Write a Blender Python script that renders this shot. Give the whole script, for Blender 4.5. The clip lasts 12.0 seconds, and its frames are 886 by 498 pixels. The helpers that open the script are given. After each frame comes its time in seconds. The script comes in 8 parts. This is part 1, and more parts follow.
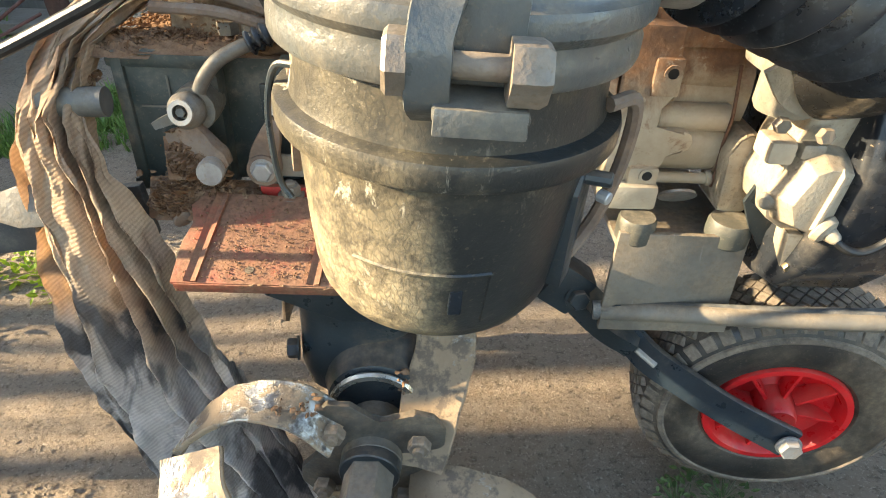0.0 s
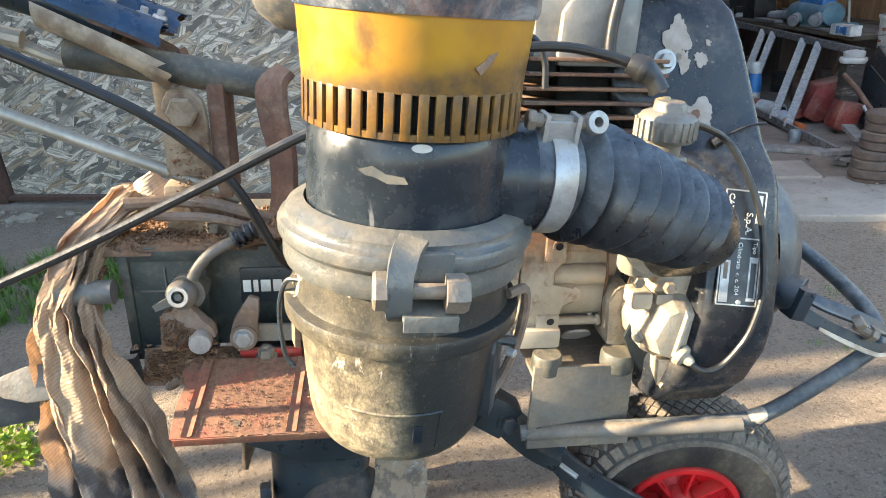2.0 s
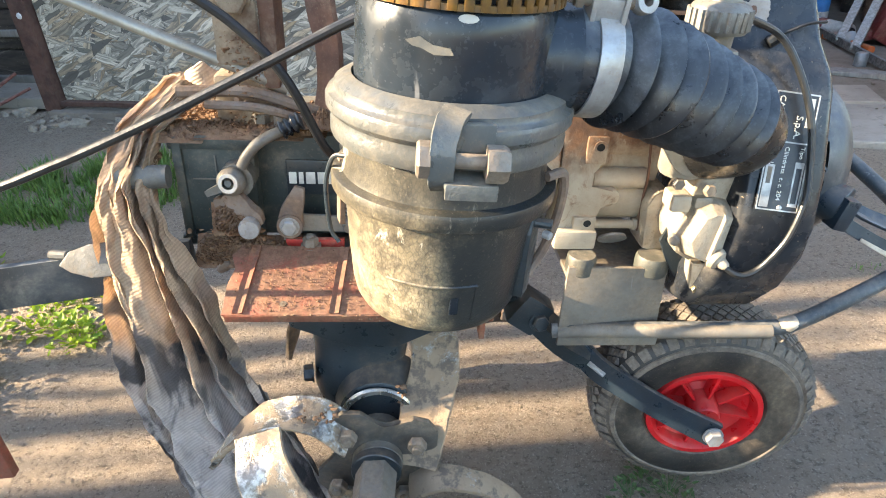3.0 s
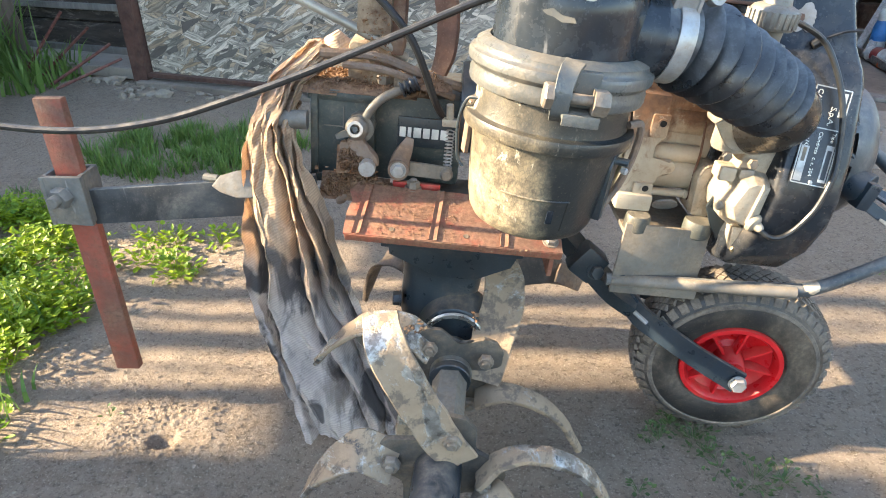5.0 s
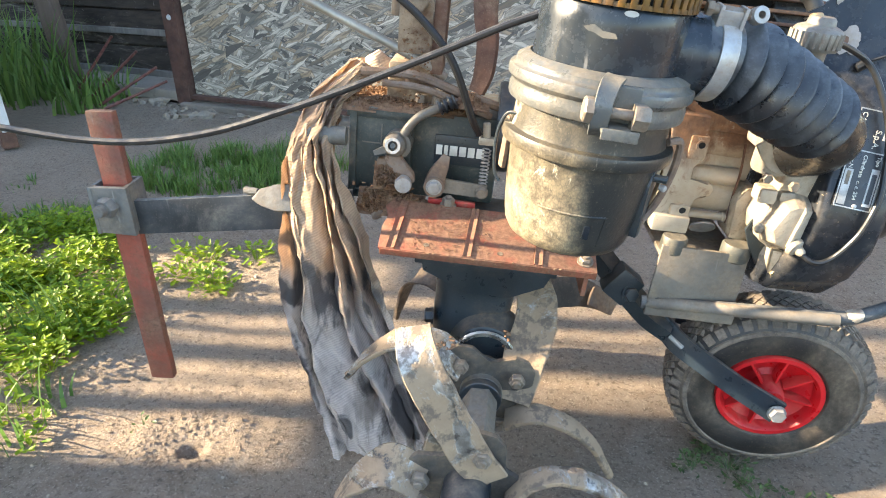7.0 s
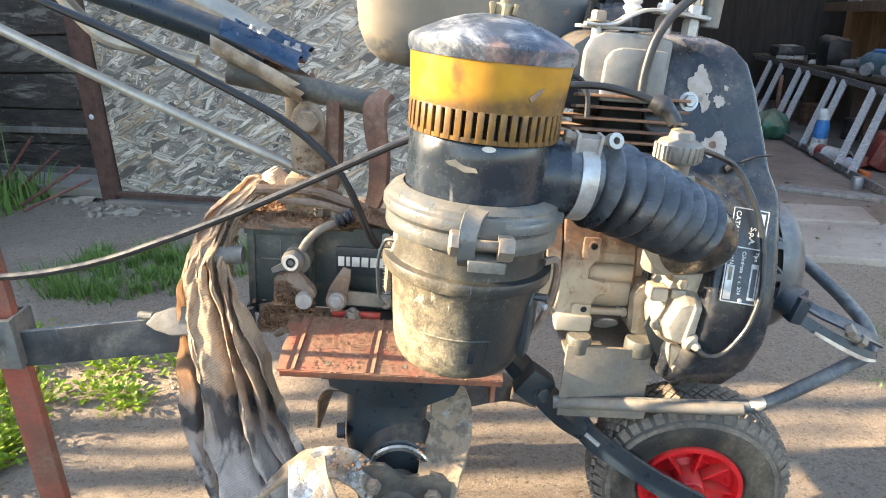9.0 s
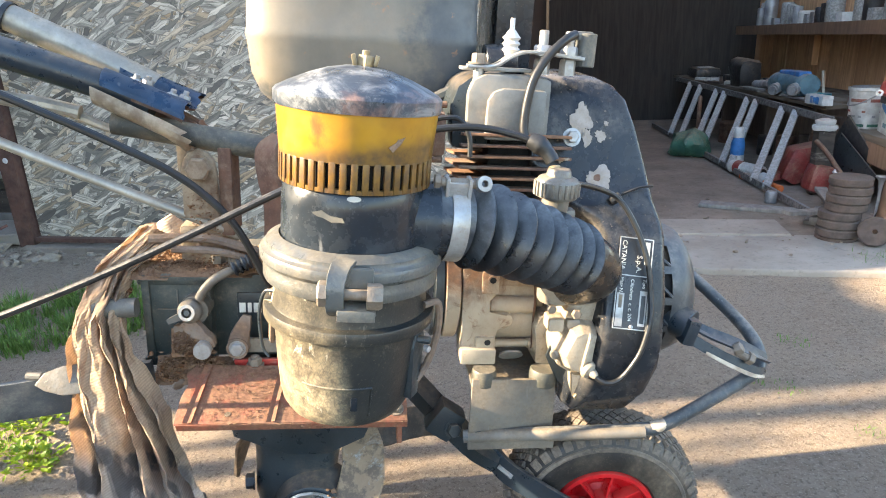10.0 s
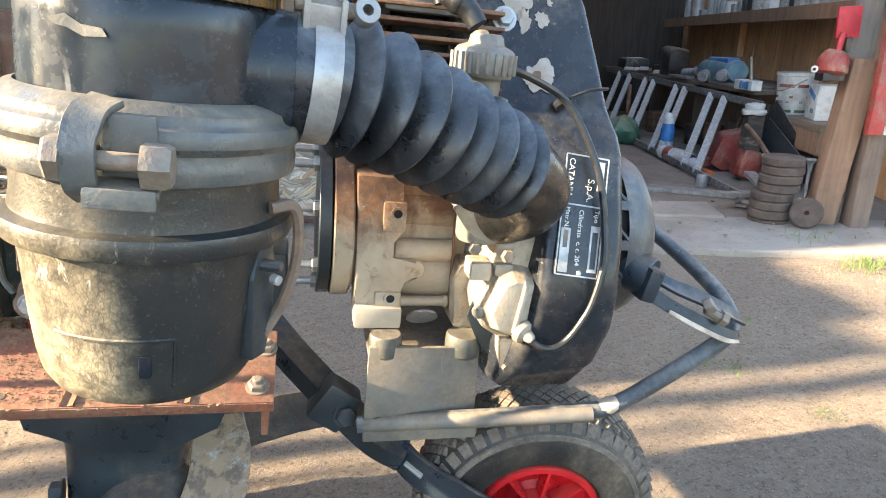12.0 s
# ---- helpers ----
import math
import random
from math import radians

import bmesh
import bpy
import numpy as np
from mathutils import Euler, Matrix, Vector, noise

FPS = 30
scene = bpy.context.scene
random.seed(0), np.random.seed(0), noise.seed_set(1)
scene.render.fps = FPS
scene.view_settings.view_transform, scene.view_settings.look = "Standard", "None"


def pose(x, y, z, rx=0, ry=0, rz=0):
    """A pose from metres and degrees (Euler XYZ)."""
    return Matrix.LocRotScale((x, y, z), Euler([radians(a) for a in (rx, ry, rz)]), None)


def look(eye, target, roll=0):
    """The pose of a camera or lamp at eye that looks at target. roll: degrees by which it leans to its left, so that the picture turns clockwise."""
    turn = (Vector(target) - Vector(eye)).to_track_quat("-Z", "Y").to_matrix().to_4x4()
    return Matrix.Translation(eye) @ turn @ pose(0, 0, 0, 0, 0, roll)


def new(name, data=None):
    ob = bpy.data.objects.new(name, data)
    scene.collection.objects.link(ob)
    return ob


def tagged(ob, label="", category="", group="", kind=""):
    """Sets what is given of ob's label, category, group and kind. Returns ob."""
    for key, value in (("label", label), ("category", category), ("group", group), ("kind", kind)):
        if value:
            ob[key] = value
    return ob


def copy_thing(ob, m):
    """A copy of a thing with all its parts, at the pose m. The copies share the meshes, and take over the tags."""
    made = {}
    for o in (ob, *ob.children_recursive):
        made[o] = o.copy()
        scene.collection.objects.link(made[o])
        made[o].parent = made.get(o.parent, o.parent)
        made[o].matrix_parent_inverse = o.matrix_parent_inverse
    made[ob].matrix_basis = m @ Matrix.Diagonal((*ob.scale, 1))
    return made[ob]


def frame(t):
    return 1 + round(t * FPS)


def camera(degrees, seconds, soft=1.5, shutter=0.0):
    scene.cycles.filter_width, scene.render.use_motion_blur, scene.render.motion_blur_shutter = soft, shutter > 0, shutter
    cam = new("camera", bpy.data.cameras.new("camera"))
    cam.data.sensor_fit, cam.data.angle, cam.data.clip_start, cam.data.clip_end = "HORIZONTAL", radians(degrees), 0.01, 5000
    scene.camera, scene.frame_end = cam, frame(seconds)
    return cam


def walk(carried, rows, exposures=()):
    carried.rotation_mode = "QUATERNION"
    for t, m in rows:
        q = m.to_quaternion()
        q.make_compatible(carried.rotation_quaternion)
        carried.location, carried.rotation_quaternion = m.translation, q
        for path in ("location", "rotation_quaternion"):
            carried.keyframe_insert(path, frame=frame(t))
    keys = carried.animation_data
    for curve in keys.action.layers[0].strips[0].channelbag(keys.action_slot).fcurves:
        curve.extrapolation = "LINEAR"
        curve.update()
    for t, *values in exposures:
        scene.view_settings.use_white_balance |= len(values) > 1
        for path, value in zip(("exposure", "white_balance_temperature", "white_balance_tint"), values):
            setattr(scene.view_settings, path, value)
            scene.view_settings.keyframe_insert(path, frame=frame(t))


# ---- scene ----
cam = camera(70.0, 12.0, soft=1.0)
PATH = [
    (0, (0.067, 0.048, 0.64), (0.013, 1.695, -0.493), -3.7),
    (0.5, (0.058, 0.004, 0.644), (0.049, 1.732, -0.362), -3.7),
    (1, (0.067, -0.046, 0.669), (0.12, 1.737, -0.232), -3.7),
    (1.5, (0.060, -0.066, 0.721), (0.196, 1.761, -0.079), -3.7),
    (2, (0.053, -0.058, 0.725), (0.249, 1.771, -0.059), -3.6),
    (2.5, (0.052, -0.066, 0.718), (0.232, 1.714, -0.175), -3.3),
    (3, (0.048, -0.083, 0.705), (0.104, 1.655, -0.284), -3.4),
    (3.5, (0.012, -0.242, 0.731), (0.06, 1.48, -0.285), -1.7),
    (5.5, (-0.017, -0.237, 0.706), (-0.089, 1.527, -0.233), 0.0),
    (6, (-0.013, -0.244, 0.71), (-0.115, 1.536, -0.197), -0.3),
    (6.5, (-0.022, -0.246, 0.7), (-0.159, 1.535, -0.199), 0.1),
    (8.5, (0.005, -0.237, 0.706), (-0.098, 1.586, -0.111), -0.4),
    (9, (0.038, -0.218, 0.743), (0.056, 1.658, 0.048), -1.4),
    (9.5, (0.08, -0.224, 0.767), (0.191, 1.672, 0.14), -2.2),
    (10, (0.101, -0.22, 0.759), (0.28, 1.671, 0.133), -2.6),
    (10.5, (0.132, -0.19, 0.734), (0.371, 1.682, 0.073), -2.9),
    (11, (0.145, -0.167, 0.71), (0.423, 1.689, 0.018), -2.5),
    (11.5, (0.149, -0.145, 0.686), (0.475, 1.698, -0.017), -1.2),
    (12, (0.153, -0.056, 0.629), (0.55, 1.798, -0.01), 0.2),
]
EXPOSURES = [(0.0, 2.58, 7000, 6), (1.0, 2.62, 6600, 7), (2.5, 2.80, 6500, 9), (3.5, 2.87, 6500, 10), (8.5, 2.89, 6550, 10), (12.0, 3.00, 6700, 10)]
walk(cam, [(t, look(eye, target, roll)) for t, eye, target, roll in PATH], EXPOSURES)

# ---- light ----
SUN_AZ, SUN_EL = 90.0, 24.0          # degrees: where the sun stands, turned from +y towards -x, and its height
world = bpy.data.worlds.new("world")
scene.world = world
world.use_nodes = True
wn = world.node_tree.nodes
sky = wn.new("ShaderNodeTexSky")
sky.sky_type = "NISHITA"
sky.sun_disc = False
sky.sun_elevation = radians(SUN_EL)
sky.sun_rotation = radians(-SUN_AZ)
world.node_tree.links.new(sky.outputs[0], wn["Background"].inputs[0])
wn["Background"].inputs[1].default_value = 0.125
sun_data = bpy.data.lights.new("sun", "SUN")
sun_data.energy, sun_data.angle, sun_data.color = 4.2, radians(0.6), (1.0, 0.82, 0.58)
sun = new("sun", sun_data)
sx = -math.sin(radians(SUN_AZ)) * math.cos(radians(SUN_EL))
sy = math.cos(radians(SUN_AZ)) * math.cos(radians(SUN_EL))
sz = math.sin(radians(SUN_EL))
sun.matrix_world = look((sx * 20, sy * 20, sz * 20), (0, 0, 0))


# ---- materials ----
class Nodes:
    def __init__(self, name):
        self.m = bpy.data.materials.new(name)
        self.m.use_nodes = True
        self.t = self.m.node_tree
        self.bsdf = self.t.nodes["Principled BSDF"]
        self.geo = self.t.nodes.new("ShaderNodeNewGeometry")

    def add(self, kind, **ins):
        n = self.t.nodes.new("ShaderNode" + kind)
        for k, v in ins.items():
            self.put(n.inputs[k.replace("_", " ")], v)
        return n

    def put(self, socket, v):
        if isinstance(v, bpy.types.NodeSocket):
            self.t.links.new(v, socket)
        elif isinstance(v, tuple) and len(v) == 3 and socket.type == "RGBA":
            socket.default_value = (*v, 1)
        else:
            socket.default_value = v

    def noise(self, scale, detail=4, rough=0.6, vec=None, distortion=0.0):
        n = self.add("TexNoise", Scale=scale, Detail=detail, Roughness=rough, Distortion=distortion)
        self.put(n.inputs["Vector"], vec if vec else self.geo.outputs["Position"])
        return n.outputs["Fac"]

    def ramp(self, fac, lo, hi, a=0.0, b=1.0):
        n = self.add("MapRange")
        self.put(n.inputs[0], fac)
        for i, v in zip((1, 2, 3, 4), (lo, hi, a, b)):
            self.put(n.inputs[i], v)
        n.interpolation_type = "SMOOTHSTEP"
        return n.outputs[0]

    def mix(self, fac, a, b):
        n = self.t.nodes.new("ShaderNodeMix")
        n.data_type = "RGBA"
        self.put(n.inputs[0], fac)
        self.put(n.inputs[6], a)
        self.put(n.inputs[7], b)
        return n.outputs[2]

    def math(self, op, a, b=0.0):
        n = self.t.nodes.new("ShaderNodeMath")
        n.operation = op
        self.put(n.inputs[0], a)
        self.put(n.inputs[1], b)
        return n.outputs[0]

    def stretch(self, sx, sy, sz, rz=0.0, ry=0.0):
        n = self.t.nodes.new("ShaderNodeMapping")
        n.inputs["Scale"].default_value = (sx, sy, sz)
        n.inputs["Rotation"].default_value = (0, radians(ry), radians(rz))
        self.put(n.inputs["Vector"], self.geo.outputs["Position"])
        return n.outputs[0]

    def bump(self, height, strength, distance=0.002):
        n = self.add("Bump", Strength=strength, Distance=distance)
        self.put(n.inputs["Height"], height)
        old = self.bsdf.inputs["Normal"]
        if old.is_linked:
            self.put(n.inputs["Normal"], old.links[0].from_socket)
        self.put(old, n.outputs[0])

    def done(self, color, rough=0.6, metal=0.0, spec=0.5):
        self.put(self.bsdf.inputs["Base Color"], color)
        self.put(self.bsdf.inputs["Roughness"], rough)
        self.put(self.bsdf.inputs["Metallic"], metal)
        self.bsdf.inputs["Specular IOR Level"].default_value = spec
        return self.m


DUST = (0.42, 0.31, 0.20)


def surf(name, base, rough=0.55, metal=0.0, dust=0.3, grain=60.0, patch=14.0, tint=None, bump=0.25, dustcol=DUST, top=0.25, spec=0.5, scratch=0.0):
    """A used surface: base colour with two scales of variation, clinging dust in patches and more of it on faces that look up."""
    n = Nodes(name)
    tint = tint or tuple(c * 0.6 for c in base)
    color = n.mix(n.ramp(n.noise(patch, 5, 0.65), 0.35, 0.65), base, tint)
    d = n.ramp(n.noise(patch * 0.8, 8, 0.72, distortion=0.4), 0.62 - 0.5 * dust, 0.85 - 0.25 * dust, 0.0, min(1.0, 0.4 + dust))
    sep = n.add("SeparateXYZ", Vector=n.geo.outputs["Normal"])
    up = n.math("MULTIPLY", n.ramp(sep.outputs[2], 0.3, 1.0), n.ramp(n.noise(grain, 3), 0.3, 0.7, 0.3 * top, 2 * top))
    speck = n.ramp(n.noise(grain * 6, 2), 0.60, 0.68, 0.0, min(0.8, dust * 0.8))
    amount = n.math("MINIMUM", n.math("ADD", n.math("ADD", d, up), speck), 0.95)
    if scratch:
        s = n.ramp(n.noise(30, 3, 0.5, n.stretch(3, 3, 0.5, 20, 35)), 0.68, 0.74, 0, scratch)
        color = n.mix(s, color, (0.45, 0.44, 0.42))
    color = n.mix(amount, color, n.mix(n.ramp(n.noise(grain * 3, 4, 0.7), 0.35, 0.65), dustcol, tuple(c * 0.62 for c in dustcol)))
    r = n.math("ADD", n.ramp(n.noise(grain, 4), 0.3, 0.7, rough - 0.1, rough + 0.12), n.math("MULTIPLY", amount, 0.3))
    n.bump(n.noise(grain * 5, 3), bump, 0.0008)
    n.bump(n.noise(patch * 2, 3), bump * 0.6, 0.002)
    m = n.math("MULTIPLY", n.math("SUBTRACT", 1.0, amount), metal) if metal else 0.0
    return n.done(color, r, m, spec)


BAND = surf("grey_clamp_plastic", (0.092, 0.098, 0.094), 0.34, dust=0.34, patch=30, tint=(0.070, 0.072, 0.068), dustcol=(0.24, 0.20, 0.14), bump=0.5)
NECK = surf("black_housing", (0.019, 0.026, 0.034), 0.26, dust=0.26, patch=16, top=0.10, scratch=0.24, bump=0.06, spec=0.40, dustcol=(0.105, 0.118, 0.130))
# Blue-grey dust doubles as the rubber's painted sheen, strongest on upward faces.
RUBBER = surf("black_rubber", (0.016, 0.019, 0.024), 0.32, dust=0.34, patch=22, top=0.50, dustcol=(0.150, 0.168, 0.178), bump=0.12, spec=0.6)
ELBOW = surf("shiny_rubber", (0.014, 0.014, 0.014), 0.28, dust=0.0, top=0.03)
ALUCLEAN = surf("cast_aluminium", (0.42, 0.36, 0.27), 0.42, metal=0.15, dust=0.42, patch=30, tint=(0.31, 0.27, 0.205), dustcol=(0.27, 0.19, 0.115), bump=0.5)
CARBM = surf("grey_cast_zinc", (0.285, 0.262, 0.215), 0.42, metal=0.15, dust=0.4, patch=40, tint=(0.20, 0.18, 0.145), dustcol=(0.24, 0.18, 0.115), bump=0.5)
DULLALU = surf("dull_aluminium", (0.19, 0.18, 0.155), 0.46, metal=0.3, dust=0.4, patch=40, tint=(0.12, 0.112, 0.095), dustcol=(0.20, 0.15, 0.10), bump=0.5)
ZINC = surf("zinc_steel", (0.40, 0.40, 0.39), 0.38, metal=0.5, dust=0.3, patch=40, tint=(0.28, 0.275, 0.26), bump=0.4)
GREYHEAD = surf("grey_head_paint", (0.20, 0.195, 0.175), 0.55, dust=0.2, patch=20)
RED = surf("rusty_red_paint", (0.27, 0.050, 0.022), 0.6, dust=0.72, patch=30, tint=(0.17, 0.045, 0.022), dustcol=(0.235, 0.120, 0.068), top=0.25, bump=0.6, scratch=0.2)
REDCLEAN = surf("red_paint", (0.48, 0.03, 0.02), 0.45, dust=0.2)
GREEN = surf("dark_green_paint", (0.040, 0.052, 0.048), 0.45, dust=0.26, patch=20, top=0.3, dustcol=(0.30, 0.24, 0.17))
LEG = surf("black_casting", (0.026, 0.036, 0.042), 0.36, dust=0.16, patch=16, dustcol=(0.28, 0.20, 0.13))
FORKM = surf("blue_black_paint", (0.016, 0.026, 0.036), 0.35, dust=0.1, patch=18, dustcol=(0.28, 0.22, 0.16))
TYRE = surf("tyre_rubber", (0.022, 0.020, 0.019), 0.45, dust=0.36, patch=9, dustcol=(0.25, 0.195, 0.135), top=0.25)
TREAD = surf("tread_rubber", (0.05, 0.045, 0.04), 0.75, dust=0.75, patch=16, dustcol=(0.235, 0.19, 0.145), top=0.35)
RIM = surf("red_rim_plastic", (0.62, 0.012, 0.016), 0.35, dust=0.12, patch=20, top=0.1, tint=(0.5, 0.01, 0.014))
TUBE = surf("worn_tube_paint", (0.05, 0.065, 0.075), 0.4, dust=0.3, patch=20, scratch=0.4, dustcol=(0.36, 0.31, 0.25))
SHEET = surf("dusty_grey_plate", (0.165, 0.150, 0.125), 0.55, dust=0.45, patch=16, dustcol=(0.28, 0.215, 0.145), scratch=0.2)
POSTM = surf("old_red_oxide", (0.28, 0.058, 0.032), 0.6, dust=0.52, patch=16, tint=(0.15, 0.055, 0.036), dustcol=(0.20, 0.115, 0.07), bump=0.8, scratch=0.25)
# Paler upward faces: dust, and sky light painted on the top edge.
ARM = surf("dark_steel_bar", (0.066, 0.070, 0.074), 0.42, metal=0.3, dust=0.3, patch=16, dustcol=(0.30, 0.27, 0.22), scratch=0.3, top=0.55)
SOCKET = surf("worn_grey_steel", (0.15, 0.15, 0.14), 0.5, metal=0.2, dust=0.45, patch=26, dustcol=(0.26, 0.22, 0.165), scratch=0.3, top=0.4)
CABLE = surf("black_cable", (0.012, 0.013, 0.014), 0.42, dust=0.04, top=0.03, dustcol=(0.3, 0.27, 0.23))
CABLEGREY = surf("worn_cable", (0.024, 0.024, 0.024), 0.38, dust=0.09, top=0.06, dustcol=(0.36, 0.32, 0.27))
BARM = surf("dull_bar_steel", (0.40, 0.37, 0.31), 0.38, metal=0.45, dust=0.35, patch=18, tint=(0.24, 0.225, 0.19), dustcol=(0.34, 0.29, 0.22), scratch=0.3)
CHROME = surf("dull_chrome", (0.58, 0.56, 0.50), 0.25, metal=0.85, dust=0.2, patch=20, dustcol=(0.35, 0.28, 0.2))
RUST = surf("rust", (0.15, 0.075, 0.045), 0.85, dust=0.35, patch=25, tint=(0.085, 0.042, 0.028), dustcol=(0.34, 0.25, 0.17), bump=0.6)
SOILED = surf("caked_steel", (0.21, 0.165, 0.13), 0.8, dust=0.6, patch=25, tint=(0.12, 0.085, 0.065), dustcol=(0.29, 0.185, 0.115), bump=0.8)
BRASS = surf("brass", (0.30, 0.235, 0.14), 0.45, metal=0.7, dust=0.25)
# Near-black painted for the shade in holes, behind slots and between fins.
DARKIN = surf("shade_inside", (0.008, 0.008, 0.008), 0.8, dust=0.05)
BOLT = surf("galvanised_bolt", (0.21, 0.185, 0.15), 0.5, metal=0.3, dust=0.5, patch=50, tint=(0.15, 0.125, 0.10), dustcol=(0.27, 0.20, 0.135), bump=0.6)
WHITEINK = surf("white_lettering", (0.72, 0.70, 0.62), 0.5, dust=0.12)
LABELBLK = surf("label_black", (0.020, 0.022, 0.026), 0.35, dust=0.08)
LABELSIL = surf("label_silver", (0.50, 0.49, 0.46), 0.4, metal=0.3, dust=0.15, patch=60)


def yellow_plastic():
    n = Nodes("amber_plastic")
    sep = n.add("SeparateXYZ", Vector=n.geo.outputs["Position"])
    color = n.mix(n.ramp(n.noise(16, 4), 0.35, 0.7), (0.43, 0.215, 0.008), (0.30, 0.138, 0.010))
    dirt = n.math("MULTIPLY", n.ramp(n.noise(26, 6, 0.7, n.stretch(1, 1, 0.5)), 0.50, 0.70), 0.7)
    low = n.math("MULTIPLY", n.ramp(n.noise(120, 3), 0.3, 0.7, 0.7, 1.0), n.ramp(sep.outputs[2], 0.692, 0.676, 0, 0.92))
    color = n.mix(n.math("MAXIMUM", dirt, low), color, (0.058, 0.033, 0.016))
    n.bump(n.noise(220, 3), 0.12, 0.0006)
    n.bsdf.inputs["Subsurface Weight"].default_value = 0.12
    n.bsdf.inputs["Subsurface Radius"].default_value = (0.006, 0.003, 0.001)
    return n.done(color, n.ramp(n.noise(60), 0.3, 0.7, 0.3, 0.5))


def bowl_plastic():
    """Black plastic whose dried dust crust paints the sunlit left side; thin dust elsewhere."""
    n = Nodes("dusty_black_plastic_lit_side")
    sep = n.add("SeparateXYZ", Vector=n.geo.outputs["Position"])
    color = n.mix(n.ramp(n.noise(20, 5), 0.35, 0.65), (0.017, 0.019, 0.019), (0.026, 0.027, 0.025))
    # Sunlight painted in: pale left of the bowl's middle, fading upwards.
    lit_flank = n.ramp(n.math("ADD", sep.outputs[0], n.math("MULTIPLY", n.math("SUBTRACT", n.noise(60, 8, 0.75), 0.5), 0.034)), 0.066, 0.048, 0.0, 0.92)
    lit_flank = n.math("MULTIPLY", lit_flank, n.ramp(n.math("ADD", sep.outputs[2], n.math("MULTIPLY", n.math("SUBTRACT", n.noise(34, 7, 0.7), 0.5), 0.11)), 0.560, 0.465, 0.20, 0.92))
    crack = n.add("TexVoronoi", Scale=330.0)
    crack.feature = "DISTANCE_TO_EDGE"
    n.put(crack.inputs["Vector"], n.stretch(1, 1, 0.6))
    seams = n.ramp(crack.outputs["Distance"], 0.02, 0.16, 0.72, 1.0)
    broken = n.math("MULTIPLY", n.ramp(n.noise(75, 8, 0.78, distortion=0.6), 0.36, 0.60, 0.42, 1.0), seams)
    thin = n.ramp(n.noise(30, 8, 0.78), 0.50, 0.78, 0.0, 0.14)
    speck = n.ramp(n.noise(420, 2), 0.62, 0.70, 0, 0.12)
    amount = n.math("MINIMUM", n.math("ADD", n.math("MAXIMUM", n.math("MULTIPLY", lit_flank, broken), thin), speck), 0.92)
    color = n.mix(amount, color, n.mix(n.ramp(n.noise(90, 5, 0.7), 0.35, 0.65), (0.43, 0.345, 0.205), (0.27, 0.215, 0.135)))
    # Chalky marks, denser on the side painted as sunlit.
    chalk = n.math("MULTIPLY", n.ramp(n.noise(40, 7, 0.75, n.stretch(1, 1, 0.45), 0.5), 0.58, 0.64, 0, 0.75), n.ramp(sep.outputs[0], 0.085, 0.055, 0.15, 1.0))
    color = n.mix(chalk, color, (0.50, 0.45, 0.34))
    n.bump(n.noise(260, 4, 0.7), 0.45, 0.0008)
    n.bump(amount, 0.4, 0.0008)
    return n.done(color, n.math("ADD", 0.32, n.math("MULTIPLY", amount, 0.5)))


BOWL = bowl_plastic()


def case_casting():
    """Cast aluminium, cream where it is clean, with rust-brown stain run down from above and dirt in patches."""
    n = Nodes("stained_casting")
    sep = n.add("SeparateXYZ", Vector=n.geo.outputs["Position"])
    color = n.mix(n.ramp(n.noise(15, 5, 0.65), 0.35, 0.65), (0.44, 0.375, 0.28), (0.33, 0.268, 0.19))
    level = n.math("ADD", sep.outputs[2], n.math("MULTIPLY", n.math("SUBTRACT", n.noise(26, 9, 0.74, n.stretch(1, 1, 0.6), 0.5), 0.5), 0.16))
    stain = n.ramp(level, 0.430, 0.490, 0.0, 0.92)
    loose = n.ramp(n.noise(34, 8, 0.75, distortion=0.6), 0.56, 0.66, 0.0, 0.6)
    rust = n.mix(n.ramp(n.noise(60, 5, 0.7), 0.35, 0.65), (0.225, 0.105, 0.048), (0.115, 0.056, 0.032))
    color = n.mix(n.math("MAXIMUM", stain, loose), color, rust)
    flakes = n.ramp(n.noise(70, 7, 0.75), 0.60, 0.66, 0.0, 0.7)
    color = n.mix(flakes, color, (0.42, 0.35, 0.26))
    n.bump(n.noise(300, 3), 0.5, 0.0007)
    n.bump(n.noise(40, 5, 0.7), 0.4, 0.0018)
    return n.done(color, n.ramp(n.math("MAXIMUM", stain, loose), 0, 1, 0.45, 0.85), 0.0, 0.4)


ALU = case_casting()


def tine_steel():
    n = Nodes("worn_tine_steel")
    soil = n.ramp(n.noise(10, 8, 0.70, distortion=0.5), 0.435, 0.49)
    color = n.mix(n.ramp(n.noise(70, 4), 0.35, 0.65), (0.50, 0.48, 0.44), (0.30, 0.28, 0.24))
    color = n.mix(n.ramp(n.noise(21, 5, 0.7), 0.56, 0.62), color, (0.05, 0.055, 0.06))
    color = n.mix(soil, color, n.mix(n.noise(60), (0.36, 0.265, 0.17), (0.21, 0.15, 0.095)))
    color = n.mix(n.ramp(n.noise(38, 6, 0.7), 0.50, 0.60, 0, 0.7), color, (0.085, 0.068, 0.055))
    n.bump(n.noise(120, 5), 0.5, 0.002)
    n.bump(soil, 0.4, 0.002)
    return n.done(color, n.ramp(soil, 0, 1, 0.32, 0.85), n.ramp(soil, 0, 1, 0.8, 0.0))


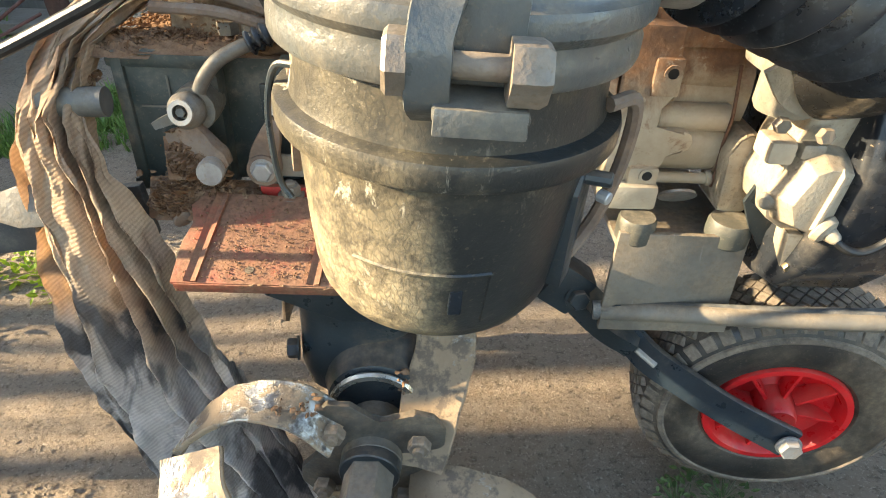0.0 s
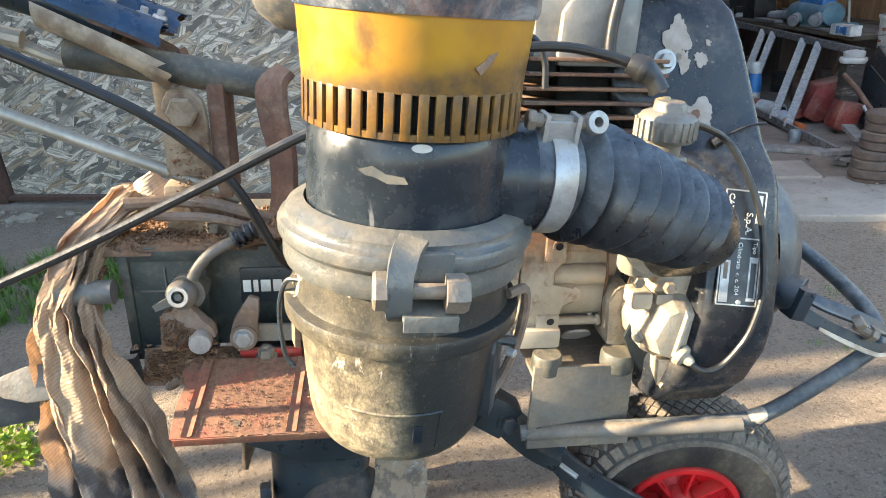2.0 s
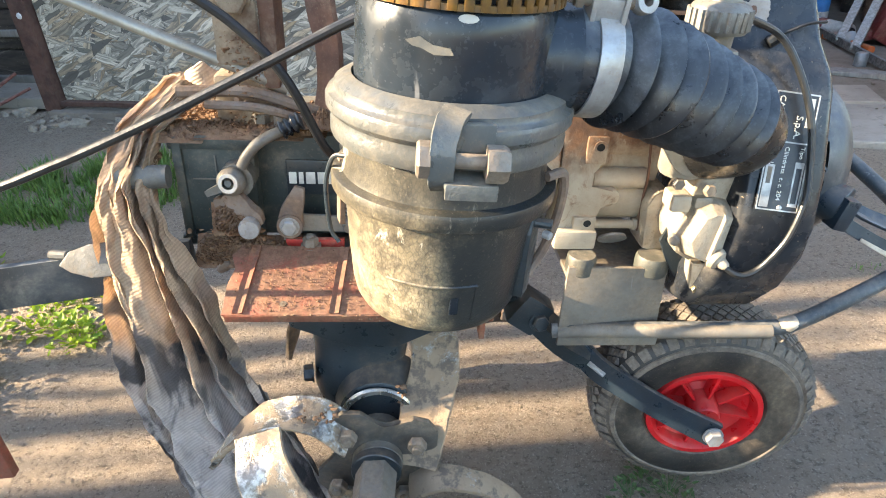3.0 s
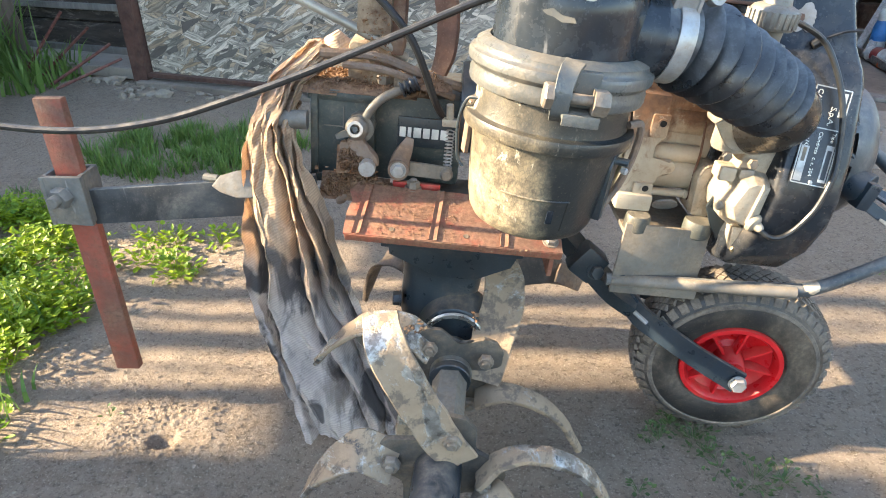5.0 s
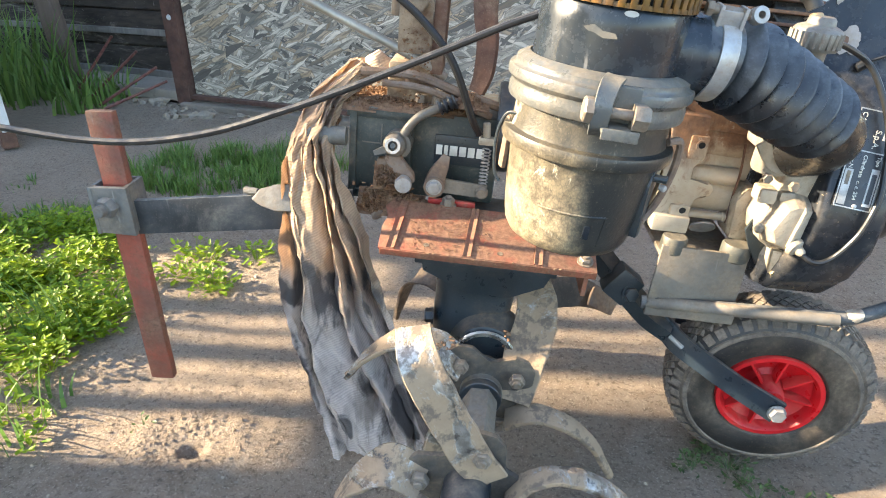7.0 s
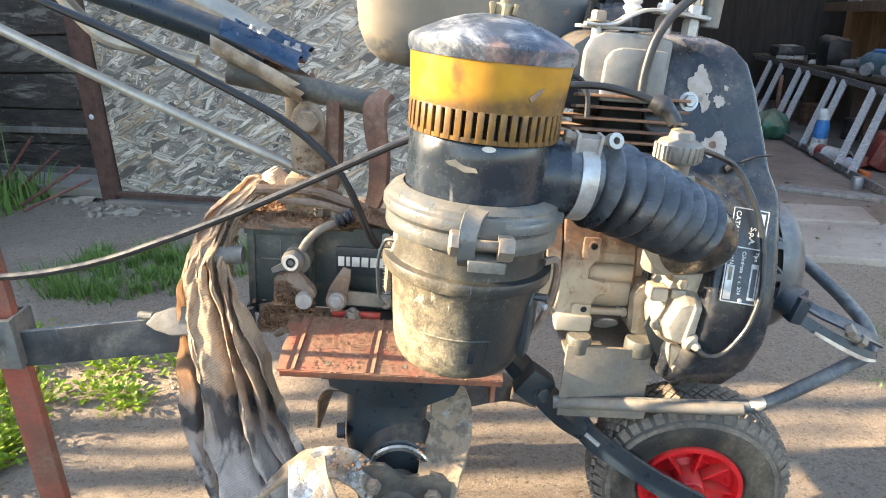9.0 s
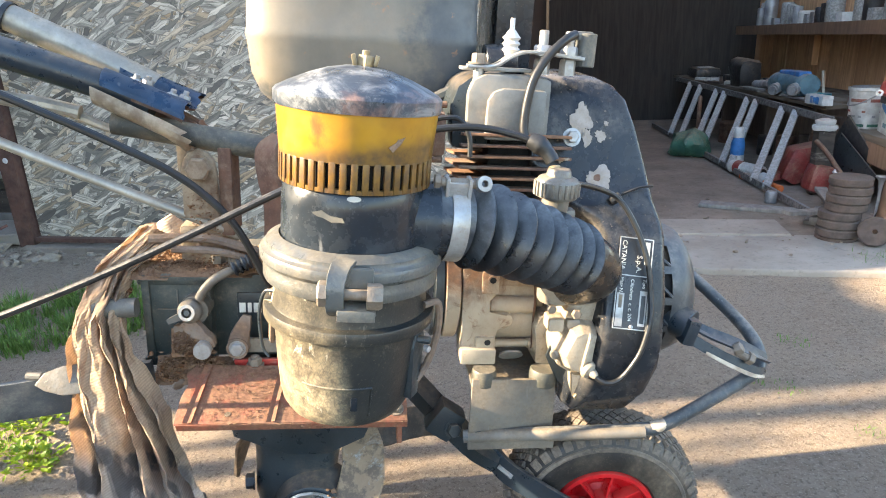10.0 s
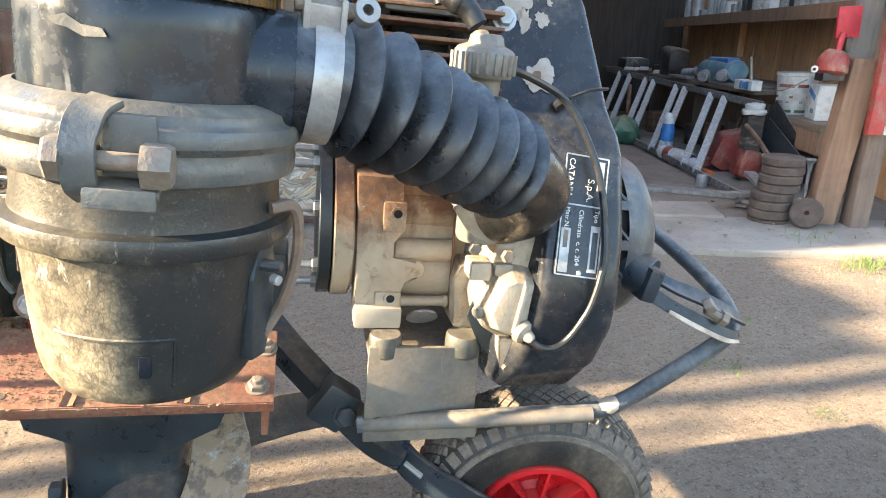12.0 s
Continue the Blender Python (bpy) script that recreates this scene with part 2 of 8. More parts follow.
def cowl_paint():
    n = Nodes("chipped_black_paint")
    base = n.mix(n.ramp(n.noise(20, 5), 0.35, 0.65), (0.022, 0.025, 0.029), (0.014, 0.016, 0.020))
    sep = n.add("SeparateXYZ", Vector=n.geo.outputs["Normal"])
    up = n.math("MULTIPLY", n.ramp(sep.outputs[2], 0.25, 0.9), n.ramp(n.noise(30, 7, 0.7), 0.46, 0.66, 0.0, 0.4))
    d = n.ramp(n.noise(14, 8, 0.74), 0.48, 0.78, 0.0, 0.40)
    color = n.mix(n.math("MAXIMUM", up, d), base, (0.33, 0.28, 0.22))
    speck = n.ramp(n.noise(260, 2), 0.68, 0.74, 0, 0.4)
    color = n.mix(speck, color, DUST)
    n.bump(n.noise(300, 3), 0.15, 0.0006)
    return n.done(color, n.ramp(n.noise(50), 0.3, 0.7, 0.16, 0.36), 0.0, 0.32)


def tank_paint():
    n = Nodes("faded_tank_paint")
    sep = n.add("SeparateXYZ", Vector=n.geo.outputs["Position"])
    color = n.mix(n.ramp(n.noise(9, 6, 0.65), 0.3, 0.7), (0.215, 0.182, 0.135), (0.150, 0.133, 0.105))
    edge = n.math("ADD", sep.outputs[0], n.math("MULTIPLY", n.math("SUBTRACT", n.noise(14, 6, 0.7), 0.5), 0.22))
    # Darker towards the right end, and in patches towards the bottom.
    bare = n.ramp(edge, 0.13, 0.20)
    low = n.math("MULTIPLY", n.ramp(n.noise(22, 6), 0.48, 0.60), n.ramp(sep.outputs[2], 0.74, 0.70))
    color = n.mix(n.math("MAXIMUM", bare, low), color, n.mix(n.noise(40), (0.10, 0.105, 0.105), (0.05, 0.055, 0.06)))
    color = n.mix(n.ramp(n.noise(32, 5), 0.63, 0.70, 0, 0.6), color, (0.36, 0.17, 0.08))
    n.bump(n.noise(200, 3), 0.2, 0.0008)
    return n.done(color, n.ramp(n.noise(40), 0.3, 0.7, 0.4, 0.65))


def cloth_mat():
    n = Nodes("soiled_cotton")
    sep = n.add("SeparateXYZ", Vector=n.geo.outputs["Position"])
    color = n.mix(n.ramp(n.noise(9, 5), 0.3, 0.7), (0.64, 0.48, 0.33), (0.48, 0.335, 0.22))
    color = n.mix(n.ramp(n.noise(9, 8, 0.72, n.stretch(2.2, 1, 0.5)), 0.46, 0.64, 0, 0.42), color, (0.34, 0.23, 0.15))
    color = n.mix(n.ramp(n.noise(14, 7, 0.75, n.stretch(1.6, 1, 0.6, 40)), 0.55, 0.70, 0, 0.50), color, (0.12, 0.082, 0.060))
    grey = n.ramp(n.math("ADD", sep.outputs[2], n.math("MULTIPLY", n.math("SUBTRACT", n.noise(12, 5), 0.5), 0.14)), 0.32, 0.20, 0, 0.75)
    color = n.mix(grey, color, n.mix(n.ramp(n.noise(30, 5), 0.35, 0.65), (0.78, 0.735, 0.70), (0.60, 0.56, 0.53)))
    blot = n.math("MULTIPLY", n.ramp(n.math("ADD", sep.outputs[2], n.math("MULTIPLY", n.math("SUBTRACT", n.noise(14, 3), 0.5), 0.2)), 0.40, 0.30, 0.0, 1.0), n.ramp(n.noise(13, 5, 0.58, n.stretch(1.3, 1, 0.7), 1.0), 0.46, 0.58))
    color = n.mix(n.math("MULTIPLY", blot, 0.88), color, n.mix(n.noise(40, 4), (0.060, 0.058, 0.062), (0.16, 0.148, 0.145)))
    smear = n.math("MULTIPLY", n.ramp(sep.outputs[0], -0.26, -0.14), n.ramp(n.noise(18, 6, 0.7, n.stretch(1.6, 1, 0.35)), 0.50, 0.66, 0, 0.7))
    color = n.mix(smear, color, (0.085, 0.060, 0.045))
    wave = n.add("TexWave", Scale=95.0, Distortion=1.6, Detail=2.0)
    wave.bands_direction = "Z"
    n.put(wave.inputs["Vector"], n.stretch(1, 1, 1, 0, 25))
    color = n.mix(n.ramp(wave.outputs["Fac"], 0.2, 0.8, 0.0, 0.15), color, (0.10, 0.08, 0.07))
    n.bump(wave.outputs["Fac"], 0.35, 0.0007)
    n.bump(n.noise(90, 4), 0.5, 0.003)
    n.bsdf.inputs["Sheen Weight"].default_value = 0.15
    return n.done(color, 0.9, 0.0, 0.2)


def dirt_mat():
    n = Nodes("packed_earth")
    color = n.mix(n.ramp(n.noise(2.2, 6, 0.6), 0.3, 0.7), (0.322, 0.250, 0.182), (0.243, 0.187, 0.135))
    color = n.mix(n.ramp(n.noise(34, 8, 0.72), 0.35, 0.68), color, (0.332, 0.263, 0.197))
    color = n.mix(n.ramp(n.noise(110, 6, 0.78), 0.50, 0.64, 0, 0.66), color, (0.095, 0.076, 0.058))
    color = n.mix(n.ramp(n.noise(260, 3, 0.7), 0.58, 0.65, 0, 0.8), color, (0.47, 0.39, 0.305))
    n.bump(n.noise(26, 9, 0.74), 0.9, 0.013)
    n.bump(n.noise(150, 7, 0.82), 0.9, 0.007)
    return n.done(color, 0.95, 0.0, 0.2)


def concrete_mat(name, a, b):
    n = Nodes(name)
    color = n.mix(n.ramp(n.noise(3, 8, 0.68), 0.3, 0.7), a, b)
    color = n.mix(n.ramp(n.noise(40, 6, 0.7), 0.52, 0.72, 0, 0.5), color, tuple(c * 0.55 for c in b))
    n.bump(n.noise(70, 6, 0.7), 0.5, 0.004)
    return n.done(color, 0.9, 0.0, 0.25)


def osb_mat():
    """Strand board: layers of long flakes lying at many angles, weathered grey, with dark seams between."""
    n = Nodes("weathered_strand_board")
    color, shade = None, None
    for k, (rot, sc) in enumerate(((12, 9.0), (-38, 11.0), (62, 11.5), (-14, 10.0), (28, 10.5))):
        turned = n.t.nodes.new("ShaderNodeMapping")
        turned.inputs["Rotation"].default_value = (0, radians(rot), 0)
        turned.inputs["Location"].default_value = (k * 3.1, k * 0.7, k * 1.7)
        warp = n.add("TexNoise", Scale=6.0, Detail=4.0)
        n.put(warp.inputs["Vector"], n.geo.outputs["Position"])
        vm = n.t.nodes.new("ShaderNodeVectorMath")
        vm.operation = "MULTIPLY_ADD"
        n.put(vm.inputs[0], warp.outputs["Color"])
        vm.inputs[1].default_value = (0.05, 0.05, 0.05)
        n.put(vm.inputs[2], n.geo.outputs["Position"])
        n.put(turned.inputs["Vector"], vm.outputs[0])
        mp = n.t.nodes.new("ShaderNodeMapping")
        mp.inputs["Scale"].default_value = (1.0, 1.0, 5.5)
        n.put(mp.inputs["Vector"], turned.outputs[0])
        v = n.add("TexVoronoi", Scale=float(sc))
        n.put(v.inputs["Vector"], mp.outputs[0])
        e = n.add("TexVoronoi", Scale=float(sc))
        e.feature = "DISTANCE_TO_EDGE"
        n.put(e.inputs["Vector"], mp.outputs[0])
        s = n.add("SeparateColor", Color=v.outputs["Color"])
        fib = n.t.nodes.new("ShaderNodeMapping")
        fib.inputs["Scale"].default_value = (6.0, 6.0, 70.0)
        n.put(fib.inputs["Vector"], turned.outputs[0])
        grain = n.noise(2.0, 4, 0.6, fib.outputs[0])
        flake = n.mix(s.outputs[0], (0.085, 0.076, 0.062), (0.72, 0.63, 0.50))
        flake = n.mix(n.ramp(s.outputs[1], 0.66, 0.92, 0, 0.65), flake, (0.50, 0.34, 0.19))
        flake = n.mix(n.ramp(grain, 0.42, 0.62, 0, 0.72), flake, (0.12, 0.108, 0.09))
        flake = n.mix(n.ramp(e.outputs["Distance"], 0.0, 0.06, 0.45, 0), flake, (0.06, 0.054, 0.046))
        n.bump(grain, 0.3, 0.002)
        if color is None:
            color, shade = flake, s.outputs[2]
        else:
            pick = n.ramp(n.math("ADD", s.outputs[2], n.math("MULTIPLY", grain, 0.25)), 0.70, 0.73)
            color = n.mix(pick, color, flake)
            n.bump(pick, 0.5, 0.003)
    color = n.mix(n.ramp(n.noise(2.2, 5), 0.4, 0.8, 0, 0.28), color, (0.27, 0.265, 0.25))
    color = n.mix(n.ramp(n.noise(70, 4), 0.60, 0.70, 0, 0.5), color, (0.08, 0.07, 0.06))
    return n.done(color, 0.85, 0.0, 0.25)


def lid_paint():
    n = Nodes("worn_lid_paint")
    color = n.mix(n.ramp(n.noise(14, 5), 0.35, 0.65), (0.040, 0.052, 0.070), (0.026, 0.034, 0.046))
    color = n.mix(n.ramp(n.noise(26, 8, 0.75, distortion=0.8), 0.42, 0.62, 0, 0.62), color, (0.33, 0.34, 0.34))
    worn = n.math("MULTIPLY", n.ramp(n.noise(11, 5, 0.6), 0.50, 0.62), n.ramp(n.noise(50, 5, 0.7), 0.35, 0.6))
    color = n.mix(n.math("MULTIPLY", worn, 0.7), color, (0.38, 0.22, 0.16))
    color = n.mix(n.ramp(n.noise(300, 2), 0.66, 0.74, 0, 0.22), color, (0.40, 0.38, 0.35))
    n.bump(n.noise(180, 3), 0.25, 0.0008)
    return n.done(color, n.ramp(n.noise(40), 0.3, 0.7, 0.25, 0.5))


def wood_mat(name, a, b, vertical=True, grime=0.4):
    n = Nodes(name)
    st = n.stretch(1, 1, 0.08) if vertical else n.stretch(0.1, 0.1, 1)
    color = n.mix(n.ramp(n.noise(38, 5, 0.6, st, 0.6), 0.3, 0.7), a, b)
    info = n.t.nodes.new("ShaderNodeObjectInfo")
    color = n.mix(n.math("MULTIPLY", info.outputs["Random"], 0.5), color, tuple(c * 0.45 for c in b))
    color = n.mix(n.ramp(n.noise(5, 6, 0.7), 0.45, 0.75, 0, grime), color, (0.05, 0.042, 0.036))
    n.bump(n.noise(60, 4, 0.6, st), 0.5, 0.003)
    return n.done(color, 0.8, 0.0, 0.3)


def leaf_mat(name, a, b, translucent=0.35):
    n = Nodes(name)
    color = n.mix(n.geo.outputs["Random Per Island"], a, b)
    color = n.mix(n.ramp(n.noise(30, 3), 0.3, 0.7, 0, 0.4), color, tuple(c * 0.6 for c in b))
    n.done(color, 0.5, 0.0, 0.4)
    tr = n.add("BsdfTranslucent", Color=color)
    mx = n.t.nodes.new("ShaderNodeMixShader")
    mx.inputs[0].default_value = translucent
    n.put(mx.inputs[1], n.bsdf.outputs[0])
    n.put(mx.inputs[2], tr.outputs[0])
    n.put(n.t.nodes["Material Output"].inputs["Surface"], mx.outputs[0])
    return n.m


LIDM = lid_paint()
YELLOW, TINE, COWL, TANK = yellow_plastic(), tine_steel(), cowl_paint(), tank_paint()
CLOTH, DIRT, OSB = cloth_mat(), dirt_mat(), osb_mat()
APRON = concrete_mat("apron_concrete", (0.36, 0.315, 0.26), (0.25, 0.212, 0.172))
FLOORC = concrete_mat("floor_concrete", (0.27, 0.220, 0.170), (0.155, 0.124, 0.096))
PLANK = wood_mat("brown_planks", (0.74, 0.46, 0.26), (0.52, 0.30, 0.16), grime=0.3)
# The garage's inner darkness is put into the colour of these boards.
BLACKBOARD = wood_mat("shade_black_boards", (0.055, 0.046, 0.040), (0.030, 0.026, 0.023))
BEAM = wood_mat("raw_post_wood", (0.32, 0.20, 0.13), (0.23, 0.14, 0.09))
DARKWOOD = wood_mat("dark_planks", (0.24, 0.18, 0.14), (0.16, 0.12, 0.095))
GREYWOOD = wood_mat("grey_weathered_wood", (0.30, 0.28, 0.25), (0.2, 0.185, 0.165), grime=0.3)
SHELFWOOD = wood_mat("brown_shelf_wood", (0.30, 0.18, 0.11), (0.20, 0.12, 0.075))
BOARD = wood_mat("bench_boards", (0.24, 0.19, 0.14), (0.16, 0.125, 0.09), False)
GRASS = leaf_mat("grass_green", (0.075, 0.155, 0.030), (0.20, 0.31, 0.07))
WEED = leaf_mat("weed_green", (0.07, 0.17, 0.012), (0.34, 0.44, 0.02), 0.38)
DULLWEED = leaf_mat("dusty_weed_green", (0.055, 0.095, 0.030), (0.13, 0.19, 0.06))
SOIL = surf("crumbly_soil", (0.24, 0.148, 0.090), 0.95, dust=0.45, patch=60, tint=(0.115, 0.062, 0.038), dustcol=(0.27, 0.17, 0.105), bump=0.8, spec=0.1)
HUBM = surf("soiled_dark_steel", (0.085, 0.078, 0.068), 0.5, metal=0.2, dust=0.45, patch=26, tint=(0.05, 0.046, 0.04), dustcol=(0.22, 0.165, 0.11), bump=0.6)
OLIVE = surf("dusty_dark_tube", (0.055, 0.058, 0.05), 0.5, dust=0.4, patch=18, dustcol=(0.26, 0.22, 0.16), top=0.3)
CHIPM = surf("bare_chipped_patch", (0.36, 0.31, 0.265), 0.7, dust=0.3, patch=60, tint=(0.28, 0.24, 0.2), bump=0.5)
TRIMM = surf("dark_rusty_iron", (0.10, 0.048, 0.034), 0.8, dust=0.2, patch=20, dustcol=(0.2, 0.13, 0.09), bump=0.6)
def char_mat():
    """Blackened planks worn grey along the grain."""
    n = Nodes("sooty_planks")
    st = n.stretch(0.25, 0.25, 1.2)
    color = n.mix(n.ramp(n.noise(30, 6, 0.65, st, 0.6), 0.3, 0.7), (0.085, 0.070, 0.058), (0.042, 0.036, 0.032))
    color = n.mix(n.ramp(n.noise(9, 8, 0.74, st, 0.8), 0.52, 0.62, 0, 0.8), color, (0.25, 0.225, 0.185))
    color = n.mix(n.ramp(n.noise(60, 4), 0.66, 0.70, 0, 0.6), color, (0.30, 0.28, 0.25))
    n.bump(n.noise(50, 5, 0.6, st), 0.6, 0.004)
    return n.done(color, 0.85, 0.0, 0.25)


SOOT = char_mat()
RODM = surf("rusty_rod", (0.17, 0.060, 0.042), 0.8, dust=0.25, patch=60, tint=(0.10, 0.036, 0.028), dustcol=(0.34, 0.24, 0.19), bump=0.6)
STONE = surf("small_stones", (0.30, 0.26, 0.21), 0.85, dust=0.4, patch=40, spec=0.25)
WHITEP = surf("flaking_white_paint", (0.62, 0.61, 0.58), 0.6, dust=0.25, patch=9, tint=(0.5, 0.5, 0.48))
REDPOST = surf("faded_red_metal", (0.38, 0.035, 0.03), 0.55, dust=0.38, patch=14, tint=(0.24, 0.03, 0.025), dustcol=(0.30, 0.22, 0.17))
DISCIRON = surf("brown_iron", (0.095, 0.068, 0.054), 0.85, dust=0.3, patch=26, tint=(0.06, 0.044, 0.036), dustcol=(0.17, 0.13, 0.10), bump=0.6)
DARKTINE = surf("dark_tine_steel", (0.06, 0.048, 0.04), 0.5, metal=0.2, dust=0.4, patch=26, dustcol=(0.25, 0.18, 0.12), bump=0.6)


# ---- mesh builders ----
LEAN_PIVOT = Vector((0.055, 0.315, 0.5))
MT = Matrix.Translation(LEAN_PIVOT) @ Matrix.Rotation(radians(5.3), 4, "Y") @ Matrix.Translation(-LEAN_PIVOT)  # the machine stands nose-down


POST = None  # a further placement for one unit of the machine


def part(name, bm, material, parent=None, label="", smooth=35.0, lean=True, category="", group="", kind=""):
    """One mesh object out of a bmesh, its origin in its middle, under a thing or a part."""
    if lean:
        bm.transform(MT)
    if POST:
        bm.transform(POST)
    bmesh.ops.recalc_face_normals(bm, faces=bm.faces[:])
    me = bpy.data.meshes.new(name)
    mid = sum((v.co for v in bm.verts), Vector()) / max(1, len(bm.verts))
    bm.transform(Matrix.Translation(-mid))
    bm.to_mesh(me)
    bm.free()
    me.materials.append(material)
    if smooth:
        me.shade_smooth()
        me.set_sharp_from_angle(angle=radians(smooth))
    ob = new(name, me)
    ob.location = mid
    if parent:
        up, off = parent, Vector()
        while up:
            off += up.location
            up = up.parent
        ob.parent = parent
        ob.location = mid - off
    return tagged(ob, label, category, group, kind)


def root(name, at, label, category, group=""):
    ob = new(name)
    ob.empty_display_size = 0.05
    ob.location = at
    return tagged(ob, label, category, group)


def join(*bms):
    out = bms[0]
    for b in bms[1:]:
        me = bpy.data.meshes.new("tmp")
        b.to_mesh(me)
        b.free()
        out.from_mesh(me)
        bpy.data.meshes.remove(me)
    return out


def frame_of(a, d):
    """A matrix whose z runs along d, from a."""
    return Matrix.Translation(a) @ Vector(d).to_track_quat("Z", "Y").to_matrix().to_4x4()


def lathe(profile, at, axis=(0, 0, 1), seg=48, skip=None):
    """Turns (radius, height) pairs about an axis; ends with radius 0 close it."""
    bm = bmesh.new()
    rings = []
    for r, h in profile:
        if r < 1e-6:
            rings.append([bm.verts.new((0, 0, h))])
        else:
            rings.append([bm.verts.new((r * math.cos(2 * math.pi * k / seg), r * math.sin(2 * math.pi * k / seg), h)) for k in range(seg)])
    for i, (a, b) in enumerate(zip(rings, rings[1:])):
        for k in range(seg):
            if skip and skip(i, k):
                continue
            q = [a[k % len(a)], a[(k + 1) % len(a)], b[(k + 1) % len(b)], b[k % len(b)]]
            q = list(dict.fromkeys(q))
            if len(q) > 2:
                bm.faces.new(q)
    bm.transform(frame_of(at, axis))
    return bm


def rod(a, b, r, seg=16, r2=None):
    a, b = Vector(a), Vector(b)
    r2 = r if r2 is None else r2
    h = (b - a).length
    e = min(0.0012, r * 0.2, h * 0.2)
    return lathe([(0, 0), (r - e, 0), (r, e), (r2, h - e), (r2 - e, h), (0, h)], a, b - a, seg)


def curve_points(pts, step=6):
    """A smooth line through the points."""
    p = [Vector(q) for q in pts]
    p = [2 * p[0] - p[1], *p, 2 * p[-1] - p[-2]]
    out = []
    for a, b, c, d in zip(p, p[1:], p[2:], p[3:]):
        for k in range(step):
            t = k / step
            out.append(0.5 * (2 * b + (c - a) * t + (2 * a - 5 * b + 4 * c - d) * t * t + (3 * b - a - 3 * c + d) * t**3))
    return out + [p[-2]]


def tube(pts, radius, seg=12, step=6, smooth=True, profile=None):
    """A pipe along a line; radius is a number or a function of 0..1."""
    path = curve_points(pts, step) if smooth else [Vector(p) for p in pts]
    bm = bmesh.new()
    rings, up = [], Vector((0, 0.3, 1))
    for i, p in enumerate(path):
        d = (path[min(i + 1, len(path) - 1)] - path[max(i - 1, 0)]).normalized()
        side = d.cross(up)
        if side.length < 1e-3:
            side = d.cross(Vector((1, 0, 0)))
        side.normalize()
        up = side.cross(d).normalized()
        r = radius(i / (len(path) - 1)) if callable(radius) else radius
        ring = []
        for k in range(seg):
            a = 2 * math.pi * k / seg
            sx, sy = (math.cos(a), math.sin(a)) if profile is None else profile(a)
            ring.append(bm.verts.new(p + side * r * sx + up * r * sy))
        rings.append(ring)
    for a, b in zip(rings, rings[1:]):
        for k in range(seg):
            bm.faces.new((a[k], a[(k + 1) % seg], b[(k + 1) % seg], b[k]))
    bm.faces.new(rings[0][::-1])
    bm.faces.new(rings[-1])
    return bm


def box(c, s, bevel=0.002, m=None, seg=2):
    bm = bmesh.new()
    bmesh.ops.create_cube(bm, size=1.0, matrix=Matrix.Diagonal((*s, 1)))
    if bevel:
        bmesh.ops.bevel(bm, geom=bm.edges[:], offset=min(bevel, 0.45 * min(s)), segments=seg, profile=0.6, affect="EDGES")
    bm.transform(Matrix.Translation(c) @ (m or Matrix()))
    return bm


def turn(rx=0, ry=0, rz=0):
    return pose(0, 0, 0, rx, ry, rz)


def prism(poly, thick, m, bevel=0.0):
    """A flat outline in the x-y plane of m, thickened along its z."""
    bm = bmesh.new()
    lo = [bm.verts.new((x, y, 0)) for x, y in poly]
    hi = [bm.verts.new((x, y, thick)) for x, y in poly]
    bm.faces.new(lo[::-1])
    bm.faces.new(hi)
    for k in range(len(poly)):
        j = (k + 1) % len(poly)
        bm.faces.new((lo[k], lo[j], hi[j], hi[k]))
    if bevel:
        bmesh.ops.bevel(bm, geom=[e for e in bm.edges], offset=bevel, segments=2, profile=0.6, affect="EDGES")
    bm.transform(m)
    return bm


def front(y):
    """An x-y outline laid upright, facing the viewer's side, at the depth y; it thickens away from it."""
    return Matrix.Translation((0, y, 0)) @ Matrix(((1, 0, 0, 0), (0, 0, 1, 0), (0, 1, 0, 0), (0, 0, 0, 1)))


def circle(x, y, r, n=20, a0=0, a1=360):
    return [(x + r * math.cos(radians(a0 + (a1 - a0) * k / n)), y + r * math.sin(radians(a0 + (a1 - a0) * k / n))) for k in range(n if a1 - a0 == 360 else n + 1)]


def hexhead(at, d, r, h, washer=0.0, stud=0.0):
    """A hexagon head or nut with its chamfer, a washer below and a stud end above."""
    bm = lathe([(0, 0), (r, 0), (r, h * 0.8), (r * 0.86, h), (0, h)], at, d, 6)
    d = Vector(d).normalized()
    if washer:
        bm = join(bm, lathe([(0, -0.0015), (washer, -0.0015), (washer, 0.0004), (0, 0.0004)], at, d, 20))
    if stud:
        bm = join(bm, rod(Vector(at), Vector(at) + d * (h + stud), r * 0.5, 10))
    return bm


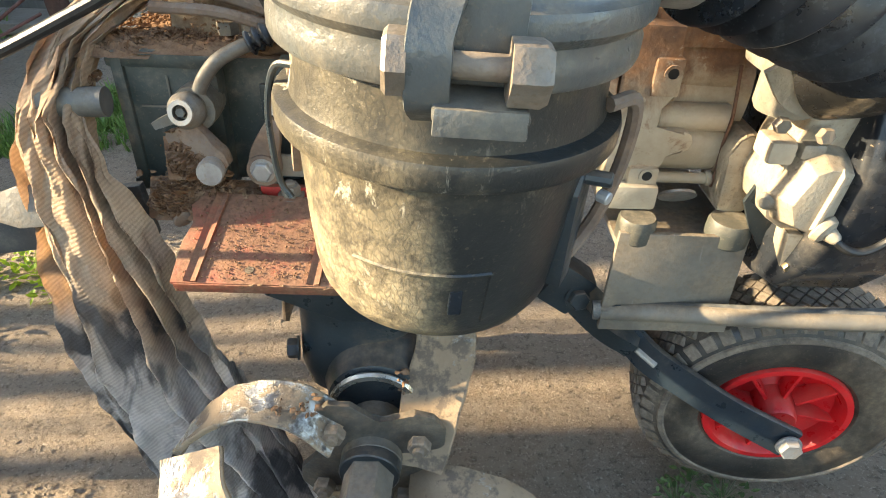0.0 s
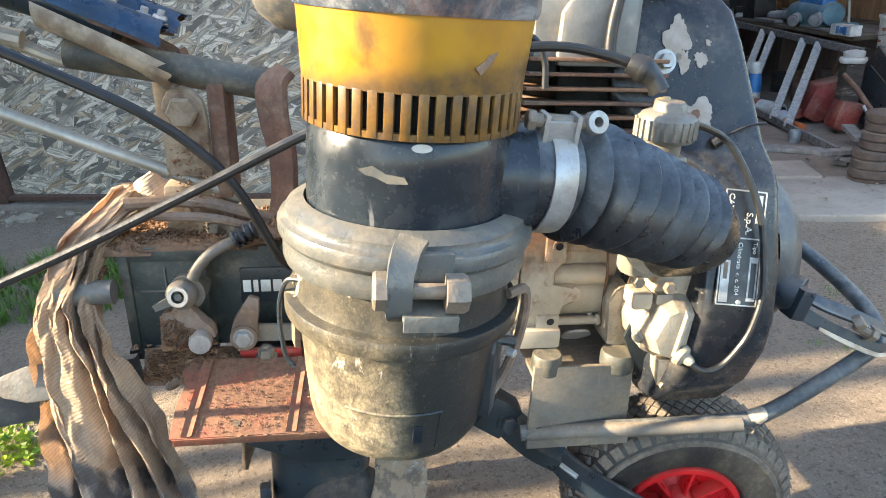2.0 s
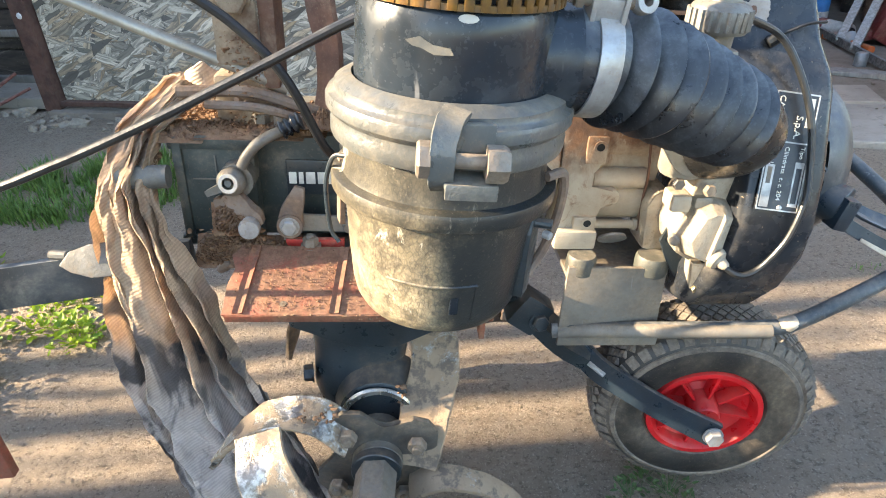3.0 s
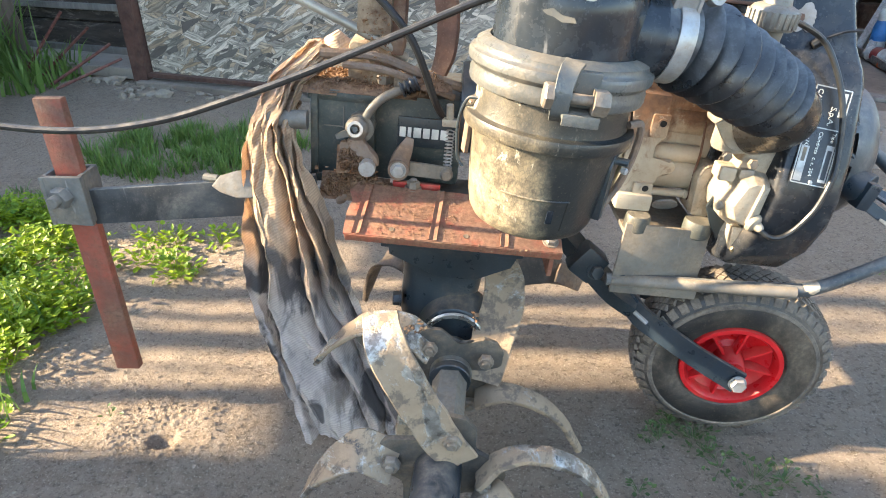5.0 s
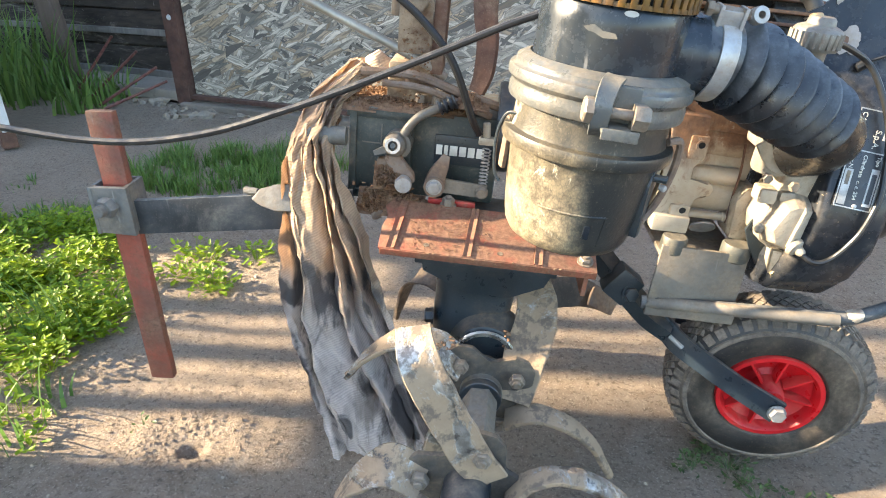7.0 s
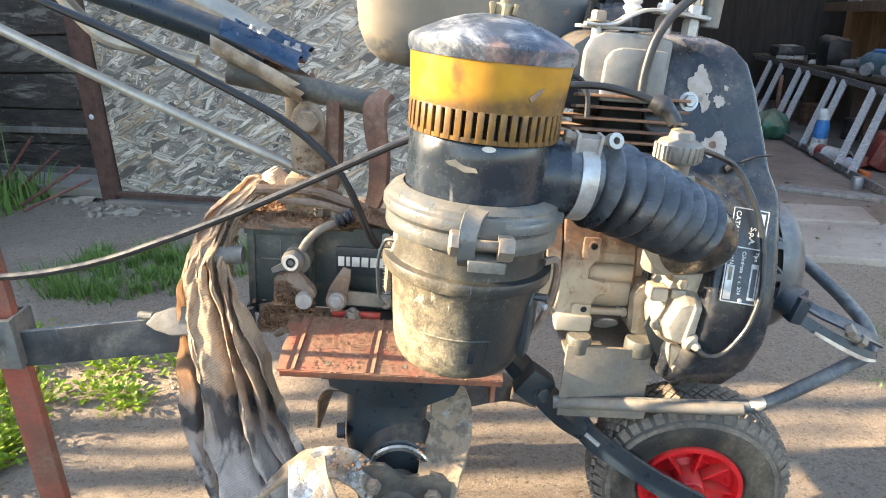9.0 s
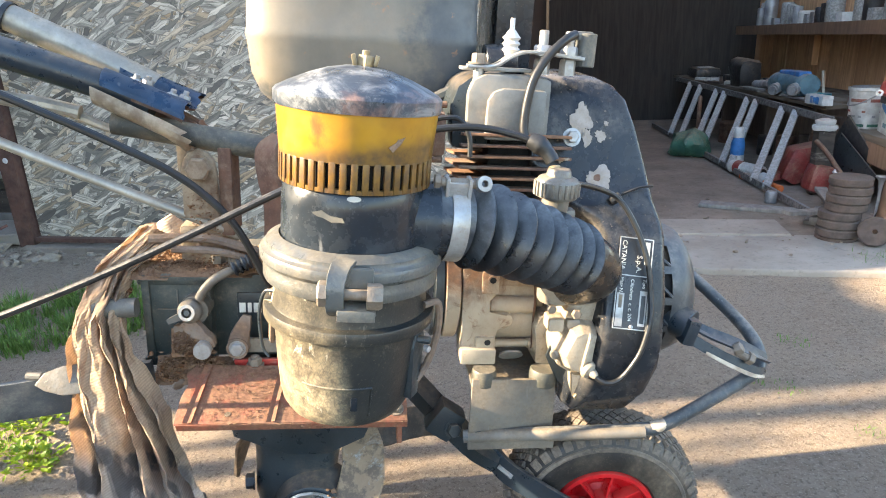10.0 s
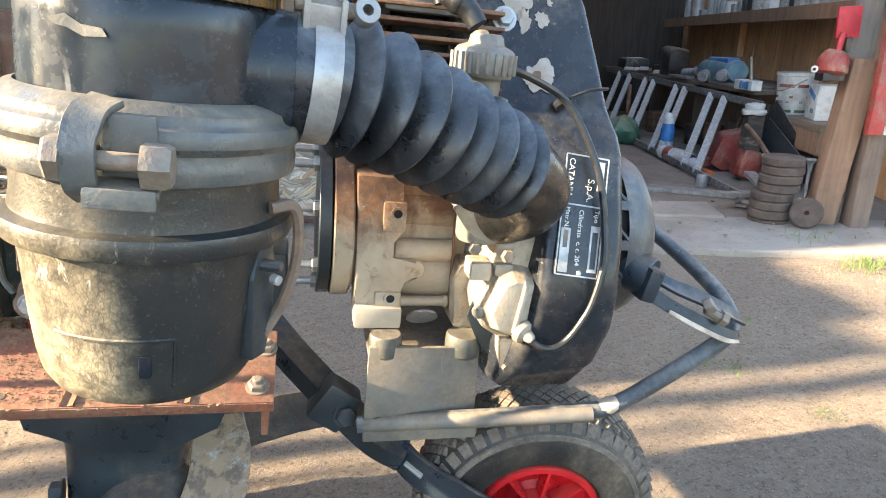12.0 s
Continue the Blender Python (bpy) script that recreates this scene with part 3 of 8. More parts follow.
def ribbon(pts, widths, across, thick, step=6, taper=True, crown=0.0):
    """A bent flat bar along a line; across gives the direction of its width at the two ends."""
    path = curve_points(pts, step)
    a0, a1 = Vector(across[0]), Vector(across[-1])
    bm = bmesh.new()
    rings = []
    n = len(path) - 1
    for i, p in enumerate(path):
        f = i / n
        d = (path[min(i + 1, n)] - path[max(i - 1, 0)]).normalized()
        w = a0.lerp(a1, f)
        w = (w - d * w.dot(d)).normalized()
        nrm = d.cross(w).normalized()
        k = f * (len(widths) - 1)
        j = min(int(k), len(widths) - 2)
        half = 0.5 * (widths[j] + (widths[j + 1] - widths[j]) * (k - j))
        t = thick * 0.5
        ring = []
        for u, v in ((-1, -0.5), (-0.94, -1), (0, -1), (0.94, -1), (1, -0.5), (1, 0.5), (0.94, 1), (0, 1), (-0.94, 1), (-1, 0.5)):
            bend = crown * (1 - u * u)
            ring.append(bm.verts.new(p + w * half * u + nrm * (t * v + bend)))
        rings.append(ring)
    m = len(rings[0])
    for a, b in zip(rings, rings[1:]):
        for k in range(m):
            bm.faces.new((a[k], a[(k + 1) % m], b[(k + 1) % m], b[k]))
    bm.faces.new(rings[0][::-1])
    bm.faces.new(rings[-1])
    return bm


def pieces(name, bm, mats, material, parent):
    """Alike small pieces as objects of their own on one mesh."""
    me = bpy.data.meshes.new(name)
    bm.to_mesh(me)
    bm.free()
    me.materials.append(material)
    off, up = Vector(), parent
    while up:
        off += up.location
        up = up.parent
    for m in mats:
        ob = new(name, me)
        ob.parent = parent
        ob.matrix_basis = Matrix.Translation(-off) @ m


def rough_up(bm, amount, scale, seed=0.0):
    for v in bm.verts:
        v.co += noise.noise_vector(v.co * scale + Vector((seed, seed * 2, 0))) * amount
    return bm


def crumbs(name, spots, parent=None, material=None, label=""):
    """Loose pieces of earth or stone as one heap: spots are (x, y, z, radius)."""
    verts, faces = [], []
    ico = bmesh.new()
    bmesh.ops.create_icosphere(ico, subdivisions=1, radius=1)
    ico.verts.ensure_lookup_table()
    base = [v.co.copy() for v in ico.verts]
    tri = [[v.index for v in f.verts] for f in ico.faces]
    ico.free()
    for s, (x, y, z, r) in enumerate(spots):
        o = len(verts)
        for co in base:
            k = r * (1 + 1.1 * noise.noise(co * 1.3 + Vector((s * 1.37, s * 0.61, 0))))
            verts.append((x + co.x * k * (1 + 0.35 * math.sin(s)), y + co.y * k, z + co.z * k * (0.65 + 0.25 * math.cos(s * 1.7))))
        faces += [[o + i for i in f] for f in tri]
    me = bpy.data.meshes.new(name)
    me.from_pydata(verts, [], faces)
    me.materials.append(material or SOIL)
    ob = new(name, me)
    if parent:
        ob.parent = parent
        off, up = Vector(), parent
        while up:
            off += up.location
            up = up.parent
        ob.location = -off
    return tagged(ob, label, kind="stuff")


def words(text, size, m, material, name, parent, label="", align="LEFT"):
    """Raised lettering on a surface, as a mesh."""
    cu = bpy.data.curves.new(name, "FONT")
    cu.body, cu.size, cu.extrude, cu.align_x = text, size, 0.0003, align
    tmp = bpy.data.objects.new("tmp", cu)
    scene.collection.objects.link(tmp)
    me = bpy.data.meshes.new_from_object(tmp.evaluated_get(bpy.context.evaluated_depsgraph_get()))
    bpy.data.objects.remove(tmp)
    bm = bmesh.new()
    bm.from_mesh(me)
    bpy.data.meshes.remove(me)
    bm.transform(m)
    return part(name, bm, material, parent, label, smooth=0)


# ---- the motor cultivator ----
TILLER = root("motor_cultivator", (0.1, 0.45, 0.0), "dusty two-wheel motor cultivator with engine, tines and red-rimmed wheel", "cultivator")
T = TILLER
CX, CY = 0.050, 0.315

# air filter
FILTER_AT, FILTER_HINGE = Vector((0.05, 0.315, 0.58)), Vector((0.065, 0.321, 0.610))
FILTER_M = Matrix.Translation(FILTER_HINGE) @ Matrix.Rotation(radians(2.0), 4, "Y") @ Matrix.Translation(-FILTER_HINGE) @ Matrix.Translation(FILTER_AT + Vector((0.0135, 0.0058, -0.0059))) @ Matrix.Scale(1.012, 4) @ Matrix.Translation(-FILTER_AT)  # it leans a little more than the machine
POST = FILTER_M
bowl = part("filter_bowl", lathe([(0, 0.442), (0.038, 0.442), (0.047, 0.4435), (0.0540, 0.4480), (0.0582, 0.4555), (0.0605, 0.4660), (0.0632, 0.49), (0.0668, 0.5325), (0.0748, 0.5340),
            (0.0758, 0.536), (0.0760, 0.5425), (0.0752, 0.5450), (0.0742, 0.5455), (0.0690, 0.5465), (0.0676, 0.555), (0.0672, 0.572), (0.064, 0.574), (0, 0.574)], (CX, CY, 0), seg=72), BOWL, T, "dusty black plastic oil-bath filter bowl, its sunlit side painted pale")
a = radians(-82)
part("moulded_rib", join(tube([(CX + 0.0631 * math.cos(radians(k)), CY + 0.0631 * math.sin(radians(k)), 0.489) for k in range(-125, -67, 5)], 0.0011, 6, 1),
     rod((CX + 0.0631 * math.cos(radians(-70)), CY + 0.0631 * math.sin(radians(-70)), 0.489), (CX + 0.0592 * math.cos(radians(-70)), CY + 0.0592 * math.sin(radians(-70)), 0.460), 0.0011, 6)), BOWL, bowl)
part("moulded_mark", box((CX + 0.0612 * math.cos(radians(-83)), CY + 0.0612 * math.sin(radians(-83)), 0.474), (0.006, 0.003, 0.013), 0.001, turn(0, 0, 7)), NECK, bowl)
band = part("clamp_band", lathe([(0.066, 0.570), (0.0735, 0.570), (0.0750, 0.5708), (0.0758, 0.573), (0.0758, 0.5795), (0.0748, 0.5820), (0.0748, 0.5850), (0.0772, 0.5872), (0.0786, 0.589), (0.0788, 0.5945), (0.0776, 0.5970), (0.0745, 0.5982), (0.0735, 0.5995), (0.0732, 0.6030), (0.0700, 0.6050), (0.0668, 0.607), (0.063, 0.608), (0.063, 0.570), (0.066, 0.570)],
            (CX, CY, 0), seg=72), BAND, T, "grey band clamp round the air filter")
part("clamp_ear", rough_up(ribbon([(0.0475, 0.2385, 0.6085), (0.0425, 0.2290, 0.6035), (0.0400, 0.2235, 0.5940), (0.0395, 0.2220, 0.5840), (0.0400, 0.2245, 0.5735), (0.0415, 0.2330, 0.5660)], [0.016, 0.015, 0.014, 0.014, 0.014, 0.013], [(1, 0.1, 0.1), (1, 0, 0)], 0.0034, 6), 0.0004, 120), BAND, band, "bent pressed ear of the band clamp")
part("clamp_tab", rough_up(box((0.0570, 0.2335, 0.5905), (0.0225, 0.0045, 0.0270), 0.0016, turn(6, 0, 3), 2), 0.0004, 120), BAND, band)
part("ear_lip", rough_up(join(box((0.0560, 0.2265, 0.5735), (0.0290, 0.0175, 0.0030), 0.0010, turn(10, 0, 2)), box((0.0560, 0.2185, 0.5705), (0.0280, 0.0030, 0.0085), 0.0010, turn(-6, 0, 2))), 0.0005, 140), BAND, band, "folded lower lip of the clamp")
part("clamp_bolt", join(hexhead((0.0335, 0.2275, 0.5845), (-1, 0, 0), 0.0102, 0.0070, 0.0), rod((0.0325, 0.2275, 0.5845), (0.072, 0.2275, 0.5845), 0.0042, 12)), BOLT, band, "dusty hexagon bolt")
part("clamp_nut", hexhead((0.0635, 0.2265, 0.5840), (1, 0, 0), 0.0104, 0.0120), BOLT, band)

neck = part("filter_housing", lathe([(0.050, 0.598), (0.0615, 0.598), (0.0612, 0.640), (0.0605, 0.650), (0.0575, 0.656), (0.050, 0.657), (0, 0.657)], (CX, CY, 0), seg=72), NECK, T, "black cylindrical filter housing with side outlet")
part("outlet", lathe([(0.036, -0.02), (0.036, 0.010), (0.0345, 0.014), (0.0345, 0.024), (0.030, 0.025)], (CX + 0.048, CY, 0.622), (1, 0.03, 0), 36), NECK, neck)
part("paint_scar", rough_up(prism([(-0.012, 0.002), (-0.004, 0.0045), (0.003, 0.001), (0.013, 0.0005), (0.015, -0.003), (0.004, -0.004), (-0.003, -0.001), (-0.008, -0.0005)], 0.0006,
     Matrix.Translation((0.030, CY - 0.0583, 0.636)) @ turn(0, 0, -19) @ front(0)), 0.0004, 90), BAND, neck)
# Pale strip painted in for the sun on the housing's left edge.
part("worn_or_lit_edge", lathe([(0.0619, 0.606), (0.0617, 0.640), (0.0610, 0.650), (0.0588, 0.655)], (CX, CY, 0), (0, 0, 1), 72, lambda i, k: not 36 <= k <= 41), BAND, neck, "pale strip painting the sunlit left edge of the housing")
part("paint_spot", prism(circle(0, 0, 0.0055, 12), 0.0006, Matrix.Translation((0.0505, CY - 0.0612, 0.6515)) @ front(0) @ Matrix.Diagonal((1, 0.42, 1, 1))), WHITEINK, neck)

ring = lathe([(0.060, 0.678), (0.0632, 0.678), (0.0662, 0.716), (0.062, 0.716), (0.060, 0.678)], (CX, CY, 0), seg=72)
SLATS = []
for k in range(46):
    ang = 2 * math.pi * (k + 0.5) / 46
    bar = box((0.0620, 0, 0.667), (0.0028, 0.0054, 0.024), 0.0008)
    bar.transform(Matrix.Translation((CX, CY, 0)) @ Matrix.Rotation(ang, 4, "Z"))
    SLATS.append(bar)
ring = join(ring, lathe([(0.058, 0.655), (0.0628, 0.655), (0.0628, 0.6585), (0.058, 0.6585)], (CX, CY, 0), seg=72))
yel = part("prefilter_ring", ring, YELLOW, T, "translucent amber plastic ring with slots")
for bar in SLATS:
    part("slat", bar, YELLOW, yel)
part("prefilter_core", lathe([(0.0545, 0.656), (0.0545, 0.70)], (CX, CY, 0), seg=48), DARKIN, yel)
part("scrape", rough_up(prism([(-0.010, -0.010), (-0.004, -0.006), (0.002, 0.002), (0.008, 0.008), (0.013, 0.011), (0.012, 0.006), (0.005, -0.002), (0.001, -0.008), (-0.006, -0.013)], 0.0006,
     Matrix.Translation((0.083, CY - 0.0556, 0.702)) @ turn(0, 0, 32) @ front(0)), 0.0008, 200), SOILED, yel)
lid = part("filter_lid", lathe([(0.060, 0.715), (0.0672, 0.715), (0.0685, 0.718), (0.0685, 0.7255), (0.0665, 0.728), (0.056, 0.7335), (0.042, 0.7395), (0.026, 0.745), (0.012, 0.7475), (0, 0.748)], (CX, CY, 0), seg=72), LIDM, T, "domed dark blue steel lid")
part("lid_nut", join(hexhead((CX + 0.004, CY, 0.747), (0.05, 0, 1), 0.0075, 0.009), box((CX + 0.013, CY - 0.002, 0.752), (0.0035, 0.009, 0.009), 0.001, turn(0, 14, 0)), box((CX - 0.005, CY - 0.002, 0.752), (0.0035, 0.009, 0.009), 0.001, turn(0, -12, 0))), BRASS, lid, "worn brass nut")
part("lid_stud", rod((CX + 0.004, CY, 0.75), (CX + 0.0045, CY, 0.760), 0.0032, 10), BRASS, lid)

# side latch with its wire bail
latch = part("bowl_latch", join(prism([(-0.010, -0.044), (0.006, -0.046), (0.013, -0.020), (0.013, 0.010), (0.008, 0.022), (-0.006, 0.024), (-0.012, 0.006)], 0.008, Matrix.Translation((0.1125, 0.290, 0.508)) @ turn(0, 0, 65) @ front(0), 0.001),
             rod((0.104, 0.290, 0.520), (0.122, 0.284, 0.521), 0.0035, 10)), LEG, T, "black sheet-metal bowl latch")
part("latch_wire", tube([(0.114, 0.288, 0.553), (0.127, 0.296, 0.552), (0.130, 0.302, 0.525), (0.124, 0.301, 0.495), (0.112, 0.297, 0.472), (0.106, 0.294, 0.465)], 0.0034, 8), SOILED, latch)
part("latch_rivet", rod((0.117, 0.284, 0.514), (0.121, 0.280, 0.514), 0.003, 10), ZINC, latch)
latch2 = part("bowl_latch", prism([(-0.006, -0.024), (0.006, -0.024), (0.008, 0.008), (0.004, 0.024), (-0.005, 0.024)], 0.004, Matrix.Translation((-0.0215, 0.318, 0.524)) @ turn(0, 0, -75) @ front(0), 0.001), SOILED, T, "dusty sheet-metal bowl latch")
part("latch_wire", tube([(-0.014, 0.30, 0.556), (-0.024, 0.306, 0.552), (-0.029, 0.310, 0.53), (-0.026, 0.308, 0.50), (-0.020, 0.306, 0.49)], 0.0016, 8), LEG, latch2)

POST = None


def filter_point(p, share=1.0):
    """Where a point at the filter comes to lie; share fades the shift out along the hose."""
    q = MT @ Vector(p)
    return MT.inverted() @ q.lerp(FILTER_M @ q, share)


# ribbed intake hose
HOSE = [(0.100, 0.315, 0.6225), (0.135, 0.317, 0.622), (0.165, 0.326, 0.616), (0.20, 0.342, 0.602), (0.235, 0.361, 0.586), (0.27, 0.380, 0.569), (0.298, 0.395, 0.555)]
HOSE = [filter_point(p, s) for p, s in zip(HOSE, (1, 1, 0.9, 0.7, 0.45, 0.2, 0))]


def hose_r(f):
    if f < 0.22:
        return 0.0335
    g = (f - 0.22) / 0.78
    saw = (g * 8.0) % 1.0
    tooth = saw / 0.55 if saw < 0.55 else (1 - saw) / 0.45
    tooth = 1 - (1 - tooth) ** 1.25
    return 0.0250 - 0.0008 * g + (0.0172 - 0.0014 * g) * tooth


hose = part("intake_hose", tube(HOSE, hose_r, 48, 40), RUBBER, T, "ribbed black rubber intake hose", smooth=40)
part("hose_elbow", tube([(0.295, 0.394, 0.557), (0.312, 0.404, 0.548), (0.325, 0.418, 0.535), (0.325, 0.438, 0.520), (0.315, 0.460, 0.508)], lambda f: 0.0325 - 0.002 * f, 28, 8), ELBOW, hose, "smooth black rubber elbow")
POST = FILTER_M
clip = part("hose_clip", join(lathe([(0.0338, -0.0075), (0.0354, -0.0075), (0.0357, -0.006), (0.0357, 0.006), (0.0354, 0.0075), (0.0338, 0.0075), (0.0338, -0.0075)], (0.135, 0.3175, 0.6215), (1, 0.13, -0.06), 48)), ZINC, hose, "grey steel hose clip")
part("clip_screw", join(rod((0.120, 0.299, 0.6605), (0.152, 0.301, 0.6595), 0.0042, 12), hexhead((0.1205, 0.299, 0.6605), (-1, 0, 0), 0.0062, 0.005)), BOLT, hose)
for x0 in (0.1265, 0.1455):
    part("clip_ear", box((x0, 0.3005, 0.6560), (0.0035, 0.013, 0.018), 0.0012, turn(8, 0, 6)), ZINC, clip)
part("clip_bridge", box((0.136, 0.2965, 0.6545), (0.020, 0.0025, 0.013), 0.0008, turn(14, 0, 5)), ZINC, clip)
part("clip_eye", lathe([(0.0030, -0.005), (0.0066, -0.005), (0.0070, -0.004), (0.0070, 0.004), (0.0066, 0.005), (0.0030, 0.005), (0.0030, -0.005)], (0.1575, 0.300, 0.6600), (0.15, -1, 0.3), 20), ZINC, clip)
POST = None

# gearbox
BOX_SHIFT, CASE_SHIFT = Vector((0.001, 0.003, -0.006)), Vector((-0.002, 0.020, -0.003))
POST = Matrix.Translation(BOX_SHIFT)
gear = box((-0.160, 0.615, 0.424), (0.082, 0.15, 0.124), 0.006)
gb = part("gearbox", gear, GREEN, T, "dark green cast gearbox caked with earth")
part("gear_cover", box((-0.066, 0.632, 0.424), (0.120, 0.15, 0.118), 0.006), GREEN, gb)
part("cast_flange", box((-0.162, 0.612, 0.478), (0.086, 0.15, 0.012), 0.003), GREEN, gb)
part("cast_flange", box((-0.162, 0.612, 0.368), (0.086, 0.15, 0.012), 0.003), GREEN, gb)
part("end_cover", box((-0.196, 0.612, 0.424), (0.010, 0.152, 0.122), 0.003), GREEN, gb)
part("shaft_stub", lathe([(0, 0), (0.0125, 0), (0.0135, 0.001), (0.0135, 0.010), (0.0118, 0.012), (0.0118, 0.050), (0, 0.050)], (-0.250, 0.514, 0.450), (1, 0.05, 0.03), 20), SOCKET, gb)
part("edge_mark", join(box((-0.159, 0.5385, 0.452), (0.0018, 0.001, 0.028), 0.0003), box((-0.171, 0.5385, 0.440), (0.026, 0.001, 0.0016), 0.0003)), SHEET, gb)
part("edge_mark", join(box((-0.160, 0.5385, 0.398), (0.0018, 0.001, 0.028), 0.0003), box((-0.166, 0.5385, 0.376), (0.024, 0.001, 0.004), 0.0003)), SHEET, gb)
plate = part("name_panel", box((-0.052, 0.556, 0.436), (0.078, 0.004, 0.040), 0.002), LEG, gb, "black panel with pale lettering bars")
for k, w in enumerate((0.008, 0.005, 0.010, 0.009, 0.009, 0.010)):
    part("lettering_bar", box((-0.088 + sum((0.008, 0.005, 0.010, 0.009, 0.009, 0.010)[:k]) + 0.0025 * k + w / 2, 0.5535, 0.436), (w, 0.001, 0.0135), 0.0006), WHITEINK, plate)
# bell housing towards the engine
POST = Matrix.Translation(CASE_SHIFT)
part("bell_housing", join(lathe([(0, 0), (0.058, 0), (0.060, 0.004), (0.060, 0.10), (0.066, 0.115), (0, 0.115)], (-0.01, 0.575, 0.462), (1, 0, 0), 40), box((0.08, 0.575, 0.40), (0.11, 0.06, 0.06), 0.006)), LEG, T)
fl = part("coupling_disc", lathe([(0, 0), (0.079, 0), (0.080, 0.001), (0.080, 0.011), (0.079, 0.012), (0, 0.012)], (0.163, 0.567, 0.467), (1, 0, 0), 56), LEG, T, "black coupling disc")
for ang in (200, 240, 290, 330, 20):
    ca, sa = math.cos(radians(ang)), math.sin(radians(ang))
    part("stud", join(rod((0.140, 0.567 + 0.068 * sa, 0.467 + 0.068 * ca), (0.166, 0.567 + 0.068 * sa, 0.467 + 0.068 * ca), 0.004, 10), hexhead((0.1635, 0.567 + 0.068 * sa, 0.467 + 0.068 * ca), (-1, 0, 0), 0.0075, 0.006)), ZINC, fl)
part("engine_flange", lathe([(0, 0), (0.080, 0), (0.0815, 0.0015), (0.0815, 0.017), (0.079, 0.019), (0, 0.019)], (0.1765, 0.567, 0.467), (1, 0, 0), 64), ALU, T, "rust-stained aluminium flange")

# levers and fittings on the gearbox
POST = Matrix.Translation(BOX_SHIFT)
fit_ = part("grease_fitting", join(lathe([(0, 0), (0.0135, 0), (0.0145, 0.002), (0.0145, 0.009), (0.0125, 0.012), (0.0090, 0.016), (0.0062, 0.017), (0.0058, 0.012), (0, 0.011)], (-0.138, 0.520, 0.446), (-0.08, -1, 0.25), 20),
            lathe([(0, 0), (0.018, 0), (0.018, 0.03), (0, 0.03)], (-0.136, 0.55, 0.444), (0, -1, 0.05), 16)), DULLALU, T, "dirty aluminium banjo fitting")
part("fitting_hex", hexhead((-0.139, 0.5055, 0.4495), (-0.08, -1, 0.25), 0.0042, 0.003), LEG, fit_)
part("fitting_ring", lathe([(0.0062, 0), (0.0098, 0), (0.0102, 0.001), (0.0098, 0.0025), (0.0062, 0.0025), (0.0062, 0)], (-0.139, 0.5045, 0.4497), (-0.08, -1, 0.25), 24), ZINC, fit_)
part("fitting_wing", ribbon([(-0.144, 0.512, 0.444), (-0.156, 0.508, 0.440), (-0.163, 0.506, 0.437)], [0.010, 0.008, 0.006], [(0, 0.2, 1)], 0.005), DULLALU, fit_)
part("bent_pipe", tube([(-0.128, 0.520, 0.462), (-0.121, 0.519, 0.474), (-0.110, 0.520, 0.486), (-0.097, 0.526, 0.493), (-0.085, 0.532, 0.497)], 0.0056, 14), DULLALU, fit_, "bright bent steel pipe")
part("rubber_collar", tube([(-0.088, 0.531, 0.496), (-0.078, 0.533, 0.501), (-0.068, 0.535, 0.506)], lambda f: 0.0085 + 0.0014 * math.sin(f * 22), 16, 10), RUBBER, fit_)
lev = part("selector_lever", rough_up(join(ribbon([(-0.142, 0.516, 0.436), (-0.132, 0.513, 0.420), (-0.122, 0.511, 0.408), (-0.116, 0.510, 0.400)], [0.018, 0.022, 0.024, 0.018], [(1, 0, 0.5)], 0.012),
           box((-0.152, 0.520, 0.418), (0.014, 0.014, 0.022), 0.004)), 0.0025, 70), SOILED, T, "earth-caked selector lever")
part("lever_bolt", lathe([(0, 0), (0.0105, 0), (0.0108, 0.001), (0.0108, 0.018), (0.0098, 0.020), (0, 0.020)], (-0.124, 0.513, 0.402), (0.1, -1, 0.05), 18), ZINC, lev)
lev2 = part("clutch_arm", join(ribbon([(-0.084, 0.520, 0.398), (-0.082, 0.518, 0.412), (-0.076, 0.517, 0.428), (-0.072, 0.520, 0.440)], [0.028, 0.024, 0.018, 0.010], [(1, 0, 0)], 0.010),
            lathe([(0, 0), (0.0135, 0), (0.0135, 0.016), (0, 0.016)], (-0.084, 0.526, 0.398), (0, -1, 0.05), 18)), SOILED, T, "caked steel clutch arm")
part("arm_bolt", hexhead((-0.084, 0.510, 0.399), (0, -1, 0.05), 0.0085, 0.006, 0.0105), ZINC, lev2)
lk = part("link_bar", ribbon([(-0.078, 0.524, 0.398), (-0.05, 0.526, 0.396), (-0.016, 0.528, 0.394)], [0.020, 0.019, 0.018], [(0, 0, 1)], 0.005), SHEET, T, "flat steel link bar")
part("link_bolt", lathe([(0, 0), (0.0085, 0), (0.0085, 0.004), (0.006, 0.008), (0, 0.008)], (-0.022, 0.525, 0.394), (0, -1, 0), 16), BOLT, lk)
part("return_spring", tube([(-0.022 + 0.0052 * math.cos(k * 1.05), 0.531 + 0.0052 * math.sin(k * 1.05), 0.402 + 0.00078 * k) for k in range(64)], 0.0010, 6, 1), ZINC, lk, "small coil return spring")
part("cable_end", join(box((-0.024, 0.530, 0.462), (0.020, 0.012, 0.010), 0.002), rod((-0.024, 0.530, 0.462), (-0.026, 0.530, 0.485), 0.005, 10)), ALUCLEAN, T)
part("foot_lug", rough_up(join(box((-0.152, 0.520, 0.366), (0.030, 0.020, 0.016), 0.004), rod((-0.160, 0.515, 0.362), (-0.152, 0.497, 0.358), 0.008, 12)), 0.003, 60), SOILED, T)

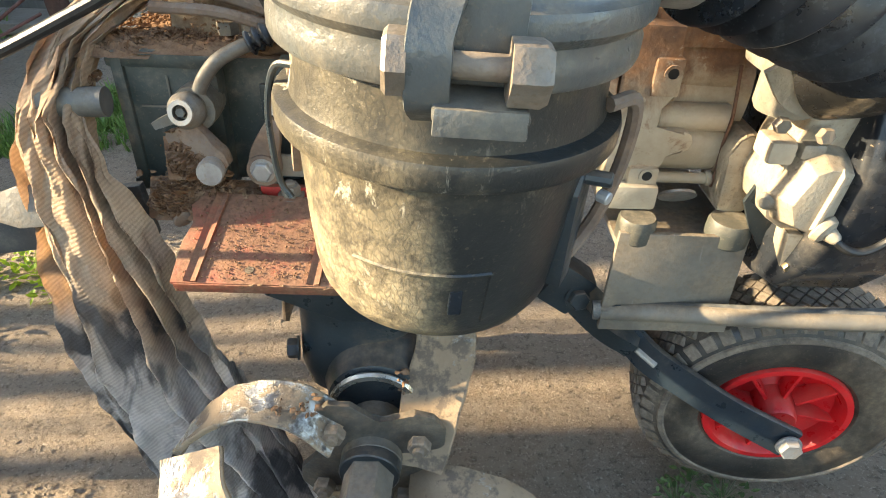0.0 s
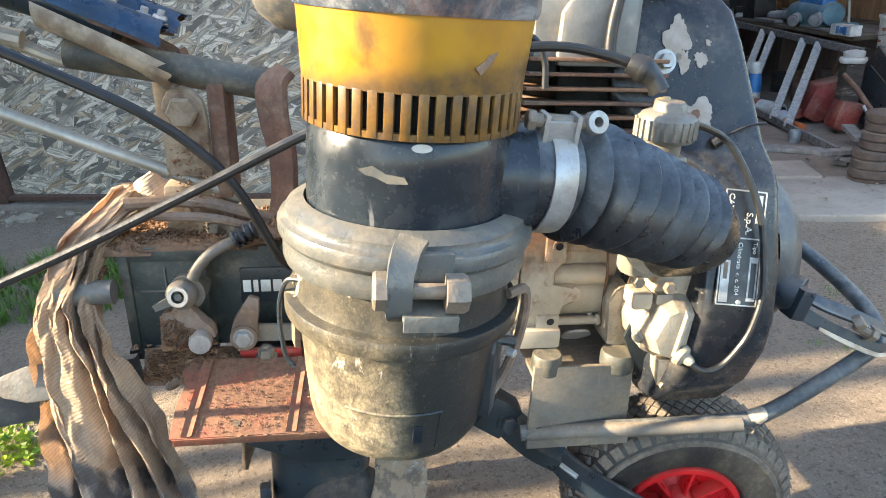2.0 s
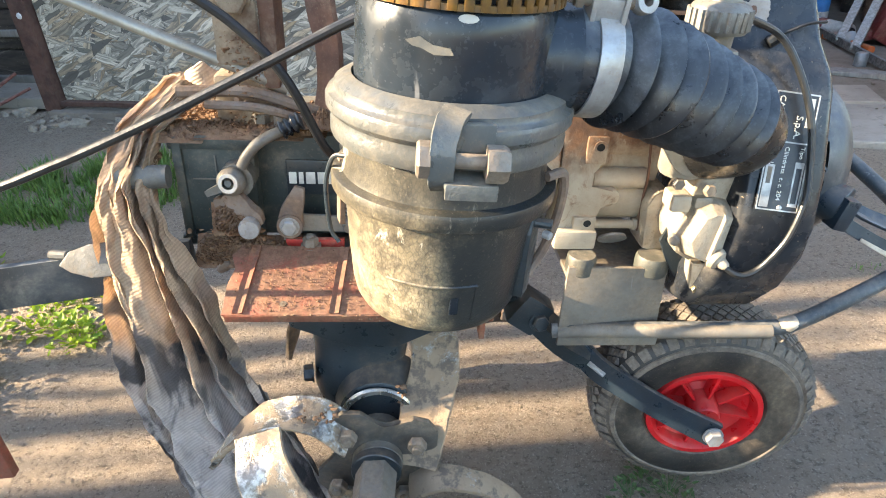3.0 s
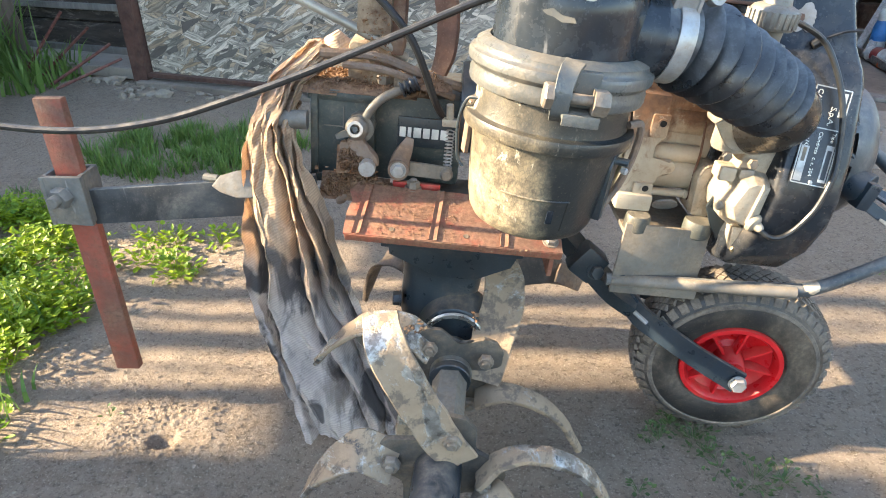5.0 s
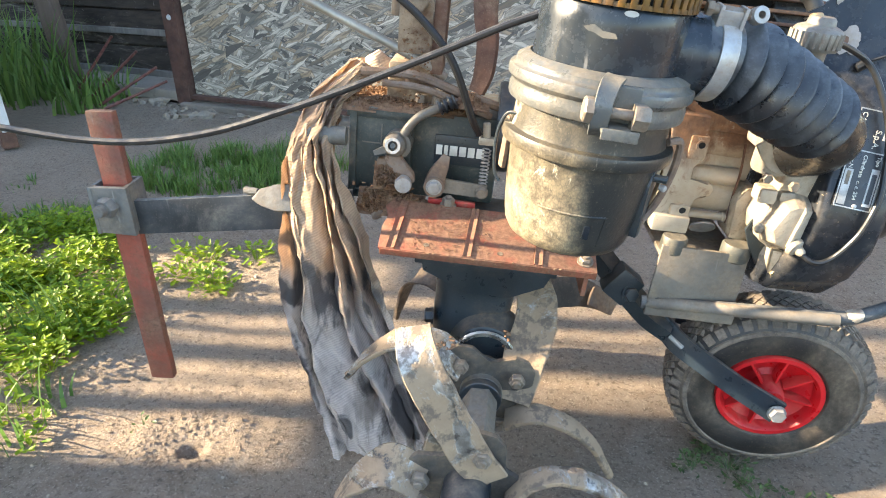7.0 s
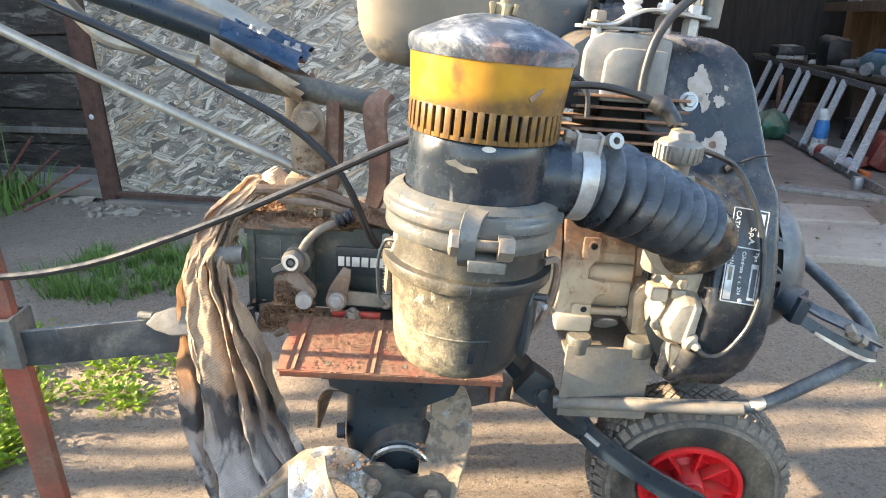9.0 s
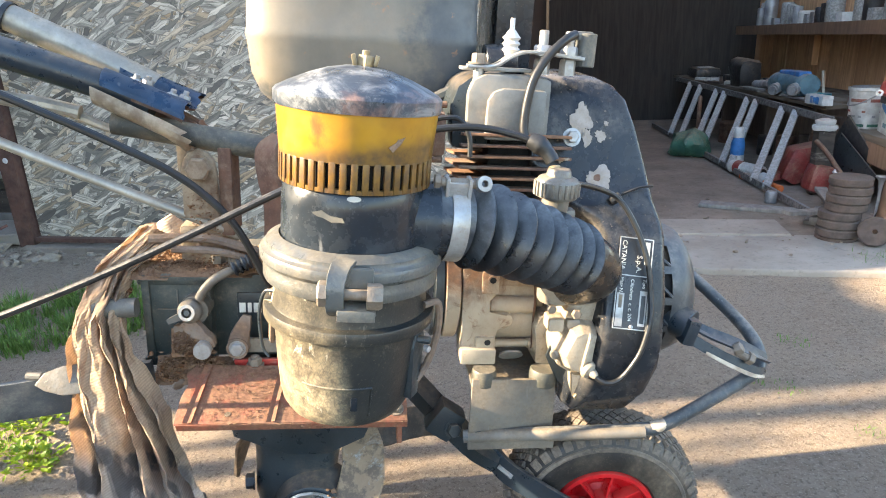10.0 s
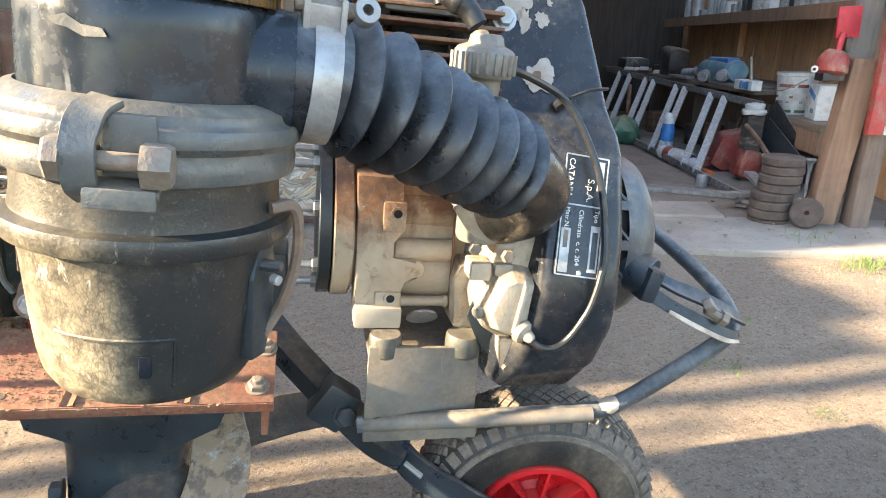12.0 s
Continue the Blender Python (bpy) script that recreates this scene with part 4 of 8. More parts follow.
# red guard plate
POST = None
sl = math.degrees(math.atan2(0.027, 0.085))
RM = Matrix.Translation((-0.005, 0.4705, 0.355)) @ turn(sl, 0, 0)
poly = [(-0.133, -0.047), (0.131, -0.047), (0.131, 0.040), (0.05, 0.043), (-0.05, 0.043), (-0.126, 0.046), (-0.136, 0.030), (-0.129, 0.012), (-0.134, -0.010)]
guard = part("guard_plate", join(prism(poly, 0.003, RM, 0.0008), box((0, 0, 0), (0.262, 0.003, 0.010), 0.001, RM @ Matrix.Translation((0, -0.0465, -0.003)))), RED, T, "rusty red sheet-metal guard plate with ribs")
for x0 in (-0.118, -0.026, 0.060):
    part("pressed_rib", ribbon([RM @ Vector((x0, -0.046, 0.003)), RM @ Vector((x0 + 0.003, 0, 0.0035)), RM @ Vector((x0 + 0.006, 0.042, 0.003))], [0.010, 0.010, 0.010], [(1, 0, 0)], 0.005, crown=0.002), RED, guard)
for x0, y0 in ((-0.076, -0.034), (0.014, -0.034)):
    # Black disc on the plate, painting the shade in a hole.
    part("bolt_hole_shade", prism(circle(x0, y0, 0.0035, 14), 0.0004, RM @ Matrix.Translation((0, 0, 0.0031))), DARKIN, guard)
for x0, y0 in ((0.117, -0.030), (0.122, 0.016)):
    part("guard_bolt", hexhead(RM @ Vector((x0, y0, 0.004)), RM.to_3x3() @ Vector((0, 0, 1)), 0.008, 0.006, 0.010, 0.004), BOLT, guard)
part("guard_bolt", hexhead((-0.062, 0.516, 0.370), (0, -0.1, 1), 0.0085, 0.010, 0.011, 0.003), BOLT, guard)
part("guard_back", box((-0.058, 0.524, 0.364), (0.062, 0.006, 0.020), 0.001), REDCLEAN, guard, "bare bright red flange")
part("side_bracket", box((0.118, 0.472, 0.318), (0.006, 0.060, 0.036), 0.001), RED, guard)

# lower transmission leg
bm = bmesh.new()
stack_ = []
for z0, xc, hw, yc, hd in ((0.350, -0.002, 0.088, 0.545, 0.062), (0.315, -0.003, 0.086, 0.543, 0.060), (0.292, -0.005, 0.078, 0.540, 0.057), (0.274, -0.008, 0.064, 0.537, 0.052), (0.252, -0.011, 0.056, 0.534, 0.049), (0.222, -0.013, 0.054, 0.532, 0.047), (0.192, -0.014, 0.054, 0.530, 0.047), (0.166, -0.014, 0.049, 0.530, 0.044), (0.148, -0.014, 0.036, 0.530, 0.034), (0.142, -0.014, 0.015, 0.530, 0.015)):
    ring_ = []
    for k in range(32):
        ca, sa = math.cos(2 * math.pi * k / 32), math.sin(2 * math.pi * k / 32)
        ring_.append(bm.verts.new((xc + hw * math.copysign(abs(ca) ** 0.62, ca), yc + hd * math.copysign(abs(sa) ** 0.62, sa), z0)))
    stack_.append(ring_)
for u_, v_ in zip(stack_, stack_[1:]):
    for k in range(32):
        bm.faces.new((u_[k], u_[(k + 1) % 32], v_[(k + 1) % 32], v_[k]))
bm.faces.new(stack_[0])
bm.faces.new(stack_[-1][::-1])
leg = part("transmission_leg", bm, LEG, T, "black cast transmission leg", 50)
part("leg_flange", box((-0.004, 0.530, 0.306), (0.186, 0.110, 0.010), 0.003), LEG, leg)
part("leg_web", prism([(-0.070, 0.300), (-0.048, 0.300), (-0.050, 0.235), (-0.058, 0.245)], 0.008, front(0.500), 0.002), LEG, leg)
part("leg_cheek", prism([(-0.095, 0.345), (-0.085, 0.29), (-0.05, 0.275), (-0.02, 0.262), (0.03, 0.262), (0.075, 0.285), (0.10, 0.345)], 0.006, front(0.478), 0.001), LEG, leg)
part("leg_bolt", hexhead((-0.068, 0.500, 0.208), (-1, -0.15, 0), 0.010, 0.010, 0.012), LEG, leg)
AX = (-0.020, 0.180)
part("axle_seal", lathe([(0, 0), (0.052, 0), (0.055, 0.003), (0.055, 0.02), (0.048, 0.03), (0.044, 0.05), (0.040, 0.052), (0.030, 0.053), (0, 0.053)], (AX[0], 0.512, AX[1] + 0.006), (0, -1, 0), 40), LEG, leg, lean=False)
part("seal_lip", lathe([(0.036, 0), (0.041, 0.0005), (0.043, 0.004), (0.041, 0.007), (0.036, 0.007), (0.036, 0)], (AX[0], 0.458, AX[1] + 0.006), (0, -1, 0), 40), CHROME, leg, lean=False)

# rotor: hexagonal axle, two hub plates and their curved tines
HUB1, HUB2 = 0.417, 0.256
AX = (-0.022, 0.160)
axle = part("rotor_axle", join(lathe([(0, 0), (0.0225, 0), (0.0225, 0.155), (0, 0.155)], (AX[0], HUB1 - 0.004, AX[1]), (-0.065, -1, 0.0), 6), rod((AX[0], 0.46, AX[1]), (AX[0], HUB1 - 0.01, AX[1]), 0.028, 24)), SHEET, T, "hexagonal steel rotor axle", lean=False)
part("axle_sleeve", rod((AX[0] - 0.011, HUB2 + 0.006, AX[1]), (AX[0] - 0.022, 0.10, AX[1]), 0.0265, 28), FORKM, axle, "blue-black painted sleeve", lean=False)
part("axle_sleeve", rod((AX[0], HUB1 - 0.002, AX[1]), (AX[0] - 0.001, HUB1 - 0.020, AX[1]), 0.0275, 28), LEG, axle, lean=False)


def hub(y, turned, x0):
    poly = []
    for k in range(4):
        a0 = turned + 90 * k
        poly += [(r_ * math.cos(radians(a0 + d_)), r_ * math.sin(radians(a0 + d_))) for r_, d_ in ((0.050, -36), (0.068, -20), (0.076, -6), (0.076, 8), (0.069, 21), (0.050, 36), (0.046, 45))]
    h = part("hub_plate", prism(poly, 0.007, Matrix.Translation((x0, 0, AX[1])) @ front(y), 0.0014), HUBM, T, "soiled steel hub plate of the rotor", lean=False)
    for k in range(4):
        a0 = radians(turned + 90 * k)
        at = (x0 + 0.053 * math.cos(a0), y - 0.008, AX[1] + 0.053 * math.sin(a0))
        part("tine_bolt", hexhead(at, (-0.1, -1, 0), 0.0105, 0.009, 0.0, 0.004), BOLT, h, "galvanised hexagon bolt", lean=False)
    return h


hub1, hub2 = hub(HUB1, 120, AX[0]), hub(HUB2, 73, AX[0] - 0.011)
TINES = [
    # (line, widths, width directions at root and tip)
    ("worn bright steel tine", [(-0.008, 0.246, 0.178), (-0.030, 0.243, 0.215), (-0.049, 0.242, 0.255), (-0.072, 0.243, 0.305), (-0.086, 0.255, 0.334), (-0.092, 0.280, 0.347)], [0.040, 0.043, 0.043, 0.042, 0.040, 0.036], [(0.85, 0.1, 0.45), (1, 0.30, 0.25)]),
    ("broad steel tine with flaking earth", [(0.020, 0.410, 0.150), (0.026, 0.422, 0.169), (0.035, 0.448, 0.199), (0.048, 0.480, 0.224), (0.050, 0.512, 0.250), (0.042, 0.540, 0.271)], [0.044, 0.050, 0.057, 0.058, 0.054, 0.040], [(1, 0, 0.15), (1, -0.1, -0.15)]),
    ("soiled tine bent over the cloth", [(-0.045, 0.412, 0.200), (-0.080, 0.415, 0.232), (-0.126, 0.418, 0.236), (-0.168, 0.416, 0.212), (-0.202, 0.416, 0.172)], [0.046, 0.042, 0.036, 0.028, 0.012], [(0.3, 0.85, 0.4), (0.25, 1, 0.2)]),
    ("dark worn tine", [(-0.060, 0.690, 0.158), (-0.095, 0.704, 0.172), (-0.128, 0.715, 0.168), (-0.158, 0.725, 0.138), (-0.184, 0.732, 0.062)], [0.066, 0.064, 0.056, 0.040, 0.008], [(0.5, 0.6, 0.8), (0.6, 0.8, 0)]),
    ("dark tine with earth at its tip", [(0.050, 0.700, 0.140), (0.105, 0.715, 0.142), (0.150, 0.725, 0.136), (0.190, 0.732, 0.114)], [0.056, 0.056, 0.050, 0.034], [(0, 0.5, 1), (0.3, 0.6, 0.9)]),
    ("soiled tine resting on the ground", [(0.012, 0.405, 0.125), (0.046, 0.400, 0.140), (0.092, 0.398, 0.127), (0.129, 0.398, 0.092), (0.156, 0.40, 0.040)], [0.036, 0.032, 0.028, 0.024, 0.012], [(0, 1, 0.25), (0.2, 1, 0)]),
    ("soiled bright-edged tine", [(0.012, 0.250, 0.150), (0.036, 0.248, 0.180), (0.068, 0.248, 0.190), (0.109, 0.250, 0.175), (0.143, 0.252, 0.141), (0.16, 0.255, 0.095)], [0.034, 0.028, 0.025, 0.024, 0.020, 0.012], [(0, 1, 0.0), (0.2, 1, 0.1)]),
    ("soiled curved tine", [(-0.080, 0.248, 0.172), (-0.116, 0.248, 0.192), (-0.148, 0.249, 0.173), (-0.175, 0.25, 0.141), (-0.196, 0.252, 0.095)], [0.048, 0.046, 0.042, 0.034, 0.014], [(0.1, 0.7, 0.7), (0.3, 1, 0.1)]),
    ("bright worn steel tine", [(0.010, 0.246, 0.135), (0.026, 0.232, 0.140), (0.040, 0.215, 0.120), (0.040, 0.200, 0.068), (0.032, 0.190, 0.015)], [0.040, 0.042, 0.042, 0.038, 0.024], [(1, 0, 0.5), (1, 0, 0.2)]),
    ("soiled tine on the ground", [(-0.050, 0.412, 0.125), (-0.075, 0.410, 0.085), (-0.080, 0.405, 0.045), (-0.07, 0.40, 0.012)], [0.042, 0.042, 0.036, 0.02], [(1, 0.4, 0), (1, 0.6, 0)]),
]
for label, line, widths, across in TINES:
    part("tine", rough_up(ribbon(line, widths, across, 0.0060, 10, crown=0.003), 0.0014, 55), DARKTINE if "dark" in label else TINE, T, label, lean=False)
part("tine_tip", rough_up(ribbon([(0.161, 0.716, 0.136), (0.186, 0.724, 0.122), (0.206, 0.730, 0.102)], [0.034, 0.040, 0.030], [(0, 0.5, 1), (0.3, 0.6, 0.9)], 0.005, 6), 0.003, 60), SOILED, T, "dry earth stuck on a tine tip", lean=False)
rng = random.Random(3)
spots = [(0.010 + rng.uniform(-0.005, 0.004), 0.455 + rng.uniform(-0.012, 0.01), 0.205 + rng.uniform(-0.018, 0.03), rng.uniform(0.0015, 0.0035)) for _ in range(14)]
spots += [(-0.085 + rng.uniform(-0.02, 0.03), 0.412 + rng.uniform(-0.01, 0.01), 0.236 + rng.uniform(-0.008, 0.004), rng.uniform(0.001, 0.003)) for _ in range(30)]
crumbs("tine_earth", spots, T, label="crumbs of earth on the tines")

# front caster: fork bar, wheel
POST = Matrix.Translation((-0.006, 0.006, 0.001))
fork = part("fork_arm", ribbon([(0.226, 0.500, 0.222), (0.247, 0.478, 0.203), (0.278, 0.460, 0.186), (0.320, 0.442, 0.163), (0.374, 0.428, 0.134)], [0.030, 0.032, 0.031, 0.031, 0.034], [(0.35, 0.05, 1), (0.45, 0.0, 1)], 0.008, 6), FORKM, T, "blue-black painted flat fork arm", lean=False)
part("fork_beam", join(tube([(0.100, 0.60, 0.33), (0.135, 0.545, 0.305), (0.200, 0.505, 0.238), (0.236, 0.492, 0.214)], 0.020, 4, 5, profile=lambda q: (1.1 * math.cos(q + 0.785), 0.75 * math.sin(q + 0.785)))), LEG, fork, "black steel fork beam", lean=False)
part("fork_collar", join(box((0.168, 0.508, 0.275), (0.038, 0.030, 0.044), 0.004, turn(0, 40, 0)), hexhead((0.178, 0.492, 0.268), (0.2, -1, 0.2), 0.010, 0.008, 0.012)), LEG, fork, lean=False)
part("fork_weld", rod((0.236, 0.483, 0.210), (0.252, 0.470, 0.200), 0.0035, 8), ZINC, fork, lean=False)
part("fork_arm", ribbon([(0.236, 0.52, 0.214), (0.265, 0.56, 0.200), (0.33, 0.575, 0.165), (0.40, 0.575, 0.13)], [0.030, 0.030, 0.030, 0.030], [(0.35, 0.05, 1), (0.45, 0, 1)], 0.008), FORKM, fork, lean=False)

POST = None
WC = Vector((0.376, 0.506, 0.1355))
WT = Matrix.Translation(WC) @ turn(0, 0, -8) @ turn(4, 0, 0) @ Matrix.Scale(1.04, 4)  # wheel frame: y along its axle


def wheel_lathe(profile, seg=64, skip=None):
    bm = lathe([(r, h) for r, h in profile], (0, 0, 0), (0, 1, 0), seg, skip)
    bm.transform(WT)
    return bm


wheel = part("tyre", wheel_lathe([(0.064, -0.030), (0.070, -0.0375), (0.085, -0.0415), (0.103, -0.0400), (0.106, -0.0385), (0.112, -0.037), (0.119, -0.031), (0.1245, -0.020), (0.1265, -0.008), (0.1268, 0.008), (0.1245, 0.020), (0.119, 0.031),
             (0.112, 0.037), (0.103, 0.040), (0.085, 0.0415), (0.070, 0.0375), (0.064, 0.030)], 96), TYRE, T, "dusty black pneumatic tyre with block tread", lean=False)
# side lugs and diamond tread blocks
pieces("side_lug", box((0, 0, 0), (0.0115, 0.014, 0.0035), 0.0008, None, 1), [WT @ Matrix.Rotation(2 * math.pi * k / 44, 4, "Y") @ Matrix.Translation((0, side * 0.0325, 0.1165)) @ turn(-side * 58, 0, 0) for k in range(44) for side in (-1, 1)], TREAD, wheel)
blocks_v, blocks_f = [], []
for row in range(-3, 4):
    for k in range(60):
        a0 = 2 * math.pi * (k + 0.5 * (row % 2)) / 60
        yy = row * 0.0068
        rr = 0.1275 - 0.55 * (yy * yy) / 0.09
        o = len(blocks_v)
        for dr in (-0.003, 0.0022):
            f = 1.0 if dr < 0 else 0.93
            for da, dy in ((-0.045, 0), (0, -0.0063), (0.045, 0), (0, 0.0063)):
                aa = a0 + da * f * 1.02
                blocks_v.append(WT @ Vector(((rr + dr) * math.sin(aa), yy + dy * f, (rr + dr) * math.cos(aa))))
        blocks_f += [(o + 4, o + 5, o + 6, o + 7)] + [(o + i, o + (i + 1) % 4, o + 4 + (i + 1) % 4, o + 4 + i) for i in range(4)]
bm = bmesh.new()
vs = [bm.verts.new(v) for v in blocks_v]
for q in blocks_f:
    bm.faces.new([vs[i] for i in q])
part("tread", bm, TREAD, wheel, smooth=0, lean=False, kind="stuff")
part("dusty_ring", wheel_lathe([(0.1015, -0.0400), (0.1035, -0.0412), (0.1075, -0.0400), (0.1085, -0.0375)], 96), TREAD, wheel, "brown worn ring on the sidewall", lean=False)
rim = part("rim", wheel_lathe([(0.034, -0.012), (0.046, -0.017), (0.055, -0.022), (0.057, -0.034), (0.060, -0.0385), (0.0655, -0.0385), (0.0665, -0.036), (0.0665, 0.036), (0.055, 0.022), (0.034, 0.012)], 64), RIM, T, "bright red plastic wheel rim with spokes", lean=False)
for k in range(8):
    b = box((0, 0, 0), (0.0035, 0.018, 0.040), 0.001)
    b.transform(WT @ Matrix.Rotation(2 * math.pi * k / 8 + 0.2, 4, "Y") @ Matrix.Translation((0, -0.023, 0.040)))
    part("spoke", b, RIM, rim, lean=False)
part("wheel_hub", wheel_lathe([(0, -0.045), (0.015, -0.045), (0.017, -0.042), (0.020, -0.015), (0.030, -0.010), (0, -0.01)], 32), RIM, rim, lean=False)
part("wheel_disc", wheel_lathe([(0.02, -0.010), (0.054, -0.014), (0.054, -0.010), (0.02, -0.006)], 48), RIM, rim, lean=False)
part("axle_bolt", hexhead((0.364, 0.4275, 0.138), (-0.1, -1, 0.05), 0.0105, 0.008, 0.0118), ZINC, fork, "bright hexagon axle bolt", lean=False)

# engine: crankcase, feet, mount plate
POST = Matrix.Translation(CASE_SHIFT)
eng = part("crankcase", join(lathe([(0, 0), (0.074, 0), (0.074, 0.010), (0.060, 0.016), (0.058, 0.10), (0.064, 0.115), (0, 0.115)], (0.193, 0.572, 0.468), (1, 0, 0), 48), lathe([(0, 0), (0.034, 0), (0.036, 0.004), (0.036, 0.056), (0.034, 0.060), (0, 0.060)], (0.238, 0.545, 0.492), (1, 0, 0), 36)), ALU, T, "dirt-stained cast aluminium crankcase")
part("case_web", prism([(0.1962, 0.5262), (0.2385, 0.5251), (0.2395, 0.5031), (0.2434, 0.4723), (0.2310, 0.4639), (0.2310, 0.4449), (0.2575, 0.4443), (0.2630, 0.4415), (0.2655, 0.4352), (0.2635, 0.4290), (0.2590, 0.4258), (0.2440, 0.4250), (0.2416, 0.4159), (0.2440, 0.4111), (0.2451, 0.378), (0.1999, 0.3779)], 0.045, front(0.4905), 0.0025), ALU, eng, "flat cast web with a rounded finger")
for x0, z0, y0, w0, h0 in ((0.2330, 0.4885, 0.4875, 0.022, 0.030), (0.2310, 0.4045, 0.4850, 0.025, 0.021)):
    boss = part("case_boss", box((x0 - 0.001, y0 + 0.010, z0 - 0.001), (w0, 0.020, h0), 0.003), ALU, eng)
    # Black disc on the boss, painting the shade in its hole.
    part("boss_hole_shade", prism(circle(x0 + 0.0015, z0 + 0.003, 0.0042, 16), 0.0006, front(y0 - 0.0007)), DARKIN, boss)
    part("boss_rim", lathe([(0.0042, 0), (0.0066, 0), (0.0066, 0.0012), (0.0042, 0.0012), (0.0042, 0)], (x0 + 0.0015, y0, z0 + 0.003), (0, -1, 0), 18), ALU, boss)
part("case_rib", rod((0.236, 0.509, 0.4500), (0.296, 0.509, 0.4500), 0.0115, 20), ALU, eng)
part("case_barrel", lathe([(0, 0), (0.0235, 0), (0.0245, 0.002), (0.0245, 0.052), (0, 0.052)], (0.243, 0.524, 0.4230), (1, 0, 0), 28), ALU, eng)
part("case_rod", rod((0.240, 0.503, 0.3980), (0.297, 0.503, 0.3980), 0.0050, 14), ALU, eng)
part("rod_tip", rod((0.2885, 0.503, 0.3980), (0.2935, 0.503, 0.3980), 0.0066, 14), ALU, eng)
part("case_seam", tube([(0.2925, 0.5060, 0.494), (0.2930, 0.4968, 0.460), (0.2935, 0.4975, 0.445), (0.2940, 0.5000, 0.428), (0.2945, 0.4985, 0.402), (0.2948, 0.5000, 0.392)], 0.0014, 8), RUST, eng, "rust streak along the case seam")
part("case_foot", box((0.2212, 0.503, 0.3890), (0.046, 0.048, 0.022), 0.004), ALU, eng)
part("case_foot", prism([(0.2925, 0.4280), (0.2985, 0.4420), (0.3060, 0.4470), (0.3155, 0.4461), (0.3225, 0.4316), (0.3265, 0.3838), (0.3186, 0.3758), (0.2964, 0.3768)], 0.050, front(0.481), 0.007), ALUCLEAN, eng, "rounded cast engine foot")
part("case_upper", box((0.262, 0.540, 0.530), (0.085, 0.07, 0.055), 0.014), ALU, eng)
for x0, r0 in ((0.2285, 0.0162), (0.3065, 0.0185)):
    part("rubber_mount", lathe([(0, 0), (r0 - 0.002, 0), (r0 - 0.0004, 0.002), (r0, 0.010), (r0 - 0.0004, 0.019), (r0 - 0.002, 0.022), (0, 0.022)], (x0, 0.4710, 0.3560), (0, 0, 1), 28), OLIVE, eng, "dusty olive rubber engine mount")
part("drain_disc", lathe([(0, 0), (0.015, 0), (0.016, 0.003), (0, 0.004)], (0.268, 0.500, 0.384), (0, -0.7, -0.7), 20), ZINC, eng)
POST = Matrix.Translation((0.004, 0.013, -0.010))
mp = part("mount_plate", join(prism([(0.2040, 0.284), (0.3160, 0.284), (0.3126, 0.3745), (0.2053, 0.3760)], 0.005, Matrix.Translation((0, -0.012, 0)) @ front(0.476), 0.0012), box((0.259, 0.55, 0.3600), (0.104, 0.17, 0.006), 0.001)), SHEET, T, "dusty grey steel engine mount plate")
part("folded_edge", box((0.2610, 0.4625, 0.2865), (0.1145, 0.006, 0.0210), 0.0012), SHEET, mp)
part("plate_scratch", box((0.2750, 0.4630, 0.2985), (0.048, 0.0012, 0.0012), 0.0003), LEG, mp)
part("dark_scuff", rough_up(prism(circle(0.218, 0.296, 0.006, 10), 0.0005, front(0.4632)), 0.001, 300), LEG, mp)

# bright side cover with its cable nipple
POST = None
def frustum(poly, y0, y1, centre, k):
    """A cast boss: an outline at the depth y0 that narrows towards the viewer to the depth y1."""
    bm = bmesh.new()
    lo = [bm.verts.new((x, y0, z)) for x, z in poly]
    hi = [bm.verts.new((centre[0] + (x - centre[0]) * k, y1, centre[1] + (z - centre[1]) * k)) for x, z in poly]
    bm.faces.new(lo)
    bm.faces.new(hi)
    for a in range(len(poly)):
        b = (a + 1) % len(poly)
        bm.faces.new((lo[a], lo[b], hi[b], hi[a]))
    bmesh.ops.bevel(bm, geom=bm.edges[:], offset=0.0015, segments=2, profile=0.6, affect="EDGES")
    return bm


cov = part("side_cover", prism([(0.3105, 0.4524), (0.3158, 0.482), (0.3263, 0.498), (0.358, 0.5013), (0.3565, 0.4544), (0.353, 0.4099), (0.331, 0.384), (0.3096, 0.3971), (0.3040, 0.4185)], 0.050, front(0.4555), 0.004), ALUCLEAN, T, "bright cast aluminium side cover", smooth=40)
part("cover_face", frustum([(0.3030, 0.4205), (0.3093, 0.4352), (0.3156, 0.4539), (0.3279, 0.4600), (0.3400, 0.4592), (0.3503, 0.4561), (0.3480, 0.4316), (0.3474, 0.4005), (0.3344, 0.3893), (0.3125, 0.3983)], 0.4560, 0.4330, (0.3360, 0.422), 0.74), ALUCLEAN, cov, "faceted cast face catching the light")
part("cover_rib", frustum([(0.3300, 0.4000), (0.3345, 0.4000), (0.3420, 0.4500), (0.3370, 0.4530)], 0.4345, 0.4290, (0.336, 0.426), 0.8), ALUCLEAN, cov)
part("cover_lip", prism([(0.3264, 0.3896), (0.3520, 0.3885), (0.3400, 0.3455), (0.3310, 0.3490)], 0.020, front(0.4465), 0.002), ALUCLEAN, cov)
part("cover_bolt", hexhead((0.3345, 0.4465, 0.3610), (0, -1, 0), 0.0042, 0.005), BRASS, cov)
part("cover_bolt", lathe([(0, 0), (0.0065, 0), (0.0065, 0.004), (0.004, 0.006), (0, 0.006)], (0.3065, 0.4560, 0.4130), (-0.7, -0.7, 0), 16), CARBM, cov)
